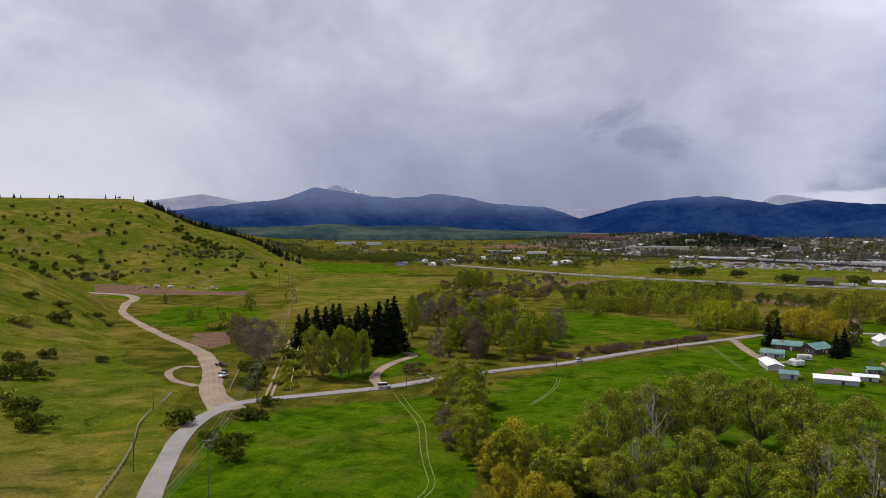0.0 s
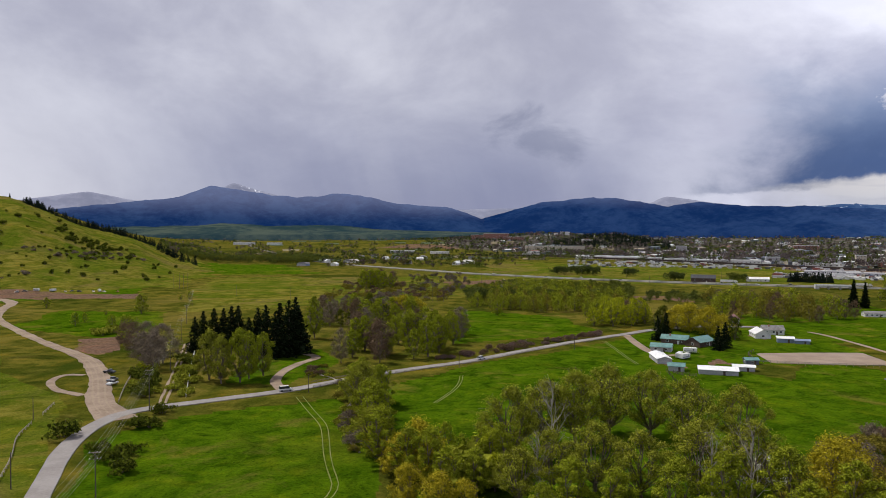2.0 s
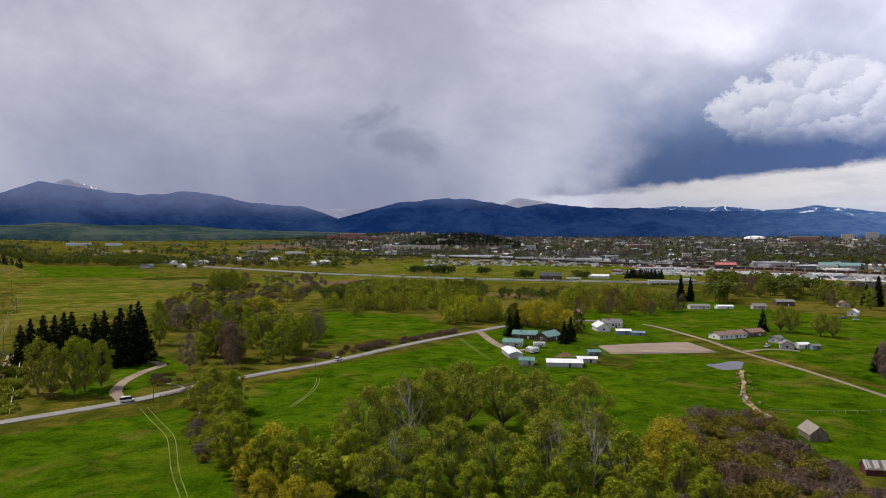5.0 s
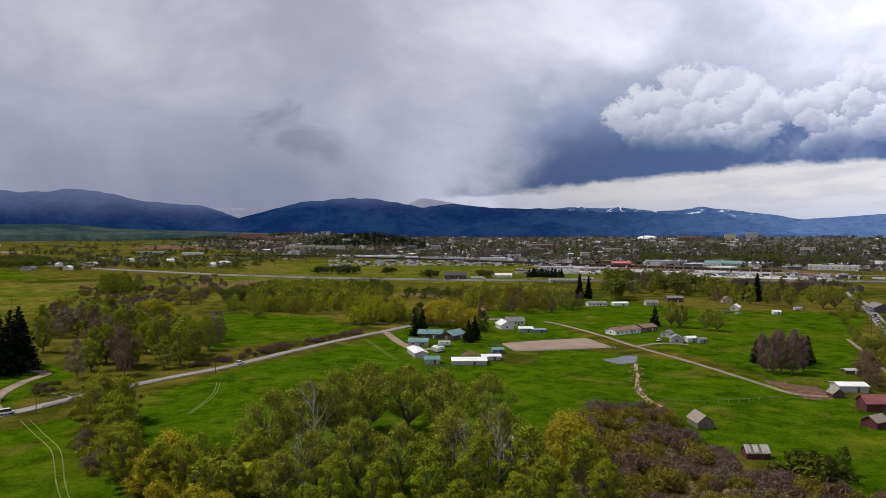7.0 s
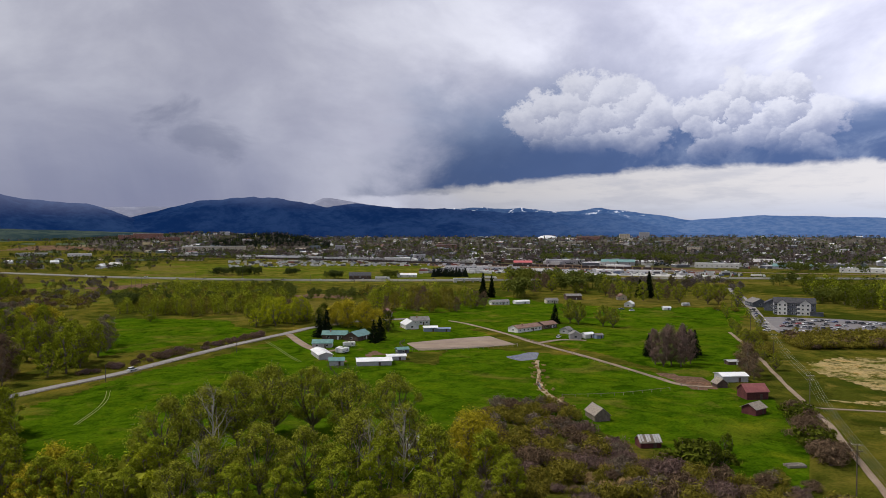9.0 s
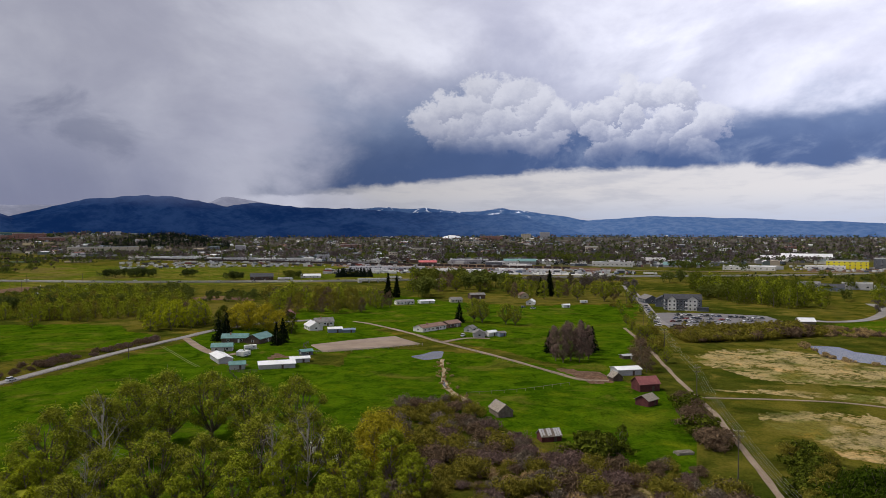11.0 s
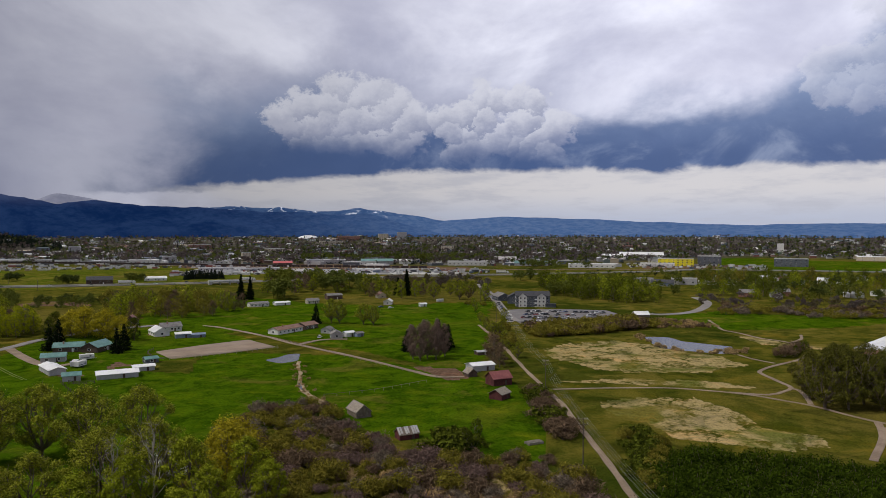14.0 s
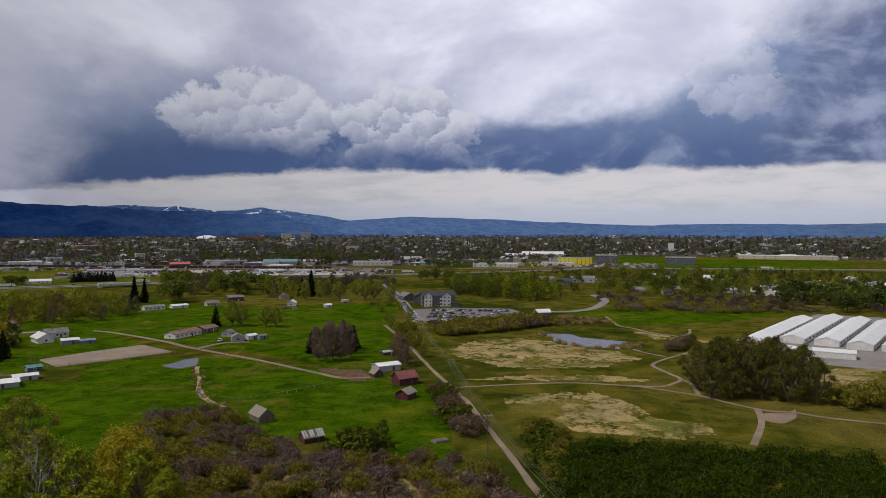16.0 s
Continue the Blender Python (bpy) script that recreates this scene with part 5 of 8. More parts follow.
# scrub in the folds of the hill, and bushes along the creek
belt(("juniper", ("thin", 1)), ((-24, 960), (-20, 930), (-15, 1010), (-16, 1040), (-21, 980)), 60, 3, 6, seed=51, stuff=("hill_scrub", "dark scrub in the folds of the hill"))
belt(("juniper", ("thin", 1)), ((-33, 760), (-25, 800), (-22, 840), (-26, 835), (-33, 800)), 60, 3, 6, seed=52, stuff=("hill_scrub", "dark scrub at the foot of the hill"))
belt((("brown", 1), ("brown", 3), ("shrub", 1)), ((-1.6, 262), (0.6, 250), (1.2, 220), (0.4, 205), (1.6, 180), (0.6, 176), (-1.0, 205), (-0.4, 225), (-0.6, 250)), 30, 2.2, 4.2, "creekside bushes", seed=53, gap=2)
belt((("brown", 0), ("brown", 3), ("shrub", 1)), ((-3.4, 290), (-1.4, 292), (-0.8, 272), (-3, 268)), 12, 1.6, 2.8, "creekside bushes", seed=54, gap=2)
belt(("reed",), ((42.0, 304), (43.2, 304), (43.4, 270), (44.0, 246), (45.6, 226), (44.0, 222), (42.6, 244), (42.0, 270)), 44, 0.5, 1.1, "reeds along the ditch", seed=61, gap=1.4)
belt(("reed",), ((69.2, 400), (70, 374), (71.6, 348), (75, 341), (78, 347), (78, 362), (76, 358), (74.8, 348), (72.0, 355), (70.4, 376), (70.0, 396)), 50, 1.0, 2.0, seed=62, stuff=("reed_bank", "dry tan reeds round the wetland pond"))
belt(("reed", ("thin", 0)), ((69, 470), (75, 460), (76, 440), (70, 420)), 110, 1.4, 3.0, seed=63, stuff=("reed_bank", "brown reeds before the side street"))
belt(("reed", ("brown", 0), ("brown", 3)), ((42, 180), (52, 165), (64, 160), (62, 130), (45, 140)), 26, 1.8, 3.4, seed=64, stuff=("reed_bank", "tan stalks among the thicket"))


# ---------------------------------------------------------------- surfaces of built things
WHITE_ROOF = plain("white_metal_roof", (0.74, 0.74, 0.76), (0.86, 0.86, 0.87), 0.25, 0.45, 0.0, 0.01, 0.5)
GREY_ROOF = plain("grey_shingle_roof", (0.16, 0.15, 0.15), (0.27, 0.255, 0.25), 0.5, 0.9)
DARK_ROOF = plain("charcoal_shingle_roof", (0.045, 0.046, 0.055), (0.085, 0.085, 0.095), 0.5, 0.85)
GREEN_ROOF = plain("teal_green_metal_roof", (0.10, 0.22, 0.21), (0.18, 0.32, 0.31), 0.4, 0.5, 0.0, 0.01, 0.5)
RED_ROOF = plain("faded_red_metal_roof", (0.20, 0.065, 0.068), (0.30, 0.11, 0.11), 0.4, 0.55)
PINK_ROOF = plain("bright_red_metal_roof", (0.48, 0.10, 0.11), (0.60, 0.17, 0.17), 0.3, 0.5)
BROWN_ROOF = plain("brown_shingle_roof", (0.20, 0.12, 0.095), (0.30, 0.19, 0.15), 0.5, 0.9)
TIN = plain("weathered_tin", (0.42, 0.41, 0.41), (0.66, 0.64, 0.62), 0.8, 0.5, 0.3)
OLD_WOOD = plain("silvered_barn_boards", (0.13, 0.105, 0.085), (0.25, 0.205, 0.165), 1.2, 0.9)
SHAKES = plain("weathered_wood_shakes", (0.22, 0.185, 0.155), (0.38, 0.33, 0.285), 1.6, 0.95, 0, 0.05)
BARN_RED = plain("barn_red_boards", (0.075, 0.022, 0.024), (0.135, 0.042, 0.042), 0.7, 0.85)
WHITE_WALL = plain("white_siding", (0.62, 0.61, 0.60), (0.78, 0.77, 0.75), 0.4, 0.7)
GREY_WALL = plain("pale_grey_siding", (0.36, 0.355, 0.37), (0.50, 0.49, 0.51), 0.4, 0.75)
SLATE_WALL = plain("slate_grey_cladding", (0.085, 0.095, 0.12), (0.15, 0.16, 0.19), 0.4, 0.75)
BLUE_WALL = plain("dull_blue_siding", (0.16, 0.20, 0.29), (0.25, 0.30, 0.40), 0.4, 0.75)
BROWN_WALL = plain("dark_brown_siding", (0.075, 0.05, 0.042), (0.14, 0.095, 0.08), 0.5, 0.85)
BEIGE_WALL = plain("beige_stucco", (0.50, 0.44, 0.34), (0.62, 0.55, 0.44), 0.3, 0.85)
BRICK = plain("red_brown_brick", (0.26, 0.13, 0.105), (0.38, 0.21, 0.17), 0.5, 0.9)
YELLOW_WALL = plain("bright_yellow_sheathing", (0.70, 0.60, 0.02), (0.80, 0.70, 0.05), 0.3, 0.7)
CONCRETE = plain("pale_concrete", (0.42, 0.41, 0.40), (0.56, 0.55, 0.53), 0.3, 0.85)
TRIM = plain("white_trim", (0.74, 0.74, 0.74), (0.82, 0.82, 0.82), 1.0, 0.6)
POLE_WOOD = plain("creosoted_pole", (0.07, 0.055, 0.045), (0.13, 0.105, 0.085), 1.5, 0.9)
STEEL = plain("galvanised_steel", (0.36, 0.37, 0.38), (0.50, 0.51, 0.52), 0.5, 0.5, 0.4)
RUBBER = plain("black_rubber", (0.015, 0.015, 0.016), (0.03, 0.03, 0.03), 2.0, 0.8)
WIRE = plain("pale_wire", (0.30, 0.30, 0.24), (0.38, 0.37, 0.30), 1.0, 0.6, 0.2)
SAND = make_roadway("raked_sand", (0.25, 0.185, 0.14), (0.33, 0.255, 0.20))
STRAW_BED = make_roadway("straw_and_stones", (0.26, 0.20, 0.12), (0.48, 0.36, 0.24))
STONES = make_roadway("creek_stones", (0.20, 0.17, 0.14), (0.44, 0.40, 0.36))
RUST = plain("rusty_car_steel", (0.03, 0.022, 0.022), (0.06, 0.042, 0.04), 0.3, 0.8)
PAINTS = [plain("car_paint_" + nm, c, c2, 0.5, 0.3, 0.0, 0.0, 0.6, 0.05) for nm, c, c2 in
          (("white", (0.70, 0.70, 0.71), (0.76, 0.76, 0.77)), ("silver", (0.38, 0.39, 0.40), (0.45, 0.46, 0.47)), ("black", (0.018, 0.018, 0.02), (0.03, 0.03, 0.032)),
           ("grey", (0.10, 0.105, 0.115), (0.14, 0.145, 0.15)), ("red", (0.28, 0.03, 0.03), (0.34, 0.045, 0.04)), ("blue", (0.04, 0.07, 0.18), (0.06, 0.10, 0.24)))]


def make_glass():
    mt, n = material("dark_window_glass")
    b = finish(n, (0.035, 0.04, 0.048), 0.08, 0.0, None, spec=0.6)
    return mt


GLASS = make_glass()


def boxes(*items):
    """One mesh of boxes, each (x0, y0, z0, x1, y1, z1)."""
    v, f = [], []
    for x0, y0, z0, x1, y1, z1 in items:
        b = len(v)
        v += [(x0, y0, z0), (x1, y0, z0), (x1, y1, z0), (x0, y1, z0), (x0, y0, z1), (x1, y0, z1), (x1, y1, z1), (x0, y1, z1)]
        f += [tuple(b + i for i in q) for q in ((0, 3, 2, 1), (4, 5, 6, 7), (0, 1, 5, 4), (1, 2, 6, 5), (2, 3, 7, 6), (3, 0, 4, 7))]
    return v, f


def part(name, vf, mat, parent, label="", bevel=0.0):
    """Link one mesh under a thing."""
    me = bpy.data.meshes.new(name)
    me.from_pydata([tuple(p) for p in vf[0]], [], vf[1])
    if bevel:
        bm = bmesh.new()
        bm.from_mesh(me)
        bmesh.ops.bevel(bm, geom=bm.edges[:], offset=bevel, segments=1, affect="EDGES")
        bm.to_mesh(me)
        bm.free()
    me.materials.append(mat)
    me.update()
    ob = new(name, me)
    ob.parent = parent
    if label:
        ob["label"] = label
    return ob


def thing(name, az, r, face, label, category, group="", sink=0.15):
    x, y = at(az, r)
    ob = new(name)
    ob.empty_display_size = 1
    ob.matrix_basis = Matrix.Translation((x, y, tz(x, y) - sink)) @ Matrix.Rotation(radians(-face), 4, "Z")
    return tagged(ob, label, category, group)


def window_mesh(w, h):
    """A framed window that looks along +x, with a sunk pane."""
    me = bpy.data.meshes.new("window")
    t = 0.10
    fr = boxes((0, -w / 2, 0, 0.09, -w / 2 + t, h), (0, w / 2 - t, 0, 0.09, w / 2, h), (0, -w / 2 + t, 0, 0.09, w / 2 - t, t), (0, -w / 2 + t, h - t, 0.09, w / 2 - t, h))
    pane = boxes((0.0, -w / 2 + t, t, 0.03, w / 2 - t, h - t))
    b = len(fr[0])
    me.from_pydata(fr[0] + pane[0], [], fr[1] + [tuple(i + b for i in q) for q in pane[1]])
    me.materials.append(TRIM)
    me.materials.append(GLASS)
    for i, p in enumerate(me.polygons):
        p.material_index = 1 if i >= len(fr[1]) else 0
    return me


WINDOWS = {}


def add_window(parent, x, y, z, turn, w=1.2, h=1.2):
    """Set a window on a wall of a thing; turn: which way it looks, 0 is +x."""
    key = (round(w, 2), round(h, 2))
    if key not in WINDOWS:
        WINDOWS[key] = window_mesh(w, h)
    ob = new("window", WINDOWS[key])
    ob.parent = parent
    ob.matrix_basis = Matrix.Translation((x, y, z)) @ Matrix.Rotation(radians(turn), 4, "Z")
    return ob


def gable_shell(L, W, h, rh):
    """Walls with gable ends; the ridge runs along y."""
    a, b = W / 2, L / 2
    v = [(-a, -b, 0), (a, -b, 0), (a, b, 0), (-a, b, 0), (-a, -b, h), (a, -b, h), (a, b, h), (-a, b, h), (0, -b, h + rh), (0, b, h + rh)]
    f = [(0, 1, 5, 8, 4), (2, 3, 7, 9, 6), (1, 2, 6, 5), (3, 0, 4, 7), (0, 3, 2, 1), (4, 8, 9, 7), (8, 5, 6, 9)]
    return v, f


def gable_roof(L, W, h, rh, over=0.45, t=0.16):
    """Two slabs that meet at the ridge."""
    a, b = W / 2 + over, L / 2 + over
    drop = rh / (W / 2) * over
    z0, z1 = h - drop + 0.02, h + rh + 0.02
    v = [(-a, -b, z0), (0, -b, z1), (a, -b, z0), (-a, b, z0), (0, b, z1), (a, b, z0)]
    v += [(x, y, z + t) for x, y, z in v]
    f = [(0, 3, 4, 1), (1, 4, 5, 2), (6, 7, 10, 9), (7, 8, 11, 10), (0, 1, 7, 6), (1, 2, 8, 7), (4, 3, 9, 10), (5, 4, 10, 11), (3, 0, 6, 9), (2, 5, 11, 8)]
    return v, f


def house(name, az, r, L, W, h, rh, ridge, wall, roof, label, category="house", wins=3, door=True, chimney=False, over=0.45, storeys=1, group="", ribs=0):
    """A gabled building with roof, door and windows. ridge: the way the ridge points, in degrees."""
    ob = thing(name, az, r, ridge, label, category, group)
    part("wall", gable_shell(L, W, h, rh), wall, ob)
    rf = part("roof", gable_roof(L, W, h, rh, over), roof, ob)
    for k in range(ribs):
        y = -L / 2 + (k + 0.5) * L / ribs
        for s in (-1, 1):
            sl = rh / (W / 2)
            v = [(0, y - 0.06, h + rh + 0.21), (0, y + 0.06, h + rh + 0.21), (s * W / 2, y + 0.06, h + 0.21), (s * W / 2, y - 0.06, h + 0.21)]
            v += [(p[0], p[1], p[2] - 0.08) for p in v]
            part("rib", (v, [(0, 1, 2, 3), (0, 3, 7, 4), (1, 5, 6, 2), (3, 2, 6, 7)]), roof, rf)
    for st in range(storeys):
        hh = h / storeys
        for k in range(wins):
            y = -L / 2 + (k + 0.5) * L / wins
            for s in (-1, 1):
                add_window(ob, s * (W / 2), y, st * hh + hh * 0.36, 0 if s > 0 else 180, min(1.5, L / wins * 0.5), hh * 0.42)
        if wins:
            for s in (-1, 1):
                add_window(ob, 0, s * L / 2, st * hh + hh * 0.36, 90 * s, min(1.6, W * 0.25), hh * 0.42)
    if door:
        part("door", boxes((W / 2 - 0.02, L * 0.12, 0.15, W / 2 + 0.06, L * 0.12 + 1.0, min(h * 0.85, 2.2))), BROWN_WALL if wall is not BROWN_WALL else TRIM, ob, "plain door")
    if chimney:
        part("chimney", boxes((W * 0.12, -L * 0.2, h + rh * 0.3, W * 0.12 + 0.7, -L * 0.2 + 0.7, h + rh + 0.9)), BRICK, ob)
    return ob


def block(name, az, r, L, W, h, face, wall, roof, label, category="building", rows=0, cols=0, win=(1.6, 1.3), parapet=0.5, group="", units=0):
    """A flat-roofed building; its long front looks along its own +x."""
    ob = thing(name, az, r, face, label, category, group, 0.3)
    a, b = W / 2, L / 2
    part("wall", boxes((-a, -b, 0, a, b, h)), wall, ob)
    t = 0.35
    part("parapet", boxes((-a - 0.05, -b - 0.05, h, -a + t, b + 0.05, h + parapet), (a - t, -b - 0.05, h, a + 0.05, b + 0.05, h + parapet),
                          (-a + t, -b - 0.05, h, a - t, -b + t, h + parapet), (-a + t, b - t, h, a - t, b + 0.05, h + parapet)), TRIM if wall is not TRIM else GREY_WALL, ob)
    part("roof", boxes((-a + t, -b + t, h + 0.004, a - t, b - t, h + 0.2)), roof, ob)
    for u in range(units):
        y = -b + (u + 0.6) * L / (units + 0.3)
        part("roof_unit", boxes((-a * 0.3, y, h + 0.2, a * 0.2, y + min(3, L * 0.1), h + 1.6)), STEEL, ob)
    for i in range(rows):
        hh = h / rows
        for k in range(cols):
            y = -b + (k + 0.5) * L / cols
            add_window(ob, a, y, i * hh + hh * 0.35, 0, *win)
    return ob


def patch(name, corners, mat, label, category, lift=0.16, flat=False, rings=7, wobble=0.8, seed=5, kind="structure"):
    """A sheet within an outline, draped on the land or level as water lies."""
    pts = area(*corners)
    line = []
    for i, p in enumerate(pts):
        q = pts[(i + 1) % len(pts)]
        k = max(2, int(math.dist(p, q) / 2.5))
        line += [(p[0] + (q[0] - p[0]) * j / k, p[1] + (q[1] - p[1]) * j / k) for j in range(k)]
    line = np.array(line)
    if wobble:
        line = line + wobble * np.stack([fbm(line[:, 0], line[:, 1], 9, 2, seed), fbm(line[:, 0], line[:, 1], 9, 2, seed + 3)], -1)
        line = (np.roll(line, 1, 0) + 2 * line + np.roll(line, -1, 0)) / 4
    c = line.mean(axis=0)
    rows = [c + (line - c) * (k / rings) for k in range(1, rings + 1)] + [c + (line - c) * 1.002]
    v = np.concatenate([[c]] + rows)
    z = terrain(v[:, 0], v[:, 1])
    z = np.full(len(v), z.max() + lift) if flat else z + lift
    z[-len(line):] -= lift + 0.5
    n = len(line)
    f = [(0, 1 + j, 1 + (j + 1) % n) for j in range(n)]
    for k in range(rings):
        b = 1 + k * n
        f += [(b + j, b + n + j, b + n + (j + 1) % n, b + (j + 1) % n) for j in range(n)]
    return tagged(mesh_thing(name, np.column_stack([v, z]), f, mat), label, category, kind=kind)


# ---------------------------------------------------------------- sheets on the land
patch("riding_arena", ((31.9, 350), (33.0, 328), (37, 335), (40.9, 347), (38.7, 375), (35, 362)), SAND, "raked pale sand riding arena", "arena", wobble=0.4)
patch("pond", ((39.9, 313), (41.2, 303), (42.5, 308), (42.8, 326), (41.7, 326), (41.0, 318)), WATER, "small farm pond reflecting the sky", "pond", 0.05, True)
patch("pond", ((70.2, 387), (72.1, 389), (73.2, 375), (76.7, 368), (76.5, 344), (75.2, 345), (71.5, 350), (70.9, 363)), WATER, "calm wetland pond reflecting the sky", "pond", 0.05, True, wobble=2.0)
patch("gravel_pad", ((86.5, 235), (88.4, 238.4), (88.7, 246), (88.7, 231.6), (87.9, 223.2), (86.5, 226)), GRAVEL, "worn gravel pad under the trees", "path", 0.14, wobble=0.8)
patch("car_park", ((58.9, 500), (60.75, 421), (62.5, 408), (65.6, 416), (67.2, 462), (68.5, 486), (67.4, 512), (64, 514), (60.4, 508)), LOT, "dark grey asphalt car park with parked rows", "car park", 0.22, wobble=0)
patch("gravel_yard", ((-18.6, 240), (-17.6, 234), (-17.3, 240), (-17.45, 268), (-17.65, 298), (-18.3, 320), (-18.8, 314), (-18.7, 290), (-18.6, 262)), GRAVEL, "wide gravel pull-off at the junction", "road", 0.26, wobble=1.4)
patch("greenhouse_yard", ((84.6, 390), (86, 360), (88.5, 336), (97, 330), (97, 540), (90, 540)), ASPHALT, "grey paved nursery yard", "yard", 0.14, wobble=1.0)
road("ditch_bed", ((42.6, 306), (42.6, 290), (42.7, 272), (42.8, 256), (43.3, 242), (44.4, 230), (45.2, 222)), (0.9, 1.5, 1.0, 1.8, 2.6, 2.2, 1.0), STRAW_BED, "stony ditch with straw edges", lift=0.1, ragged=1.4, gap=2)
road("ditch_water", ((42.65, 262), (42.75, 254), (43.0, 248)), (0.5, 1.3, 0.7), WATER, "still grey ditch water", lift=0.2, ragged=0.3, gap=1.5)
road("creek_bed", ((-2.0, 276), (-1.2, 270), (0.2, 252), (0.5, 238), (0.2, 222), (-0.4, 208), (0.2, 190), (1.0, 176)), (0.8, 1.8, 1.4, 1.2, 1.6, 1.0, 1.0, 0.6), STONES, "pale stony creek bed", lift=0.1, ragged=1.4, gap=2)
patch("highway_yard", ((34, 1040), (45, 950), (55, 930), (56, 980), (45, 1040), (35, 1120)), CONCRETE, "pale storage yard by the railway", "yard", 0.5, wobble=3)

# ---------------------------------------------------------------- the near farm
house("long_shed", 29.3, 296, 17.0, 10, 2.3, 1.0, 116, GREY_WALL, WHITE_ROOF, "long low shed with a white metal roof", "shed", 0, True, ribs=9)
house("small_shed", 31.1, 306, 9.5, 5.6, 2.2, 0.7, 115, GREY_WALL, WHITE_ROOF, "small shed with a white metal roof", "shed", 0, True, ribs=5)
house("field_shed", 31.6, 323, 6.2, 4.6, 2.3, 0.9, 103, SLATE_WALL, GREEN_ROOF, "small shed with a dull teal roof", "shed", 1)
house("teal_shed", 26.3, 296, 7.2, 5.0, 2.6, 1.2, 116, GREY_WALL, GREEN_ROOF, "pale shed with a teal green roof", "shed", 0, ribs=5)
house("gable_barn", 25.1, 317, 19, 7.0, 2.6, 1.1, 12, GREY_WALL, WHITE_ROOF, "long barn with a white metal roof", "barn", 0, ribs=9)
house("green_roofed_garage", 25.2, 344, 11, 7, 2.7, 1.6, 122, GREY_WALL, GREEN_ROOF, "garage with a teal green metal roof", "garage", 2, ribs=7)
house("farm_house", 26.2, 370, 15, 8.5, 3.0, 2.0, 126, BROWN_WALL, GREEN_ROOF, "brown farmhouse wing with a teal metal roof", "house", 2, chimney=True, ribs=9)
house("farm_house", 28.0, 366, 15, 9.5, 3.0, 2.5, 60, BROWN_WALL, GREEN_ROOF, "brown farmhouse with a teal metal roof", "house", 1, ribs=8)
house("white_roofed_house", 32.2, 408, 15, 9, 3.0, 2.6, 18, WHITE_WALL, WHITE_ROOF, "beige house with a white metal roof", "house", 3, ribs=7)
house("white_roofed_house", 33.0, 424, 13, 8, 3.2, 2.4, 108, WHITE_WALL, GREY_ROOF, "beige house with a grey roof", "house", 3, chimney=True)
house("blue_shed", 33.9, 394, 9, 6, 2.7, 0.9, 118, BLUE_WALL, WHITE_ROOF, "blue shed with a pale roof", "shed", 0)
house("blue_shed", 35.0, 393, 8, 5, 2.0, 0.7, 118, BLUE_WALL, BLUE_WALL, "low dull blue metal shed", "shed", 0)
house("red_house", 30.3, 462, 9, 8, 3.4, 3.4, 40, BROWN_WALL, RED_ROOF, "red-roofed cottage among trees", "house", 2)
# houses along the lane
house("ranch_house", 41.6, 398, 23, 9, 2.9, 1.6, 84, WHITE_WALL, BROWN_ROOF, "long white ranch house with a brown roof", "house", 6, chimney=True)
house("ranch_house", 43.3, 412, 13, 8, 2.9, 1.7, 84, BROWN_WALL, BROWN_ROOF, "brown wing of a ranch house", "house", 3)
house("grey_garage", 45.6, 372, 7.5, 7, 3.0, 1.8, 40, GREY_WALL, GREY_ROOF, "pale blue-grey garage by the lane", "garage", 1)
house("white_shed", 46.6, 376, 6.5, 4, 2.7, 0.9, 100, WHITE_WALL, WHITE_ROOF, "white storage shed by the lane", "shed", 0)
house("white_shed", 47.4, 376, 5, 4, 2.3, 0.8, 100, BLUE_WALL, GREY_ROOF, "small pale blue storage shed", "shed", 0)
house("grey_garage", 44.9, 392, 7, 6, 2.6, 1.6, 70, GREY_WALL, GREY_ROOF, "grey garage behind the house", "garage", 1)
house("white_house", 39.5, 545, 17, 8, 2.8, 1.4, 110, WHITE_WALL, GREY_ROOF, "low white house beside tall spruces", "house", 5)
house("white_house", 41.3, 552, 14, 7, 2.4, 0.9, 108, WHITE_WALL, WHITE_ROOF, "low shed with a white roof", "shed", 0)
house("grey_cottage", 43.7, 560, 11, 8, 2.9, 1.9, 118, BEIGE_WALL, GREY_ROOF, "small house with a grey roof", "house", 3)
house("brown_barn", 45.4, 594, 15, 10, 4.0, 1.6, 118, BROWN_WALL, GREY_ROOF, "dark brown barn with a grey roof", "barn", 0)
house("white_house", 49.8, 545, 10, 7, 3.0, 2.2, 60, WHITE_WALL, WHITE_ROOF, "white house with a snow-white roof", "house", 2)
house("grey_cottage", 49.2, 600, 10, 8, 3.4, 2.6, 30, BEIGE_WALL, BROWN_ROOF, "tall brown-roofed house in trees", "house", 2)
house("tin_shed", 52.6, 528, 6, 4, 2.4, 0.8, 120, WHITE_WALL, WHITE_ROOF, "little white shed by the pasture", "shed", 0)
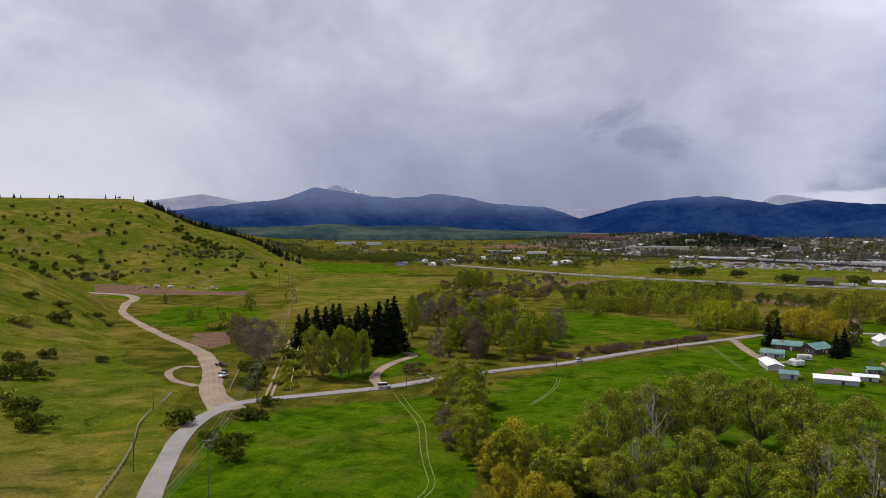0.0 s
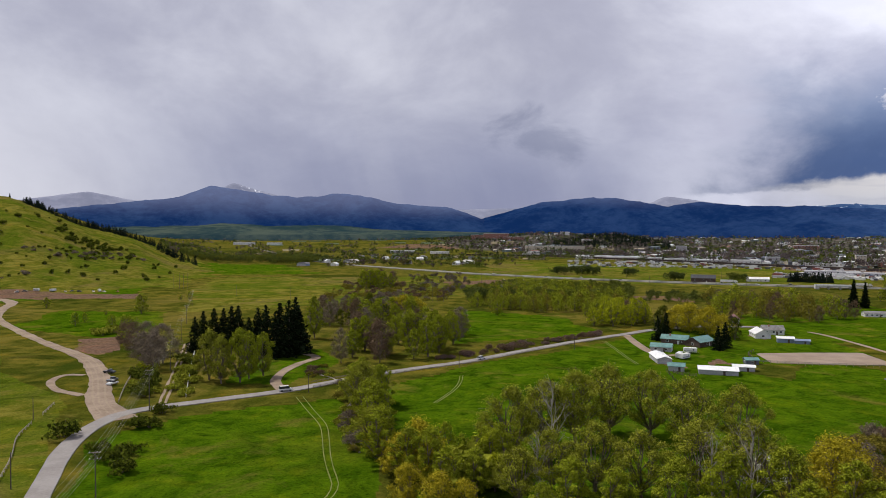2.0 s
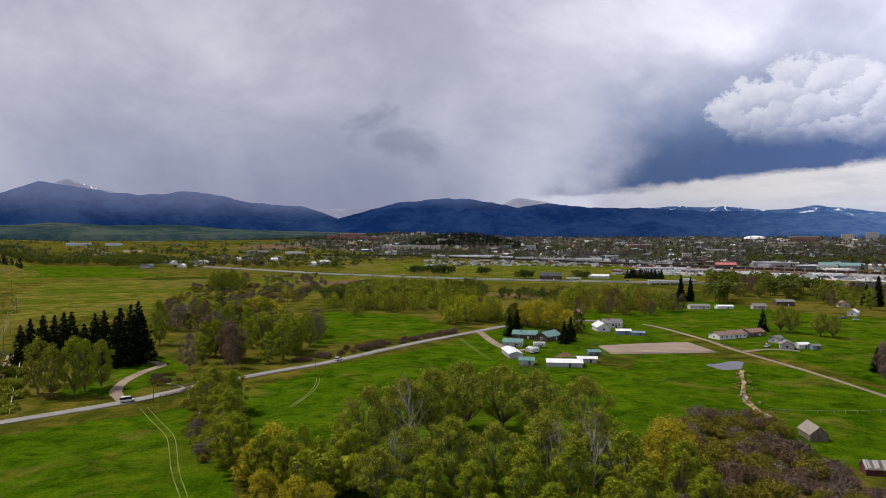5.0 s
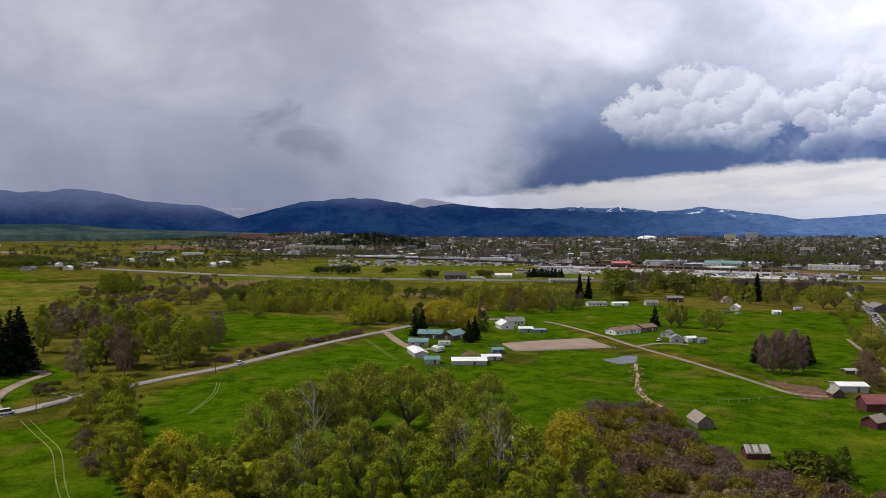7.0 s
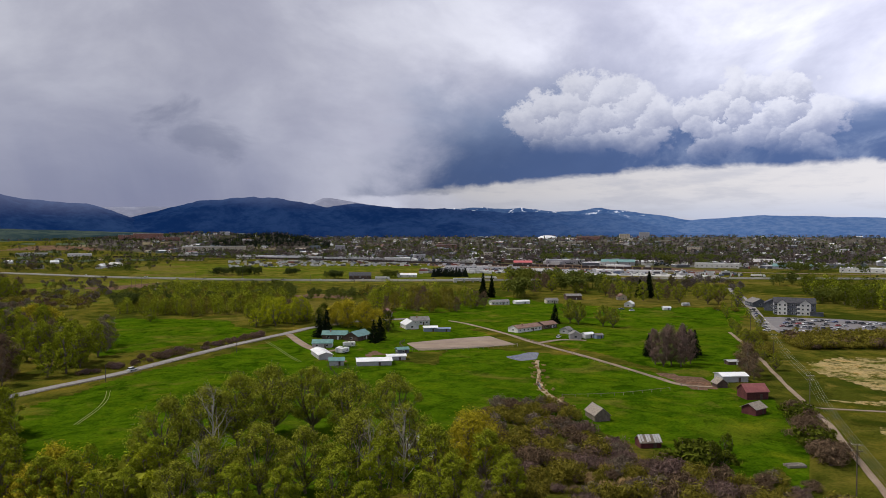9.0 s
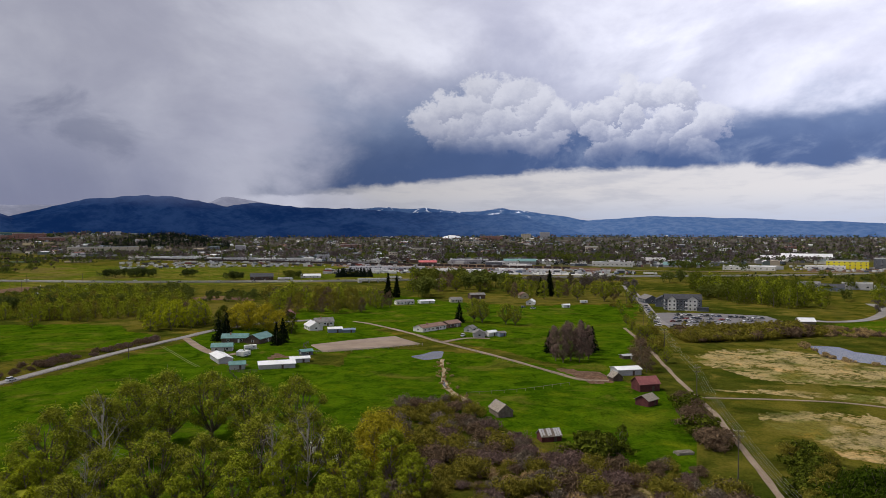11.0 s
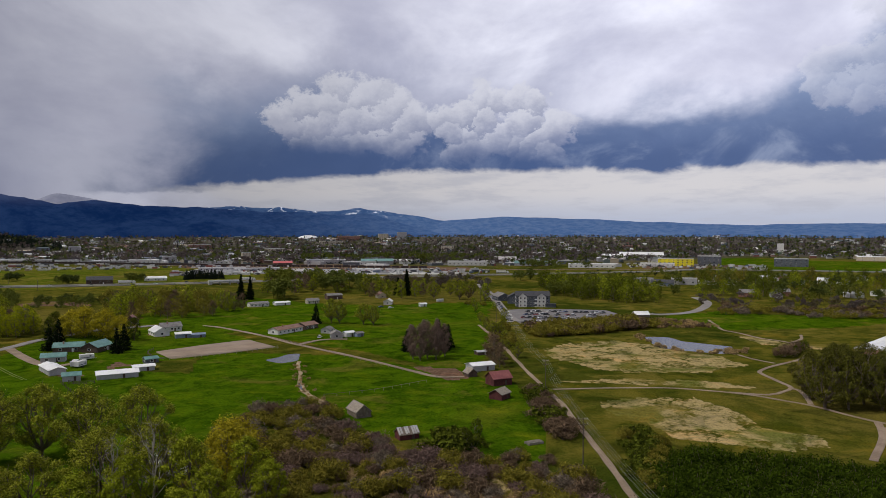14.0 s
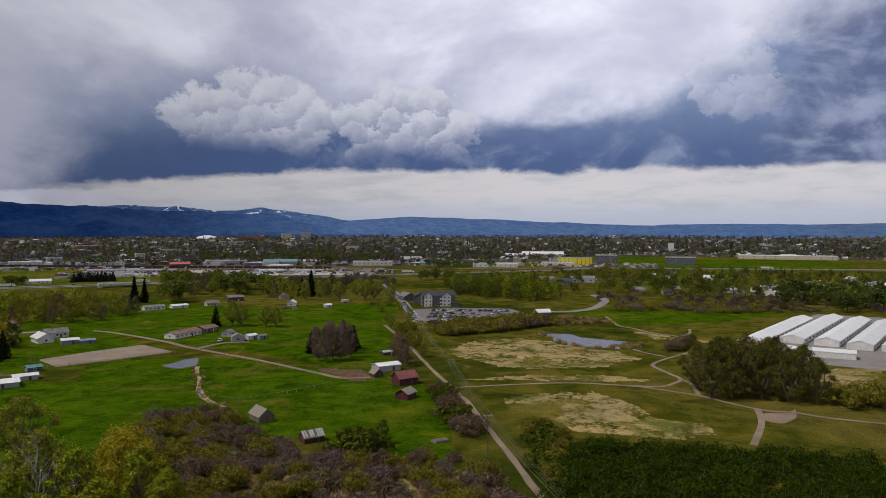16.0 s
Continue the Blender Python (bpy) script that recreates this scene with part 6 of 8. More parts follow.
# weathered barns in the pasture
ob = house("weathered_barn", 47.4, 213, 8.6, 5.6, 2.3, 2.3, 24, OLD_WOOD, SHAKES, "weathered grey wooden barn with a shake roof", "barn", 0, True, over=0.35)
for k in range(9):
    part("board", boxes((-2.8 + k * 0.64, -4.36, 0.1, -2.8 + k * 0.64 + 0.5, -4.3, 2.2)), OLD_WOOD, ob)
ob = house("ruined_barn", 51.3, 188, 6.6, 4.2, 1.9, 1.7, 118, BARN_RED, OLD_WOOD, "leaning red barn with a broken white tin roof", "barn", 0, True, over=0.3)
rngb = random.Random(8)
for k in range(9):
    if k in (2, 5):
        continue
    for s in (-1, 1):
        y0 = -3.5 + k * 0.78
        top, low = 1.9 + 1.7 + 0.24, 1.9 - 0.2 + 0.24
        sag = rngb.uniform(-0.08, 0.08)
        reach = rngb.uniform(0.75, 1.0)
        v = [(0.0, y0, top), (0.0, y0 + 0.66, top), (s * 2.4 * reach, y0 + 0.66 + sag, top + (low - top) * reach), (s * 2.4 * reach, y0 + sag, top + (low - top) * reach)]
        v += [(p[0], p[1], p[2] - 0.05) for p in v]
        part("roof_sheet", (v, [(0, 1, 2, 3), (7, 6, 5, 4), (0, 4, 5, 1), (1, 5, 6, 2), (2, 6, 7, 3), (3, 7, 4, 0)]), TIN, ob)
house("red_barn", 58.8, 256, 9, 7.0, 3.3, 2.4, 118, BARN_RED, RED_ROOF, "old red barn with a faded red metal roof", "barn", 0, True, ribs=7)
house("red_shed", 58.9, 234, 6.6, 5.6, 2.5, 1.6, 90, BARN_RED, SHAKES, "red shed with a weathered shake roof", "shed", 0, True)
house("machine_shed", 57.3, 283, 11.5, 8, 2.8, 0.9, 120, GREY_WALL, WHITE_ROOF, "open machine shed with a pale tin roof", "shed", 0, True, ribs=9)
house("dark_shed", 56.5, 270, 5.0, 4.4, 2.0, 1.8, 30, BROWN_WALL, SHAKES, "small dark shed with a shake roof", "shed", 0)
house("pole_shelter", 57.4, 318, 6.5, 4.2, 1.9, 0.5, 118, BROWN_WALL, TIN, "low animal shelter with a tin roof", "shed", 0)
ob = thing("lumber_stack", 61.7, 184, 120, "low stack of pale weathered boards", "lumber")
for k in range(8):
    part("board", boxes((-1.5 + k * 0.36, -2.6 + 0.2 * (k % 3), 0.15 + 0.12 * (k % 2), -1.5 + k * 0.36 + 0.3, 2.4 + 0.25 * (k % 2), 0.85 + 0.12 * (k % 2))), SHAKES, ob)

# ---------------------------------------------------------------- apartment house and its yard
APT = 0.82
apt = thing("apartment_house", 61.5, 533, 146, "three-storey slate and white apartment house with dark roof", "building", sink=0.3)
part("wall", gable_shell(36, 17, 10.0, 3.6), SLATE_WALL, apt)
part("roof", gable_roof(36, 17, 10.0, 3.6, 0.7, 0.25), DARK_ROOF, apt)
for y, wide in ((-11, 8.5), (9, 9.5)):
    bay = part("bay", [[(p[0] * 1.0 + 6.2, p[1] + y, p[2]) for p in [(q[1], q[0], q[2]) for q in gable_shell(6.5, wide, 9.6, 2.8)[0]]], [f[::-1] for f in gable_shell(6.5, wide, 9.6, 2.8)[1]]], WHITE_WALL, apt, "white clad bay")
    part("bay_roof", [[(q[1] + 6.2, q[0] + y, q[2]) for q in gable_roof(6.5, wide, 9.6, 2.8)[0]], [f[::-1] for f in gable_roof(6.5, wide, 9.6, 2.8)[1]]], DARK_ROOF, bay)
    for st in range(3):
        for d in (-2.2, 2.2):
            add_window(apt, 9.5, y + d, st * 3.2 + 1.1, 0, 1.7, 1.5)
for st in range(3):
    for k in range(5):
        add_window(apt, 8.5, (-16.5, -5.2, -2.0, 1.2, 15.6)[k], st * 3.2 + 1.1, 0, 1.7, 1.5)
    for k in range(4):
        for s in (-1, 1):
            add_window(apt, -6 + k * 4, s * 18, st * 3.2 + 1.1, 90 * s, 1.7, 1.5)
    part("balcony", boxes((8.5, -1.0 + 2.6, st * 3.2 + 0.1, 10.0, 4.6, st * 3.2 + 0.3), (9.9, 1.6, st * 3.2 + 0.3, 10.0, 4.6, st * 3.2 + 1.3)), TRIM, apt)
part("porch", boxes((8.5, 13, 0, 13, 24, 3.2)), SLATE_WALL, apt)
part("porch_roof", boxes((8.2, 12.6, 3.2, 13.4, 24.4, 3.5)), DARK_ROOF, apt)
apt.scale = (APT, APT, APT * 1.2)
house("community_hall", 59.0, 580, 20, 13, 4.2, 3.2, 40, SLATE_WALL, GREY_ROOF, "low grey hall with a hipped grey roof", "building", 4)
house("community_hall", 60.0, 556, 14, 11, 6.2, 3.0, 60, SLATE_WALL, DARK_ROOF, "grey clad wing with a dark roof", "building", 3, storeys=2)
house("picnic_shelter", 70.0, 478, 11, 8, 2.6, 2.2, 140, OLD_WOOD, WHITE_ROOF, "picnic shelter with a white roof", "shelter", 0, False)
road("access_road", ((57.0, 760), (58.0, 650), (58.7, 560), (59.4, 480), (60.2, 440)), 7.5, ASPHALT, "asphalt street beside the apartments", lift=0.24)
for a0, a1, r0, r1 in ((58.95, 59.9, 520, 455), (60.9, 63.6, 498, 500)):
    road("kerb_walk", ((a0, r0), ((a0 + a1) / 2, (r0 + r1) / 2), (a1, r1)), 1.8, CONCRETE, "pale concrete walk beside the car park", lift=0.3)


# ---------------------------------------------------------------- vehicles
def car_profile(L, W, hb, hc, c0, c1, slope=0.5):
    """Lower body, and a glazed cabin between c0 and c1 of the length."""
    body = []
    a, b = L / 2, W / 2
    xs = [(-a, 0.45), (-a + 0.1, hb - 0.12), (-a + 0.5, hb), (a - 0.7, hb - 0.03), (a - 0.1, hb - 0.25), (a, 0.45)]
    v = [(y, x, z) for y in (-b, b) for x, z in xs]
    n = len(xs)
    f = [tuple(range(n)), tuple(range(2 * n - 1, n - 1, -1))] + [(i, n + i, n + (i + 1) % n, (i + 1) % n) for i in range(n)]
    y0, y1 = -a + L * c0, -a + L * c1
    w1 = b * 0.8
    cv = [(-b * 0.95, y0, hb - 0.01), (b * 0.95, y0, hb - 0.01), (b * 0.95, y1, hb - 0.01), (-b * 0.95, y1, hb - 0.01), (-w1, y0 + slope * 0.6, hc), (w1, y0 + slope * 0.6, hc), (w1, y1 - slope, hc), (-w1, y1 - slope, hc)]
    cf = [(0, 1, 5, 4), (1, 2, 6, 5), (2, 3, 7, 6), (3, 0, 4, 7), (4, 5, 6, 7)]
    rv = [(p[0] * 1.01, p[1], p[2] - 0.02) for p in cv[4:]] + [(p[0] * 1.01, p[1], p[2] + 0.06) for p in cv[4:]]
    rf = [(4, 5, 6, 7), (0, 1, 5, 4), (1, 2, 6, 5), (2, 3, 7, 6), (3, 0, 4, 7)]
    return (v, f), (cv, cf), (rv, rf)


def wheel_shape(r, w):
    v, f = [], []
    for x in (-w / 2, w / 2):
        v += [(x, math.cos(k * math.pi / 6) * r, math.sin(k * math.pi / 6) * r) for k in range(12)]
    f = [tuple(range(11, -1, -1)), tuple(range(12, 24))] + [(k, (k + 1) % 12, 12 + (k + 1) % 12, 12 + k) for k in range(12)]
    return v, f


def make_car(kind, paint, label):
    ob = new({"sedan": "car", "suv": "car", "pickup": "pickup_truck", "van": "van"}[kind])
    tagged(ob, label, "car")
    L, W, hb, hc, c0, c1 = {"sedan": (4.6, 1.8, 0.95, 1.42, 0.18, 0.72), "suv": (4.7, 1.9, 1.05, 1.72, 0.03, 0.70), "pickup": (5.7, 2.0, 1.15, 1.85, 0.42, 0.74), "van": (5.4, 2.0, 1.2, 2.15, 0.01, 0.80)}[kind]
    body, cab, top = car_profile(L, W, hb, hc, c0, c1, 0.45)
    part("body", body, paint, ob)
    part("cabin_glass", cab, GLASS, ob)
    part("cabin_roof", top, paint, ob)
    for sx_ in (-1, 1):
        for y in (-L * 0.3, L * 0.3):
            w = part("wheel", wheel_shape(0.36, 0.24), RUBBER, ob)
            w.location = (sx_ * (W / 2 - 0.1), y, 0.36)
    return ob


CAR_KINDS = [make_car(k, PAINTS[p], lb) for k, p, lb in (("suv", 0, "white parked sport utility car"), ("sedan", 1, "silver sedan parked outdoors"), ("suv", 2, "black parked sport utility car"), ("pickup", 3, "dark grey parked pickup truck"),
                                                      ("sedan", 4, "red sedan parked outdoors"), ("pickup", 0, "white parked pickup truck"), ("sedan", 5, "blue sedan parked outdoors"), ("van", 0, "white delivery van on the road"), ("pickup", 2, "black parked pickup truck"))]
CARS_USED = set()


def park(i, az, r, heading, lift=0.24, group=""):
    x, y = at(az, r)
    m = Matrix.Translation((x, y, tz(x, y) + lift)) @ Matrix.Rotation(radians(-heading), 4, "Z")
    src = CAR_KINDS[i]
    if i in CARS_USED:
        ob = copy_thing(src, m)
    else:
        ob = src
        src.matrix_basis = m
        CARS_USED.add(i)
    if group:
        ob["group"] = group
    return ob


park(8, -17.6, 303, 110, 0.28)
park(3, -17.4, 286, 20, 0.28)
park(5, -17.42, 279.5, 20, 0.28)
park(7, -4.8, 249, 74, 0.22)
park(0, 11.0, 305, 58, 0.22)
park(5, 24.6, 330, 30)
park(0, 44.3, 372, 60)
park(6, 49.2, 520, 110)
park(0, 50.0, 512, 110)
lot = random.Random(12)
for row, (r, a0, a1, gap) in enumerate(((492, 61.2, 67.2, 0.42), (474, 61.0, 66.8, 0.42), (456, 60.8, 66.4, 0.45), (432, 60.9, 65.0, 0.46), (416, 61.2, 63.0, 0.48))):
    a = a0
    while a < a1:
        if lot.random() < 0.72:
            park(lot.choice((0, 1, 2, 3, 4, 5, 6, 2, 3, 2, 8)), a, r + lot.uniform(-1, 1), 112 + lot.uniform(-5, 5) + 180 * lot.randint(0, 1), 0.25, "cars in the car park")
        a += gap
for k in range(9):
    park(lot.choice((0, 1, 2, 3, 6)), 58.75 + 0.12 * k, 545 - k * 14, -28 + lot.uniform(-3, 3), 0.26, "cars along the kerb")


def make_trailer(label):
    ob = new("camper_trailer")
    tagged(ob, label, "trailer")
    bd = part("body", boxes((-1.2, -3.4, 0.6, 1.2, 3.4, 3.0)), WHITE_WALL, ob, bevel=0.15)
    part("stripe", boxes((-1.22, -3.2, 1.2, 1.22, 3.2, 1.5)), SLATE_WALL, bd)
    part("roof_hatch", boxes((-0.4, -0.5, 3.0, 0.4, 0.5, 3.2)), TRIM, ob)
    part("tow_bar", boxes((-0.08, 3.4, 0.55, 0.08, 4.6, 0.7)), STEEL, ob)
    for s in (-1, 1):
        for y in (-0.5, 0.5):
            w = part("wheel", wheel_shape(0.36, 0.24), RUBBER, ob)
            w.location = (s * 1.05, y, 0.36)
        add_window(ob, s * 1.2, 1.6, 1.6, 0 if s > 0 else 180, 1.1, 0.8)
    return ob


trailer = make_trailer("white camper trailer parked outdoors")
spots = [(62.9, 424, 40), (63.4, 420, 130), (63.9, 424, 40), (64.7, 418, 70), (62.2, 422, 60), (27.3, 341, 110), (26.5, 326, 40), (26.9, 324, 60), (59.3, 470, 150), (59.5, 455, 150), (54.0, 560, 120)]
for k, (a, r, t) in enumerate(spots):
    x, y = at(a, r)
    m = Matrix.Translation((x, y, tz(x, y) + (0.2 if a > 55 else 0))) @ Matrix.Rotation(radians(-t), 4, "Z")
    if k == 0:
        trailer.matrix_basis = m
    else:
        copy_thing(trailer, m)


def lorry(az, r, heading, lift=1.0, box=WHITE_WALL, cab_mat=0):
    ob = thing("lorry", az, r, heading, "articulated lorry with a white box trailer", "lorry", "traffic on the highway")
    ob.location.z += lift + 0.15
    part("box", boxes((-1.3, -8.0, 1.2, 1.3, 7.5, 4.1)), box, ob, bevel=0.06)
    part("cab", boxes((-1.2, 8.4, 0.8, 1.2, 11.2, 3.6), (-1.15, 11.2, 0.8, 1.15, 12.4, 2.2)), PAINTS[cab_mat], ob, bevel=0.1)
    part("windscreen", boxes((-1.0, 11.2, 2.3, 1.0, 11.26, 3.3)), GLASS, ob)
    part("chassis", boxes((-0.5, -8.0, 0.8, 0.5, 11.5, 1.2)), RUBBER, ob)
    for y in (-7, -5.8, 7.6, 8.8, 11.4):
        for s in (-1, 1):
            w = part("wheel", wheel_shape(0.5, 0.4), RUBBER, ob)
            w.location = (s * 1.05, y, 0.5)
    return ob


lorry(29.9, 826, 122)
lorry(38.6, 832, 128)
lorry(59.0, 955, 150)
lorry(86.6, 1172, 170)
for a, r, i in ((22.1, 832, 2), (25.0, 822, 0), (27.6, 813, 3), (32.0, 804, 0), (19.0, 866, 1), (34.2, 822, 2), (48, 858, 0), (57, 912, 3), (63.5, 970, 2), (12, 930, 5), (8, 1000, 0), (16.2, 873, 3)):
    park(i, a, r, a + 95, 0.95, "traffic on the highway")


# ---------------------------------------------------------------- poles, wires, fences
def pole(az, r, h, arms, face, label="dark wooden utility pole with crossarms", lift=0.0, group="power line poles"):
    """A power pole; returns the points from which wires hang."""
    ob = thing("utility_pole", az, r, face, label, "utility pole", group)
    v, f = [], []
    tube(v, f, (0, 0, -0.5), (0, 0, h), 0.17, 0.11, 8)
    f.append(tuple(range(8, 16)))
    part("pole", (v, f), POLE_WOOD, ob)
    hang = []
    for k in range(arms):
        z = h - 0.35 - 1.5 * k
        arm = part("crossarm", boxes((-1.3, -0.08, z, 1.3, 0.08, z + 0.14)), POLE_WOOD if k else SHAKES, ob)
        for x in (-1.2, 0.45, 1.2) if group == "power line poles" else ():
            part("insulator", boxes((x - 0.05, -0.05, z + 0.14, x + 0.05, 0.05, z + 0.34)), TRIM, arm)
        hang += [ob.matrix_basis @ Vector((x, 0, z + 0.36)) for x in (-1.2, 0.45, 1.2)]
    if arms == 0:
        hang = [ob.matrix_basis @ Vector((0, 0, h - 0.2))]
    return hang


def wires(rows, sag=1.2, radius=0.016, label="sagging power line wire"):
    for a, b in zip(rows[:-1], rows[1:]):
        for p, q in zip(a, b):
            v, f = [], []
            last = p
            for k in range(1, 13):
                t = k / 12
                c = p.lerp(q, t) - Vector((0, 0, sag * 4 * t * (1 - t)))
                tube(v, f, last, c, radius, radius, 3)
                last = c
            ob = mesh_thing("power_wire", v, f, WIRE)
            tagged(ob, label, "wire", "power line wires")


line_a = [pole(a, r, h * 1.1, 2, -8) for a, r, h in ((-26.5, 105, 13), (-18.6, 152, 13.5), (-14.9, 234, 14), (-13.4, 300, 13), (-12.6, 385, 12.5), (-12.2, 450, 12.5), (-11.8, 560, 12.5))]
wires(line_a)
line_b = [pole(a, r, h * 1.1, 2, 56) for a, r, h in ((76, 98, 13), (65.6, 166, 13), (62.6, 240, 13), (60.2, 330, 13), (58.6, 430, 13), (57.3, 560, 13))]
wires(line_b, 1.5, 0.018)
for a, r, h in ((-22.5, 238, 8), (-23.9, 176, 9.5), (-3.0, 246, 7.5), (9.2, 287, 7.5), (18.5, 336, 8), (-8.5, 640, 11), (-4.4, 600, 11)):
    pole(a, r, h, 0, 0, "plain dark wooden pole in the grass", group="single poles")
for a, r in ((-13.1, 735), (-12.7, 735), (-12.4, 735), (-12.1, 738), (11.0, 640), (11.3, 642), (11.7, 640), (7.0, 560), (7.4, 560), (7.9, 562)):
    pole(a, r, 22 if a > 0 else 18, 1, 90, "tall transmission pole with a crossarm", group="transmission poles")
for k in range(34):
    a = 12 + k * 1.75
    pole(a, (885, 775)[k % 2] if a < 50 else 885 + (a - 50) * 8, 12, 1, a + 90, "distant utility pole along the highway", group="highway poles")


def fence(points, gap, h, rails, mat, label, post_w=0.14, rail_mat=None):
    """Posts and rails along a line of the plan."""
    c = spline(area(*points), gap)
    keep = [c[0]]
    for p in c[1:]:
        if np.linalg.norm(p - keep[-1]) >= gap * 0.85:
            keep.append(p)
    x, y = keep[0]
    ob = new("fence")
    ob.location = (x, y, tz(x, y))
    tagged(ob, label, "fence")
    for i, p in enumerate(keep):
        z = tz(*p)
        base = Vector((p[0] - x, p[1] - y, z - ob.location.z))
        part("post", boxes((base.x - post_w / 2, base.y - post_w / 2, base.z - 0.3, base.x + post_w / 2, base.y + post_w / 2, base.z + h)), mat, ob)
        if i and rails:
            q = keep[i - 1]
            b2 = Vector((q[0] - x, q[1] - y, tz(*q) - ob.location.z))
            for k in range(rails):
                zz = h * (0.9 - 0.34 * k)
                v, f = [], []
                tube(v, f, b2 + Vector((0, 0, zz)), base + Vector((0, 0, zz)), 0.085, 0.085, 4)
                part("rail", (v, f), rail_mat or mat, ob)
    return ob


fence(((-27.2, 150), (-26.1, 163), (-24.9, 178), (-23.9, 198), (-23.5, 218), (-22.6, 233)), 3.2, 1.2, 2, SHAKES, "weathered pale rail fence along the slope", 0.2)
fence(((-21.9, 243), (-21.2, 256)), 3.2, 1.2, 2, SHAKES, "short weathered rail fence", 0.2)
fence(((-12.3, 250), (-12.0, 290), (-11.6, 350)), 4, 1.5, 2, TRIM, "white rail fence beside the track", 0.16)
fence(((25.6, 292), (26.4, 270), (27.9, 246), (30.8, 222), (33, 205)), 3.4, 1.5, 0, POLE_WOOD, "line of dark fence posts across the pasture", 0.24)
fence(((32.0, 326), (36.6, 331), (41.0, 343)), 3.0, 1.6, 2, SHAKES, "rail fence round the riding arena", 0.16)
fence(((31.8, 330), (31.4, 345), (31.8, 354)), 3.0, 1.8, 2, POLE_WOOD, "dark rail fence at the arena gate", 0.18)
fence(((26.1, 290), (26.8, 286), (27.8, 286)), 2.4, 1.5, 3, POLE_WOOD, "dark corral fence beside the sheds", 0.2)
fence(((40.5, 376), (44.6, 330), (49.2, 292), (52.9, 269), (55.0, 262)), 4.5, 1.3, 1, OLD_WOOD, "weathered fence along the farm lane", 0.18)
fence(((44.6, 238), (48.7, 244), (52.9, 258)), 4.5, 1.2, 1, OLD_WOOD, "sagging old pasture fence", 0.16)
fence(((4, 274), (10, 294), (14.3, 322), (18.5, 352), (21.8, 380)), 4.5, 1.2, 1, OLD_WOOD, "roadside wire and post fence", 0.16)
fence(((-8, 590), (-2, 580), (3, 600)), 6, 1.4, 1, POLE_WOOD, "dark fence across the dry meadow", 0.2)
fence(((-17.0, 250), (-16.6, 272), (-16.0, 300)), 3.5, 1.2, 2, SHAKES, "pale rail fence beside the pull-off", 0.16)
# bridge rails over the creek
fence(((-2.8, 261), (0.8, 273)), 3.0, 1.0, 2, OLD_WOOD, "wooden rail of the creek bridge", 0.2)
fence(((-2.6, 253), (1.0, 264)), 3.0, 1.0, 2, OLD_WOOD, "wooden rail of the creek bridge", 0.2)

# ---------------------------------------------------------------- glasshouses of the nursery
for k, (a, r, L) in enumerate(((87.6, 430, 120), (89.9, 448, 116), (91.8, 444, 112), (93.6, 438, 110), (95.4, 434, 100))):
    ob = house("greenhouse", a, r, L * SIZE, 11.0 * SIZE, 3.4, 2.0, 100, WHITE_WALL, WHITE_ROOF, "long white greenhouse with a pale ridged roof", "greenhouse", 0, False, over=0.2, group="nursery greenhouses", ribs=14)
    part("end_wall", boxes((-6.2, -L * SIZE / 2 - 0.12, 0, 6.2, -L * SIZE / 2 - 0.02, 3.0)), BRICK if k == 0 else WHITE_WALL, ob)
    for j in range(int(L / 9)):
        add_window(ob, 5.5 * SIZE, (-L / 2 + 5 + j * 9) * SIZE, 1.2, 0, 5.2, 1.6)
house("greenhouse", 90.3, 356, 27 * SIZE, 8 * SIZE, 3.4, 1.2, 2, WHITE_WALL, WHITE_ROOF, "white front hall of the nursery", "greenhouse", 0, False, over=0.2, ribs=8)
house("white_shed", 95.0, 350, 9, 6, 4, 1.2, 20, WHITE_WALL, WHITE_ROOF, "white utility shed at the nursery", "shed", 0)

# ---------------------------------------------------------------- yard at the foot of the hill
for a, r, i in ((-23.4, 742, 0), (-22.9, 745, 3), (-20.4, 735, 1), (-20.0, 738, 6), (-19.5, 733, 2), (-18.6, 728, 0), (-17.9, 724, 5), (-17.0, 720, 4)):
    park(i, a, r, lot.uniform(0, 360), 0.1)
for a, r in ((-22.2, 748), (-21.2, 742), (-18.2, 730)):
    x, y = at(a, r)
    copy_thing(trailer, Matrix.Translation((x, y, tz(x, y))) @ Matrix.Rotation(lot.uniform(0, 3), 4, "Z"))


# ---------------------------------------------------------------- the town and the far plain
def make_far_leaf():
    mt, n = material("distant_foliage")
    tone = n.add("ShaderNodeAttribute", {"attribute_name": "tone"}).outputs["Fac"]
    isl = n.add("ShaderNodeNewGeometry").outputs["Random Per Island"]
    r = n.add("ShaderNodeValToRGB", None, Fac=tone)
    el = r.color_ramp.elements
    # conifer and bare-tree tones have bluish and mauve distance haze painted in
    el[0].position, el[0].color = 0.0, (0.018, 0.027, 0.022, 1)
    el[1].position, el[1].color = 1.0, (0.18, 0.15, 0.15, 1)
    for p, c in ((0.25, (0.026, 0.038, 0.020)), (0.3, (0.055, 0.076, 0.022)), (0.5, (0.12, 0.145, 0.030)), (0.66, (0.17, 0.185, 0.025)), (0.74, (0.14, 0.12, 0.042)), (0.84, (0.115, 0.088, 0.088))):
        e = el.new(p)
        e.color = (*c, 1)
    c = n.mix(n.m("MULTIPLY", isl, 0.25), r.outputs[0], (0.035, 0.038, 0.02))
    d = n.add("ShaderNodeBsdfDiffuse", None, Color=c)
    t = n.add("ShaderNodeBsdfTranslucent", None, Color=c)
    n.add("ShaderNodeOutputMaterial", None, Surface=n.add("ShaderNodeMixShader", None, i0=0.25, i1=d, i2=t))
    return mt


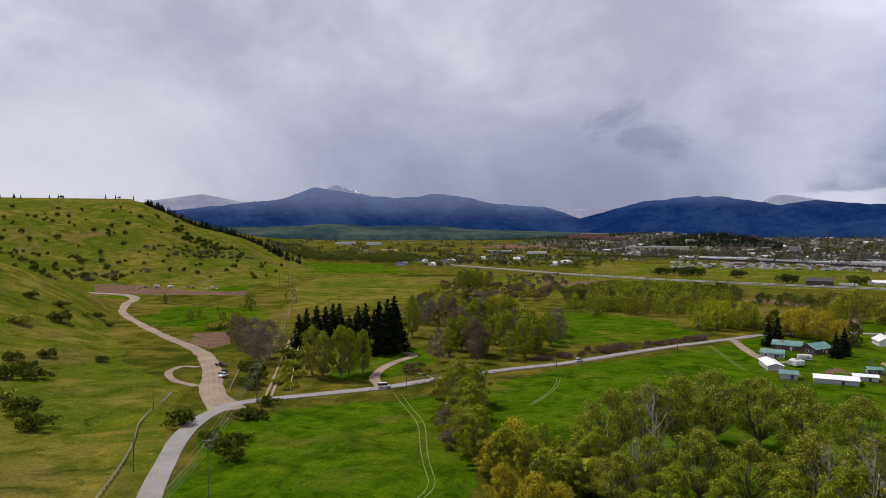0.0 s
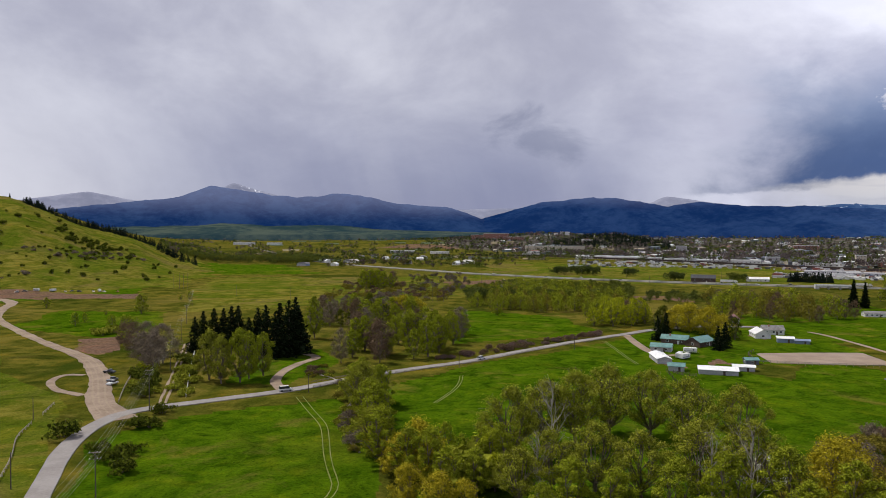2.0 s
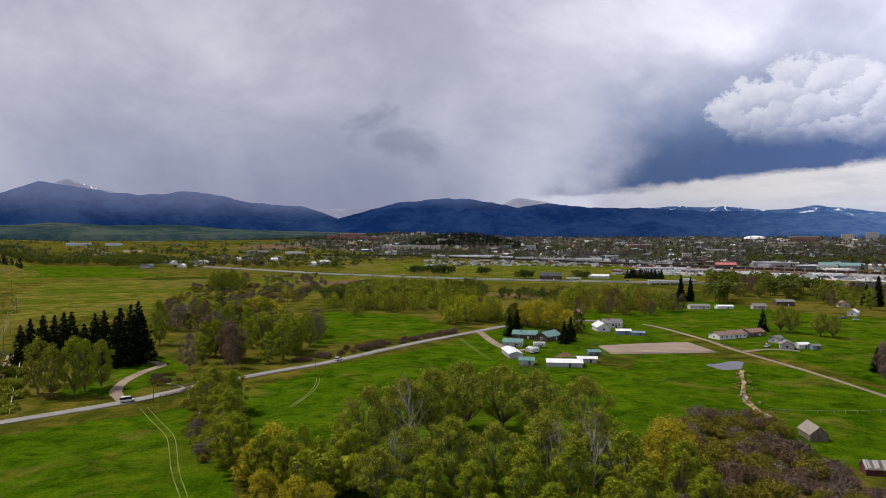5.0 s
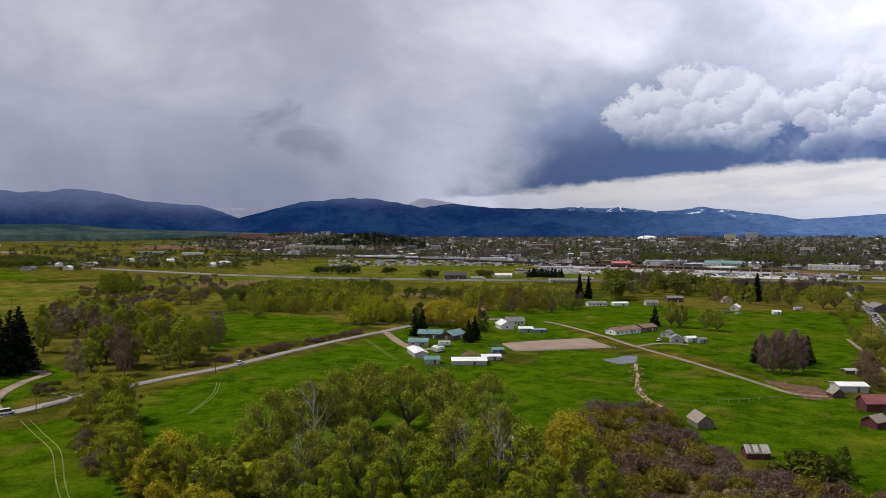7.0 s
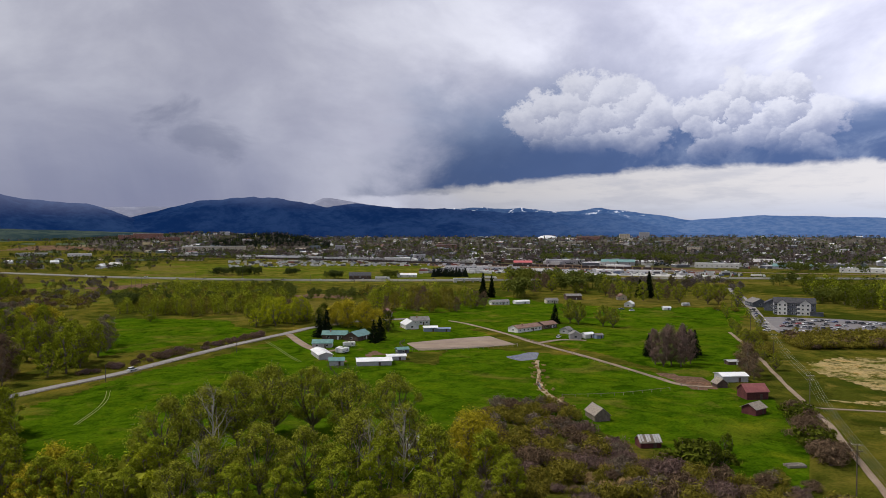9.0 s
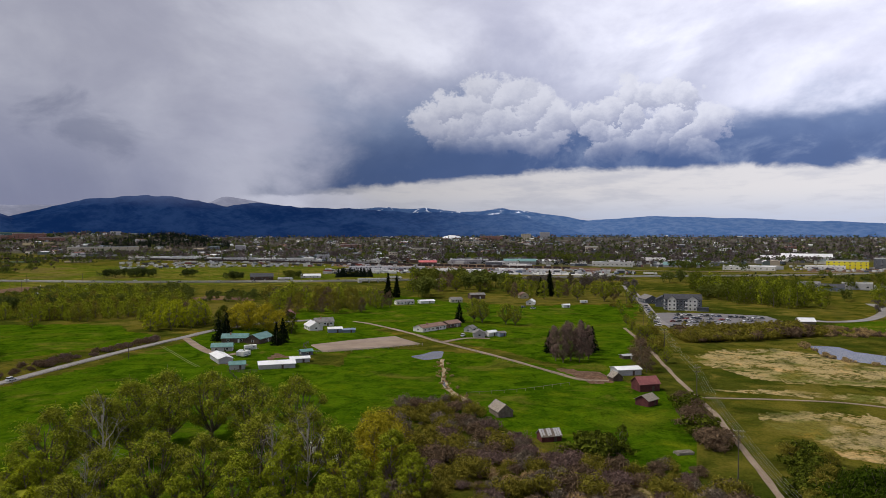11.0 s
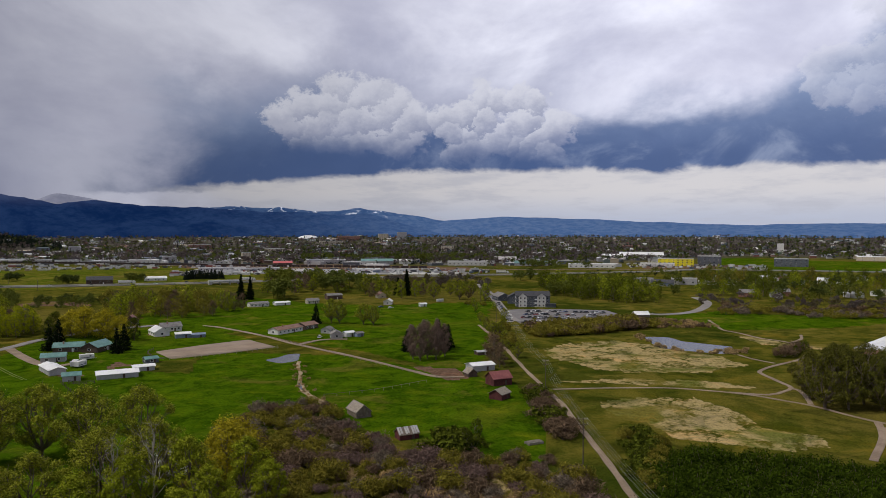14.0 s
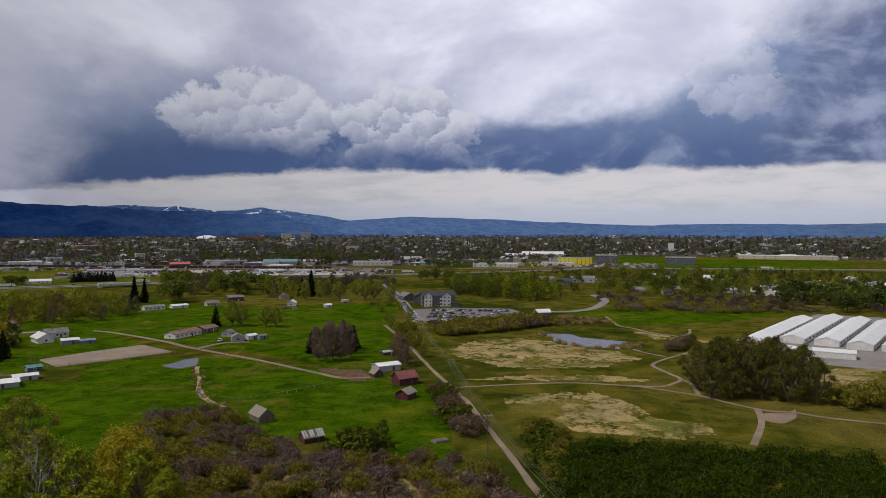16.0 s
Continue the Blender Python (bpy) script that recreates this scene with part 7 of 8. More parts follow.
FAR_LEAF = make_far_leaf()


def far_crown(seed, n, shape):
    """A loose crown of unit height for the distance."""
    rng = random.Random(seed)
    cents = []
    lobes = [(Vector((rng.gauss(0, 0.2), rng.gauss(0, 0.2), rng.uniform(0.3, 0.82))), rng.uniform(0.14, 0.24)) for _ in range(7)]
    for _ in range(n):
        if shape == "cone":
            z = rng.random() ** 1.3
            rad = 0.2 * (1 - z) + 0.01
            a = rng.uniform(0, 6.28)
            cents.append((Vector((math.cos(a) * rad, math.sin(a) * rad, 0.04 + z * 0.94)), 0.6 + 0.5 * (1 - z)))
        else:
            c, b = rng.choice(lobes)
            v = Vector((rng.gauss(0, 1), rng.gauss(0, 1), rng.gauss(0, 1))).normalized() * b * rng.uniform(0.5, 1.1)
            cents.append((c + v, 1.0))
    v, f = leaf_quads(cents, (0.11 if shape != "cone" else 0.09) * (1 if n < 100 else 0.6), rng, 0.6)
    wv, wf = [], []
    tube(wv, wf, (0, 0, -0.05), (0, 0, 0.45), 0.02, 0.012, 4)
    b = len(v)
    v = v + wv
    f = f + [tuple(i + b for i in q) for q in wf]
    return np.array([tuple(p) for p in v]), np.array(f, np.int32).reshape(-1), np.full(len(f), 4, np.int32)


CROWNS = {(s, n): [far_crown(s_ * 7 + k, n, s) for k in range(4)] for s_, s in enumerate(("round", "cone")) for n in (45, 240)}


def far_wood(name, label, spots):
    """Distant trees as one mass; spots: (x, y, height, tone, shape, leaves)."""
    rng = random.Random(3)
    pieces = []
    ground_z = terrain([q[0] for q in spots], [q[1] for q in spots])
    for (x, y, h, tone, shape, n), z in zip(spots, ground_z):
        v, lo, sz = rng.choice(CROWNS[shape, n])
        t = rng.uniform(0, 6.28)
        w = rng.uniform(0.9, 1.35)
        rot = np.array(((math.cos(t) * w, math.sin(t) * w, 0), (-math.sin(t) * w, math.cos(t) * w, 0), (0, 0, 1))) * h * SIZE
        pieces.append((v @ rot + (x, y, float(z)), lo, sz, 0, tone))
    return tagged(big_mesh(name, pieces, [FAR_LEAF]), label, "woodland", kind="stuff")


def strew(rng, count, az0, az1, r0, r1, keep=lambda a, r: True, power=1.0):
    out = []
    tries = 0
    while len(out) < count and tries < count * 20:
        tries += 1
        a = rng.uniform(az0, az1)
        r = r0 * (r1 / r0) ** (rng.random() ** power)
        if keep(a, r):
            out.append((a, r))
    return out


def tone_of(rng, conifer=0.25, bare=0.35):
    q = rng.random()
    if q < conifer:
        return rng.uniform(0.0, 0.22), "cone"
    if q < conifer + bare:
        return rng.uniform(0.80, 1.0), "round"
    return rng.uniform(0.3, 0.56), "round"


def town_zone(a, r):
    """Where the town stands: behind the railway, thinning to the left."""
    edge = np.interp(a, (8, 16, 27, 35, 45, 58, 70, 78, 97), (2300, 1750, 1440, 1290, 1230, 1180, 1360, 1750, 1600))
    return r > edge


rng_t = random.Random(77)
spots = []
for a, r in strew(rng_t, 9200, 8, 97, 1180, 4080, town_zone, 0.85):
    tone, shape = tone_of(rng_t, 0.16, 0.5)
    x, y = at(a, r)
    spots.append((x, y, rng_t.uniform(9, 16) * (1.2 if shape == "cone" else 1), tone, shape, 45))
far_wood("town_trees", "bare, budding and evergreen trees among town roofs", spots)

spots = []
for a, r in strew(rng_t, 3600, -14, 24, 1350, 4080, lambda a, r: value_noise(a * 1.4, math.log(r) * 14, 5) > 0.5 or (a < -3 and r < 1900 and r > 1400), 0.9):
    tone, shape = tone_of(rng_t, 0.12, 0.25)
    x, y = at(a, r)
    spots.append((x, y, rng_t.uniform(5, 11), tone, shape, 45))
far_wood("valley_trees", "hedgerows and tree belts across the far valley", spots)

spots = []
for a, r in strew(rng_t, 900, 16.8, 25.8, 2150, 2500, lambda a, r: True):
    x, y = at(a, r)
    spots.append((x, y, rng_t.uniform(12, 18), rng_t.uniform(0, 0.14), "cone", 45))
for a, r in strew(rng_t, 420, 6, 20.5, 2600, 3150, lambda a, r: True):
    x, y = at(a, r)
    spots.append((x, y, rng_t.uniform(8, 12), rng_t.uniform(0.2, 0.5), "round", 45))
far_wood("conifer_hill", "dark conifer plantation on a low rise", spots)

spots = []
shoulder = area((-22.5, 1330), (-18.2, 1350), (-12.6, 1180), (-11.4, 1150), (-12, 1240), (-18, 1470), (-23, 1450))
for a, r in strew(rng_t, 190, -23, -11.4, 1150, 1470, lambda a, r: bool(inside(*(np.array(q) for q in at(a, r)), shoulder))):
    x, y = at(a, r)
    spots.append((x, y, rng_t.uniform(7, 15), rng_t.uniform(0.0, 0.16), "cone", 240))
far_wood("conifer_wood", "dark conifers along the hill shoulder", spots)

spots = []
# windbreaks and clumps between the highway and the railway
for a0, a1, r0, r1, n, h0, h1, t0, t1, shp in ((34.0, 36.8, 880, 900, 46, 9, 12, 0.0, 0.15, "cone"), (16.8, 20.5, 940, 990, 40, 9, 12, 0.3, 0.42, "round"), (22.4, 23.2, 930, 950, 9, 9, 11, 0.3, 0.4, "round"),
                                               (25.4, 26.6, 850, 865, 12, 8, 12, 0.35, 0.5, "round"), (30.0, 31.4, 860, 880, 9, 7, 11, 0.45, 0.65, "round"), (-12.5, -1.5, 1330, 1560, 220, 9, 15, 0.42, 0.68, "round"),
                                               (-1.5, 14, 1120, 1500, 150, 5, 10, 0.3, 0.9, "round"), (-6, -2.2, 1270, 1330, 30, 10, 14, 0.45, 0.62, "round"), (1, 5, 1180, 1260, 24, 8, 12, 0.7, 0.9, "round"),
                                               (40.5, 46, 720, 800, 26, 13, 19, 0.5, 0.68, "round"), (49.5, 58, 690, 820, 46, 7, 12, 0.66, 1.0, "round"), (60, 62.5, 800, 860, 7, 10, 15, 0.4, 0.6, "round"),
                                               (66, 78, 930, 1010, 50, 3, 5, 0.2, 0.4, "round"), (80, 97, 1000, 1080, 40, 6, 11, 0.1, 0.4, "cone"), (63, 70, 620, 720, 40, 9, 14, 0.42, 0.64, "round"),
                                               (74, 97, 560, 640, 90, 4, 8, 0.7, 0.95, "round"), (70.5, 97, 640, 960, 170, 8, 14, 0.36, 0.7, "round"), (10, 23, 560, 720, 160, 7, 11, 0.5, 0.68, "round"), (5, 10, 620, 880, 60, 4, 8, 0.6, 1.0, "round"),
                                               (24, 33, 560, 640, 50, 5, 9, 0.3, 0.6, "round"), (43, 58, 1330, 1480, 150, 12, 17, 0.4, 0.6, "round"), (60, 66, 1100, 1180, 26, 10, 15, 0.4, 0.55, "round"), (40, 42.5, 590, 640, 6, 16, 20, 0.45, 0.6, "round"), (43.5, 49, 650, 720, 10, 15, 19, 0.45, 0.6, "round"), (10.0, 13.6, 560, 600, 40, 8, 11, 0.34, 0.46, "round"), (86, 97, 560, 700, 50, 11, 17, 0.3, 0.5, "round")):
    for a, r in strew(rng_t, n, a0, a1, r0, r1):
        x, y = at(a, r)
        spots.append((x, y, rng_t.uniform(h0, h1), rng_t.uniform(t0, t1), shp, 240))
far_wood("windbreaks", "clumps and windbreaks of trees along the highway", spots)

# --- railway with a standing train of dark cars
RAIL = ((8, 1720), (16.2, 1647), (21.5, 1500), (27.2, 1382), (33.4, 1262), (40.9, 1167), (50, 1100), (58, 1066), (66, 1090), (76, 1150))
road("railway", RAIL, 7, EARTH, "gravel railway bed", lift=0.5, gap=20)
line = spline(area(*RAIL), 15.5)
wagon = None
for k in range(4, len(line) - 34):
    p, q = line[k], line[k + 1]
    d = math.degrees(math.atan2(q[0] - p[0], q[1] - p[1]))
    m = Matrix.Translation(((p[0] + q[0]) / 2, (p[1] + q[1]) / 2, tz(*p) + 0.6)) @ Matrix.Rotation(radians(-d), 4, "Z")
    if wagon is None:
        wagon = tagged(new("railway_wagon"), "dark rusty freight wagon on the railway", "wagon", "standing freight train")
        part("body", boxes((-1.5, -6.9, 1.1, 1.5, 6.9, 4.3)), RUST, wagon, bevel=0.1)
        part("underframe", boxes((-1.1, -7.3, 0.7, 1.1, 7.3, 1.1)), RUBBER, wagon)
        for y in (-5, 5):
            part("bogie", boxes((-1.2, y - 1.2, 0.0, 1.2, y + 1.2, 0.7)), RUBBER, wagon)
        wagon.matrix_basis = m
    else:
        copy_thing(wagon, m)

# --- sheds, shops and works round the railway
for a, r, L, W, h, face, wall, roof, lab in (
        (16.9, 2010, 150, 26, 17, 106, BEIGE_WALL, TRIM, "long pale four-storey building with dark window bands"),
        (20.0, 1560, 70, 30, 6, 112, WHITE_WALL, WHITE_ROOF, "white-roofed warehouse by the railway"), (22.2, 1530, 60, 24, 6, 112, WHITE_WALL, WHITE_ROOF, "white-roofed warehouse by the railway"),
        (24.2, 1500, 46, 22, 5, 115, GREY_WALL, WHITE_ROOF, "pale works shed by the railway"), (26.2, 1470, 40, 20, 5, 118, WHITE_WALL, WHITE_ROOF, "pale works shed by the railway"),
        (29.0, 1420, 60, 26, 5, 120, GREY_WALL, WHITE_ROOF, "white-roofed depot"), (31.2, 1370, 44, 24, 7, 120, WHITE_WALL, WHITE_ROOF, "white-roofed depot"),
        (33.0, 1400, 22, 18, 12, 120, GREY_WALL, GREY_ROOF, "tall grey silo building"), (36.0, 1330, 70, 24, 5, 122, WHITE_WALL, WHITE_ROOF, "white-roofed shop"),
        (38.6, 1330, 14, 10, 19, 122, BEIGE_WALL, CONCRETE, "beige grain elevator tower"), (44.8, 1270, 62, 34, 8, 132, GREY_WALL, TIN, "large pale hall"),
        (47.6, 1230, 46, 18, 6, 134, WHITE_WALL, WHITE_ROOF, "white stacked depot"), (56.2, 1210, 60, 26, 7, 144, WHITE_WALL, TIN, "white loading depot"),
        (60.8, 1330, 52, 30, 6, 148, GREY_WALL, GREY_ROOF, "grey works hall"), (66.2, 1150, 66, 30, 6, 156, WHITE_WALL, WHITE_ROOF, "white-roofed supply store"),
        (43.0, 1000, 26, 16, 4.5, 130, GREY_WALL, TIN, "pale yard shed"), (45.2, 985, 20, 14, 4, 130, WHITE_WALL, WHITE_ROOF, "white yard shed"), (48.2, 1010, 30, 16, 4, 134, WHITE_WALL, WHITE_ROOF, "white yard shed"),
        (51.0, 1000, 40, 14, 4, 138, WHITE_WALL, TIN, "white trailers yard shed"), (39.5, 1060, 60, 14, 4, 126, GREY_WALL, TIN, "long pale storage row"), (36.8, 1090, 60, 14, 4, 124, GREY_WALL, TIN, "long pale storage row"),
        (72.6, 1260, 52, 30, 12, 164, YELLOW_WALL, DARK_ROOF, "unfinished building wrapped in bright yellow"), (75.0, 1290, 34, 34, 16, 164, SLATE_WALL, DARK_ROOF, "dark slate office block"),
        (71.2, 1230, 50, 16, 5, 160, WHITE_WALL, WHITE_ROOF, "white shop row"), (80.6, 1300, 46, 26, 13, 170, SLATE_WALL, DARK_ROOF, "dark boxy building in a green field"),
        (88.0, 1650, 170, 40, 8, 178, BEIGE_WALL, WHITE_ROOF, "long pale warehouse"), (80.0, 2050, 60, 30, 9, 170, WHITE_WALL, TIN, "pale plant hall"), (79.9, 2020, 14, 12, 26, 170, WHITE_WALL, TIN, "white plant tower"),
        (73.2, 800, 24, 14, 6.5, 163, GREY_WALL, GREY_ROOF, "grey workshop"), (75.6, 810, 36, 12, 3.6, 165, WHITE_WALL, WHITE_ROOF, "low white workshop"), (64.0, 780, 22, 10, 3.6, 154, BROWN_WALL, WHITE_ROOF, "low building with a white roof"),
        (12.2, 2780, 90, 50, 20, 100, BRICK, CONCRETE, "large brick hospital block"), (10.8, 2800, 60, 40, 16, 100, BRICK, CONCRETE, "large brick hospital wing"), (13.6, 2700, 70, 30, 12, 104, BRICK, CONCRETE, "low brick hospital wing"),
        (17.7, 2880, 34, 20, 12, 105, WHITE_WALL, WHITE_ROOF, "white block on a rise"), (4.6, 1900, 60, 24, 7, 95, GREY_WALL, TIN, "grey works by the valley road"), (7.6, 1850, 46, 20, 6, 98, WHITE_WALL, WHITE_ROOF, "pale works by the valley road"),
        (-7.9, 2700, 70, 26, 9, 85, WHITE_WALL, WHITE_ROOF, "white-roofed store in the valley"), (-5.6, 2650, 50, 22, 8, 85, WHITE_WALL, TIN, "white-roofed store in the valley"),
        (45.2, 2750, 80, 30, 12, 130, BEIGE_WALL, CONCRETE, "pale town block"), (40.8, 1950, 46, 24, 12, 126, BEIGE_WALL, CONCRETE, "beige town block"), (49.4, 3200, 40, 30, 26, 136, BEIGE_WALL, CONCRETE, "tall pale campus block"),
        (46.6, 3150, 90, 30, 18, 134, BRICK, CONCRETE, "brick campus block"), (50.9, 3300, 40, 28, 30, 138, GREY_WALL, CONCRETE, "tall grey campus tower"), (54.6, 2100, 34, 24, 14, 142, BEIGE_WALL, CONCRETE, "beige town block"),
        (26.6, 1950, 24, 20, 20, 118, GREY_WALL, CONCRETE, "pale grey tower block"), (35.2, 2300, 60, 30, 14, 122, BRICK, CONCRETE, "brick town block")):
    L, W, h = L * SIZE * 1.1, W * SIZE * 1.1, h * SIZE
    rows = max(1, int(h / 4)) if wall in (BRICK, BEIGE_WALL, YELLOW_WALL, SLATE_WALL) else 1
    cols = min(9, max(3, int(L / 8)))
    block("building", a, r, L, W, h, face, wall, roof, lab if len(lab.split()) > 3 else lab + " in the town", "building", rows, cols, (min(2.6, L / cols * 0.4), min(1.8, h / rows * 0.4)), 0.7, units=2)
for a, r, L, W, h, rh, ridge, wall, roof, lab in (
        (41.4, 1190, 30, 20, 6, 3, 128, BROWN_WALL, PINK_ROOF, "shop with a bright red metal roof"), (48.9, 1245, 56, 26, 6, 4, 136, GREY_WALL, GREEN_ROOF, "hall with a dull green roof"),
        (61.4, 1210, 56, 24, 4, 4, 152, GREY_WALL, GREEN_ROOF, "shed with a teal green roof"), (70.0, 1560, 90, 36, 9, 6, 158, WHITE_WALL, WHITE_ROOF, "large white arena hall"), (67.9, 1540, 50, 30, 7, 4, 158, WHITE_WALL, WHITE_ROOF, "white arena wing"),
        (28.2, 850, 26, 14, 4.5, 3.5, 118, BROWN_WALL, DARK_ROOF, "dark barn by the highway"), (32.0, 880, 24, 10, 3, 2, 120, WHITE_WALL, WHITE_ROOF, "white shed by the highway"), (42.8, 965, 24, 14, 4, 3, 132, GREY_WALL, TIN, "tin-roofed yard barn"),
        (59.3, 1330, 40, 26, 6, 5, 148, BROWN_WALL, TIN, "old works hall with a tin roof"), (35.0, 1360, 46, 18, 6, 5, 124, SLATE_WALL, DARK_ROOF, "dark hall by the railway"), (66.9, 790, 26, 12, 3.6, 2.6, 150, SLATE_WALL, DARK_ROOF, "dark-roofed house"),
        (71.6, 770, 22, 14, 3.6, 3, 160, BLUE_WALL, DARK_ROOF, "dark blue house"), (70.2, 800, 20, 12, 3.6, 3, 160, GREY_WALL, GREY_ROOF, "grey house behind the trees"), (56.2, 850, 12, 10, 5, 3, 40, WHITE_WALL, GREY_ROOF, "pale house below the highway")):
    L, W, h, rh = L * SIZE, W * SIZE, h * SIZE, rh * SIZE
    house("hall" if L > 24 else "house", a, r, L, W, h, rh, ridge, wall, roof, lab if len(lab.split()) > 3 else lab + " near the highway", "building", 3, True, storeys=1)
for a, r, L in ((87.6, 760, 90), (89.2, 800, 90), (90.9, 770, 80), (92.6, 800, 90), (94.6, 770, 80)):
    house("greenhouse", a, r, L * SIZE, 18, 4.5, 2.6, 112, WHITE_WALL, TIN, "far pale green glasshouse range", "greenhouse", 0, False, ribs=0)

# --- a close row of pale works and stores along the railway
rng_w = random.Random(55)
a = 15.0
while a < 69:
    r = float(np.interp(a, (15, 21.5, 27.2, 33.4, 40.9, 50, 58, 69), (1720, 1545, 1425, 1305, 1215, 1150, 1112, 1160))) + rng_w.uniform(0, 170)
    L = rng_w.uniform(14, 42)
    block("building", a, r, L * SIZE, rng_w.uniform(14, 26), rng_w.uniform(4.5, 8), a + 90 + rng_w.uniform(-35, 35), rng_w.choice((WHITE_WALL, GREY_WALL, BROWN_WALL, BEIGE_WALL, SLATE_WALL)),
          rng_w.choice((WHITE_ROOF, GREY_ROOF, TIN, WHITE_ROOF, DARK_ROOF)), "pale flat-roofed works building by the railway", "building", 0, 0, group="works along the railway")
    a += rng_w.uniform(0.9, 2.6)

# --- rows of dwellings, patterns and copies
homes = []
for k, (wall, roof, L, W) in enumerate(((WHITE_WALL, GREY_ROOF, 13, 9), (BEIGE_WALL, BROWN_ROOF, 12, 9), (GREY_WALL, DARK_ROOF, 14, 10), (BLUE_WALL, GREY_ROOF, 12, 9), (WHITE_WALL, WHITE_ROOF, 16, 11), (BRICK, GREY_ROOF, 14, 10), (WHITE_WALL, TIN, 22, 14))):
    homes.append(house("town_house", 40, 1500 + 30 * k, L, W, 4.5, 3, 20 * k, wall, roof, ("white", "beige", "grey", "blue", "white-roofed", "brick", "tin-roofed")[k] + " town dwelling among trees", "house", 0, False, group="town dwellings"))
rng_h = random.Random(19)
for a, r in strew(rng_h, 225, 12, 96, 1260, 3300, town_zone, 1.1):
    x, y = at(a, r)
    copy_thing(rng_h.choice(homes), Matrix.Translation((x, y, tz(x, y) - 0.2)) @ Matrix.Rotation(rng_h.choice((0, 1.57)) + rng_h.uniform(-0.1, 0.1) + 0.4, 4, "Z"))
for a, r in strew(rng_h, 26, 75, 96, 660, 960, lambda a, r: True):
    x, y = at(a, r)
    copy_thing(homes[rng_h.choice((0, 0, 4, 6, 5, 2))], Matrix.Translation((x, y, tz(x, y) - 0.2)) @ Matrix.Rotation(rng_h.uniform(0, 3), 4, "Z"))
for a, r in strew(rng_h, 26, -4, 12, 1180, 1600, lambda a, r: True):
    x, y = at(a, r)
    copy_thing(homes[rng_h.choice((0, 2, 3, 4, 6))], Matrix.Translation((x, y, tz(x, y) - 0.2)) @ Matrix.Rotation(rng_h.uniform(0, 3), 4, "Z"))
# arched sports dome
v, f = [], []
for i in range(9):
    e = i / 8 * math.pi / 2
    for k in range(24):
        t = k / 24 * 2 * math.pi
        v.append((math.cos(t) * 54 * math.cos(e), math.sin(t) * 54 * math.cos(e), 4 + 16 * math.sin(e)))
for i in range(8):
    for k in range(24):
        f.append((i * 24 + k, i * 24 + (k + 1) % 24, (i + 1) * 24 + (k + 1) % 24, (i + 1) * 24 + k))
dome = thing("sports_dome", 43.4, 3300, 0, "white domed sports arena in the town", "building", sink=0.5)
part("roof", (v, f), WHITE_ROOF, dome)
part("wall", ([(math.cos(k / 12 * math.pi) * 53, math.sin(k / 12 * math.pi) * 53, z) for z in (0, 4.5) for k in range(24)], [(k, (k + 1) % 24, 24 + (k + 1) % 24, 24 + k) for k in range(24)]), BRICK, dome)

# --- substation
sub = thing("substation", 14.8, 740, 104, "steel substation frames on pale gravel", "substation")
part("gravel_pad", boxes((-14, -36, -0.3, 14, 36, 0.35)), CONCRETE, sub)
for y in range(-30, 31, 12):
    part("gantry", boxes((-6.2, y - 0.15, 0.3, -5.9, y + 0.15, 8), (5.9, y - 0.15, 0.3, 6.2, y + 0.15, 8), (-6.2, y - 0.2, 7.7, 6.2, y + 0.2, 8.1)), STEEL, sub)
for y in range(-28, 29, 7):
    part("transformer", boxes((-3, y - 1.2, 0.35, -0.5, y + 1.2, 3.2)), STEEL, sub, bevel=0.1)
    part("bushing", boxes((1.5, y - 0.15, 0.35, 1.8, y + 0.15, 4.5)), TRIM, sub)

# --- overpass of the highway
ov = thing("overpass", 37.0, 790, 120, "concrete highway overpass above a side road", "bridge")
part("deck", boxes((-6.5, -20, 3.4, 6.5, 20, 4.4)), CONCRETE, ov)
for s in (-1, 1):
    part("parapet", boxes((s * 6.3 - 0.15, -20, 4.4, s * 6.3 + 0.15, 20, 5.3)), TRIM, ov)
    part("abutment", boxes((-6.5, s * 18 - 2, -0.5, 6.5, s * 18 + 2, 3.4)), CONCRETE, ov)
for y in (-6, 6):
    part("pier", boxes((-5, y - 0.5, -0.5, 5, y + 0.5, 3.4)), CONCRETE, ov)

# --- parked trailers, pallets and machines in the railway yards, too many to count
rng_y = random.Random(31)
v, f = [], []
for a, r in strew(rng_y, 420, 33, 58, 950, 1060, lambda a, r: True) + strew(rng_y, 420, 18, 60, 1160, 1420, lambda a, r: not town_zone(a, r + 60) or rng_y.random() < 0.25) + strew(rng_y, 120, 69, 79, 1150, 1300):
    x, y = at(a, r)
    L, W, h = rng_y.choice(((9, 2.6, 3.2), (5, 2, 1.6), (5, 2, 1.6), (14, 3, 3.6), (7, 2.4, 3)))
    t = rng_y.choice((0.6, 2.17)) + rng_y.uniform(-0.2, 0.2)
    z = tz(x, y)
    bv, bf = boxes((-W / 2, -L / 2, 0.4, W / 2, L / 2, h))
    b = len(v)
    v += [(x + px * math.cos(t) - py * math.sin(t), y + px * math.sin(t) + py * math.cos(t), z + pz) for px, py, pz in bv]
    f += [tuple(i + b for i in q) for q in bf]


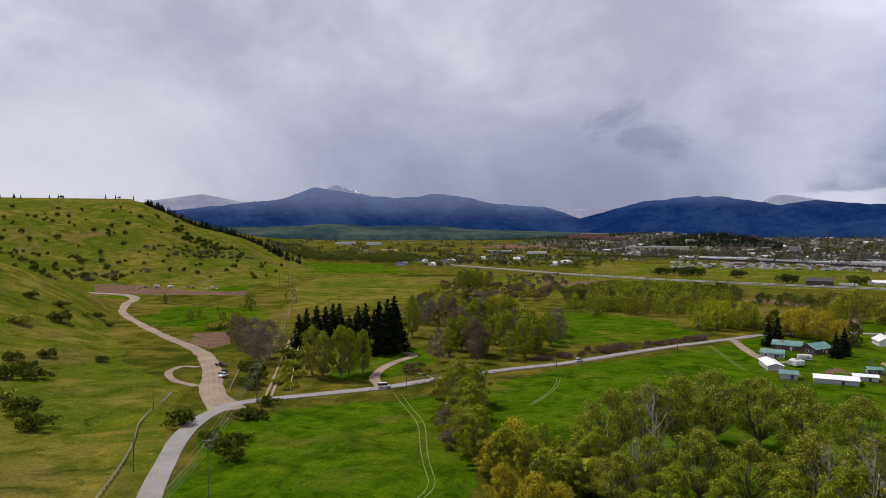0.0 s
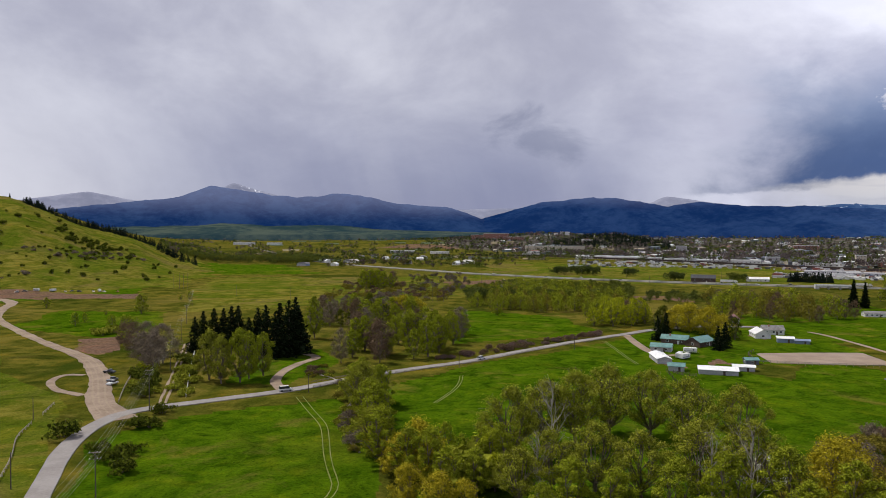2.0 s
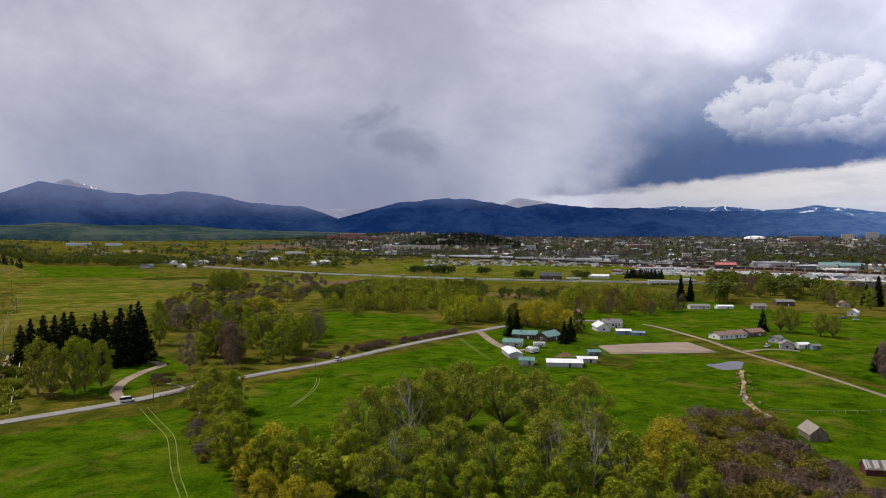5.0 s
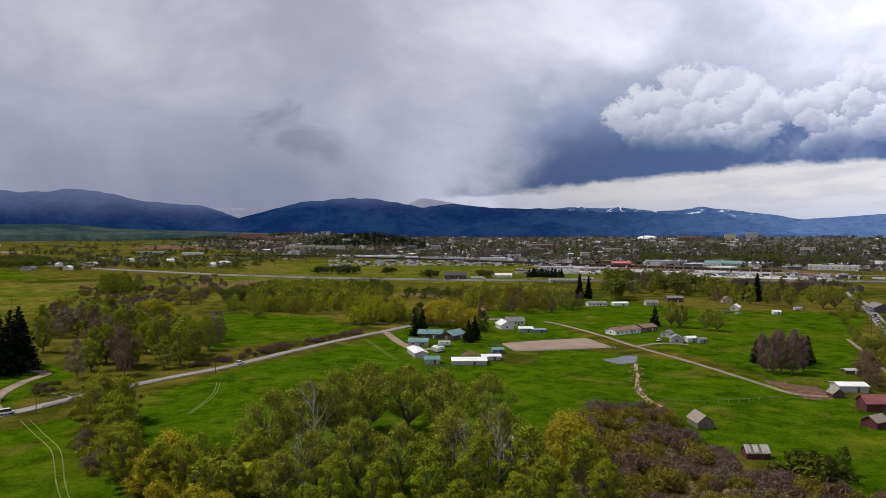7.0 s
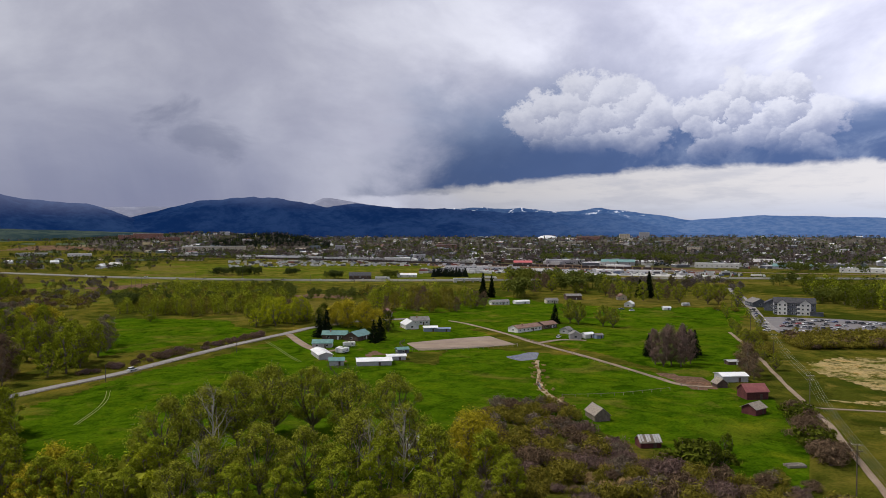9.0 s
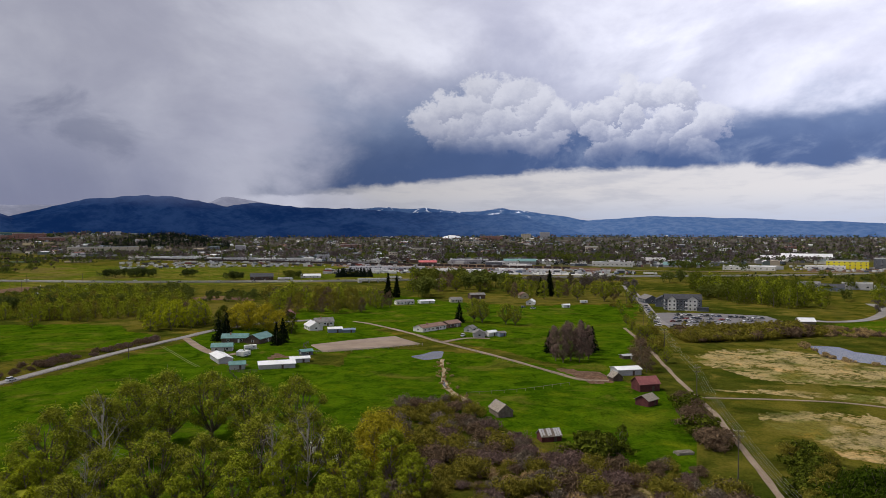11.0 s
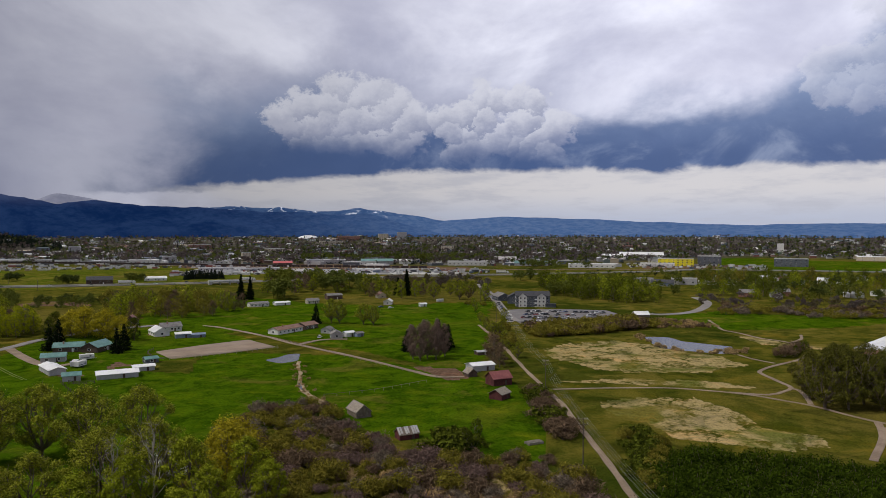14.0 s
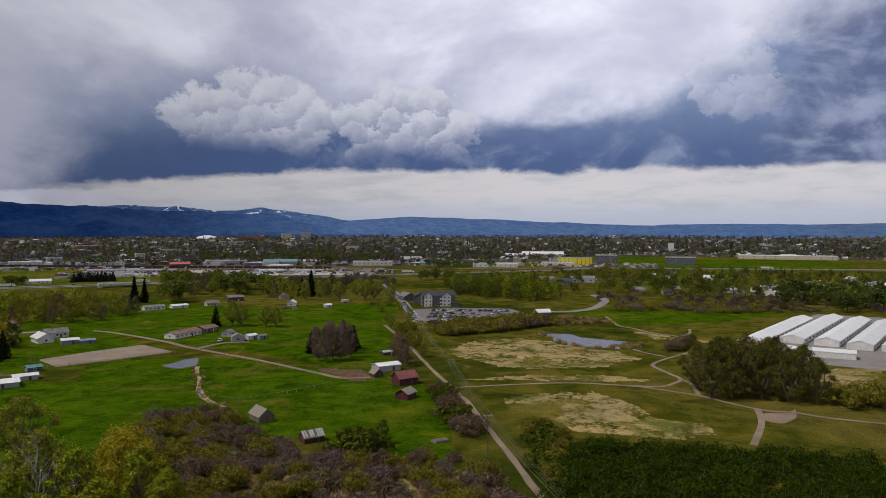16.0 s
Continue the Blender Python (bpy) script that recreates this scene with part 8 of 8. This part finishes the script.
def make_clutter():
    mt, n = material("painted_yard_goods")
    r = n.add("ShaderNodeValToRGB", None, Fac=n.add("ShaderNodeNewGeometry").outputs["Random Per Island"])
    r.color_ramp.interpolation = "CONSTANT"
    r.color_ramp.elements[0].color = (0.55, 0.55, 0.56, 1)
    r.color_ramp.elements[1].position, r.color_ramp.elements[1].color = 0.95, (0.22, 0.07, 0.06, 1)
    for p, c in ((0.42, (0.40, 0.40, 0.41)), (0.62, (0.07, 0.07, 0.08)), (0.86, (0.10, 0.13, 0.20)), (0.9, (0.30, 0.25, 0.18))):
        e = r.color_ramp.elements.new(p)
        e.color = (*c, 1)
    finish(n, r.outputs[0], 0.5)
    return mt


tagged(mesh_thing("yard_goods", v, f, make_clutter()), "parked trailers, vehicles and goods in railway yards", "goods", kind="stuff")


# --- the many further dwellings of the town, past counting
def make_town_paint():
    mt, n = material("town_wall_paints")
    r = n.add("ShaderNodeValToRGB", None, Fac=n.add("ShaderNodeNewGeometry").outputs["Random Per Island"])
    r.color_ramp.interpolation = "CONSTANT"
    r.color_ramp.elements[0].color = (0.66, 0.66, 0.66, 1)
    r.color_ramp.elements[1].position, r.color_ramp.elements[1].color = 0.92, (0.20, 0.09, 0.07, 1)
    for p, c in ((0.24, (0.28, 0.28, 0.30)), (0.36, (0.12, 0.15, 0.15)), (0.68, (0.40, 0.34, 0.26)), (0.8, (0.12, 0.14, 0.18))):
        e = r.color_ramp.elements.new(p)
        e.color = (*c, 1)
    finish(n, r.outputs[0], 0.7)
    return mt


rng_z = random.Random(63)
v, f = [], []
for a, r in strew(rng_z, 760, 10, 97, 1250, 3900, town_zone, 1.0):
    x, y = at(a, r)
    L, W, h = rng_z.choice(((13, 9, 5.0), (15, 10, 6.5), (18, 10, 5.0), (26, 14, 7.5), (40, 18, 8.0)))
    t = rng_z.choice((0.4, 1.97)) + rng_z.uniform(-0.15, 0.15)
    z = tz(x, y) - 0.3
    for bv, bf in (gable_shell(L, W, h, 2.4), gable_roof(L, W, h, 2.4)):
        b = len(v)
        v += [(x + px * math.cos(t) - py * math.sin(t), y + px * math.sin(t) + py * math.cos(t), z + pz) for px, py, pz in bv]
        f += [tuple(i + b for i in q) for q in bf]
tagged(mesh_thing("town_roofs", v, f, make_town_paint()), "white, grey and brown gabled dwellings of the distant town", "houses", kind="stuff")

# --- tan, pale and dark strips of farmland across the far valley
rng_f = random.Random(14)
FALLOW = make_roadway("fallow_field", (0.15, 0.125, 0.07), (0.24, 0.195, 0.11))
MEADOW = make_roadway("dark_green_meadow", (0.030, 0.055, 0.016), (0.060, 0.085, 0.022))
for k, (a, r) in enumerate(strew(rng_f, 34, -11, 20, 1350, 3600)):
    da, dr = rng_f.uniform(0.5, 2.0), rng_f.uniform(40, 130)
    patch("field", ((a, r), (a + da, r - 0.01 * r), (a + da * 1.05, r + dr), (a + 0.03, r + dr * 1.05)), (FALLOW, MEADOW, MEADOW)[k % 3],
          ("pale tan fallow field in the far valley", "dark green meadow in the far valley", "dark green meadow in the far valley")[k % 3], "field", 1.2, False, 4, 3.0)

# patterns that found no place are taken away
for kind, group in PATTERNS.items():
    for i, ob in enumerate(group):
        if (kind, i) not in USED:
            for child in list(ob.children_recursive):
                bpy.data.objects.remove(child)
            bpy.data.objects.remove(ob)
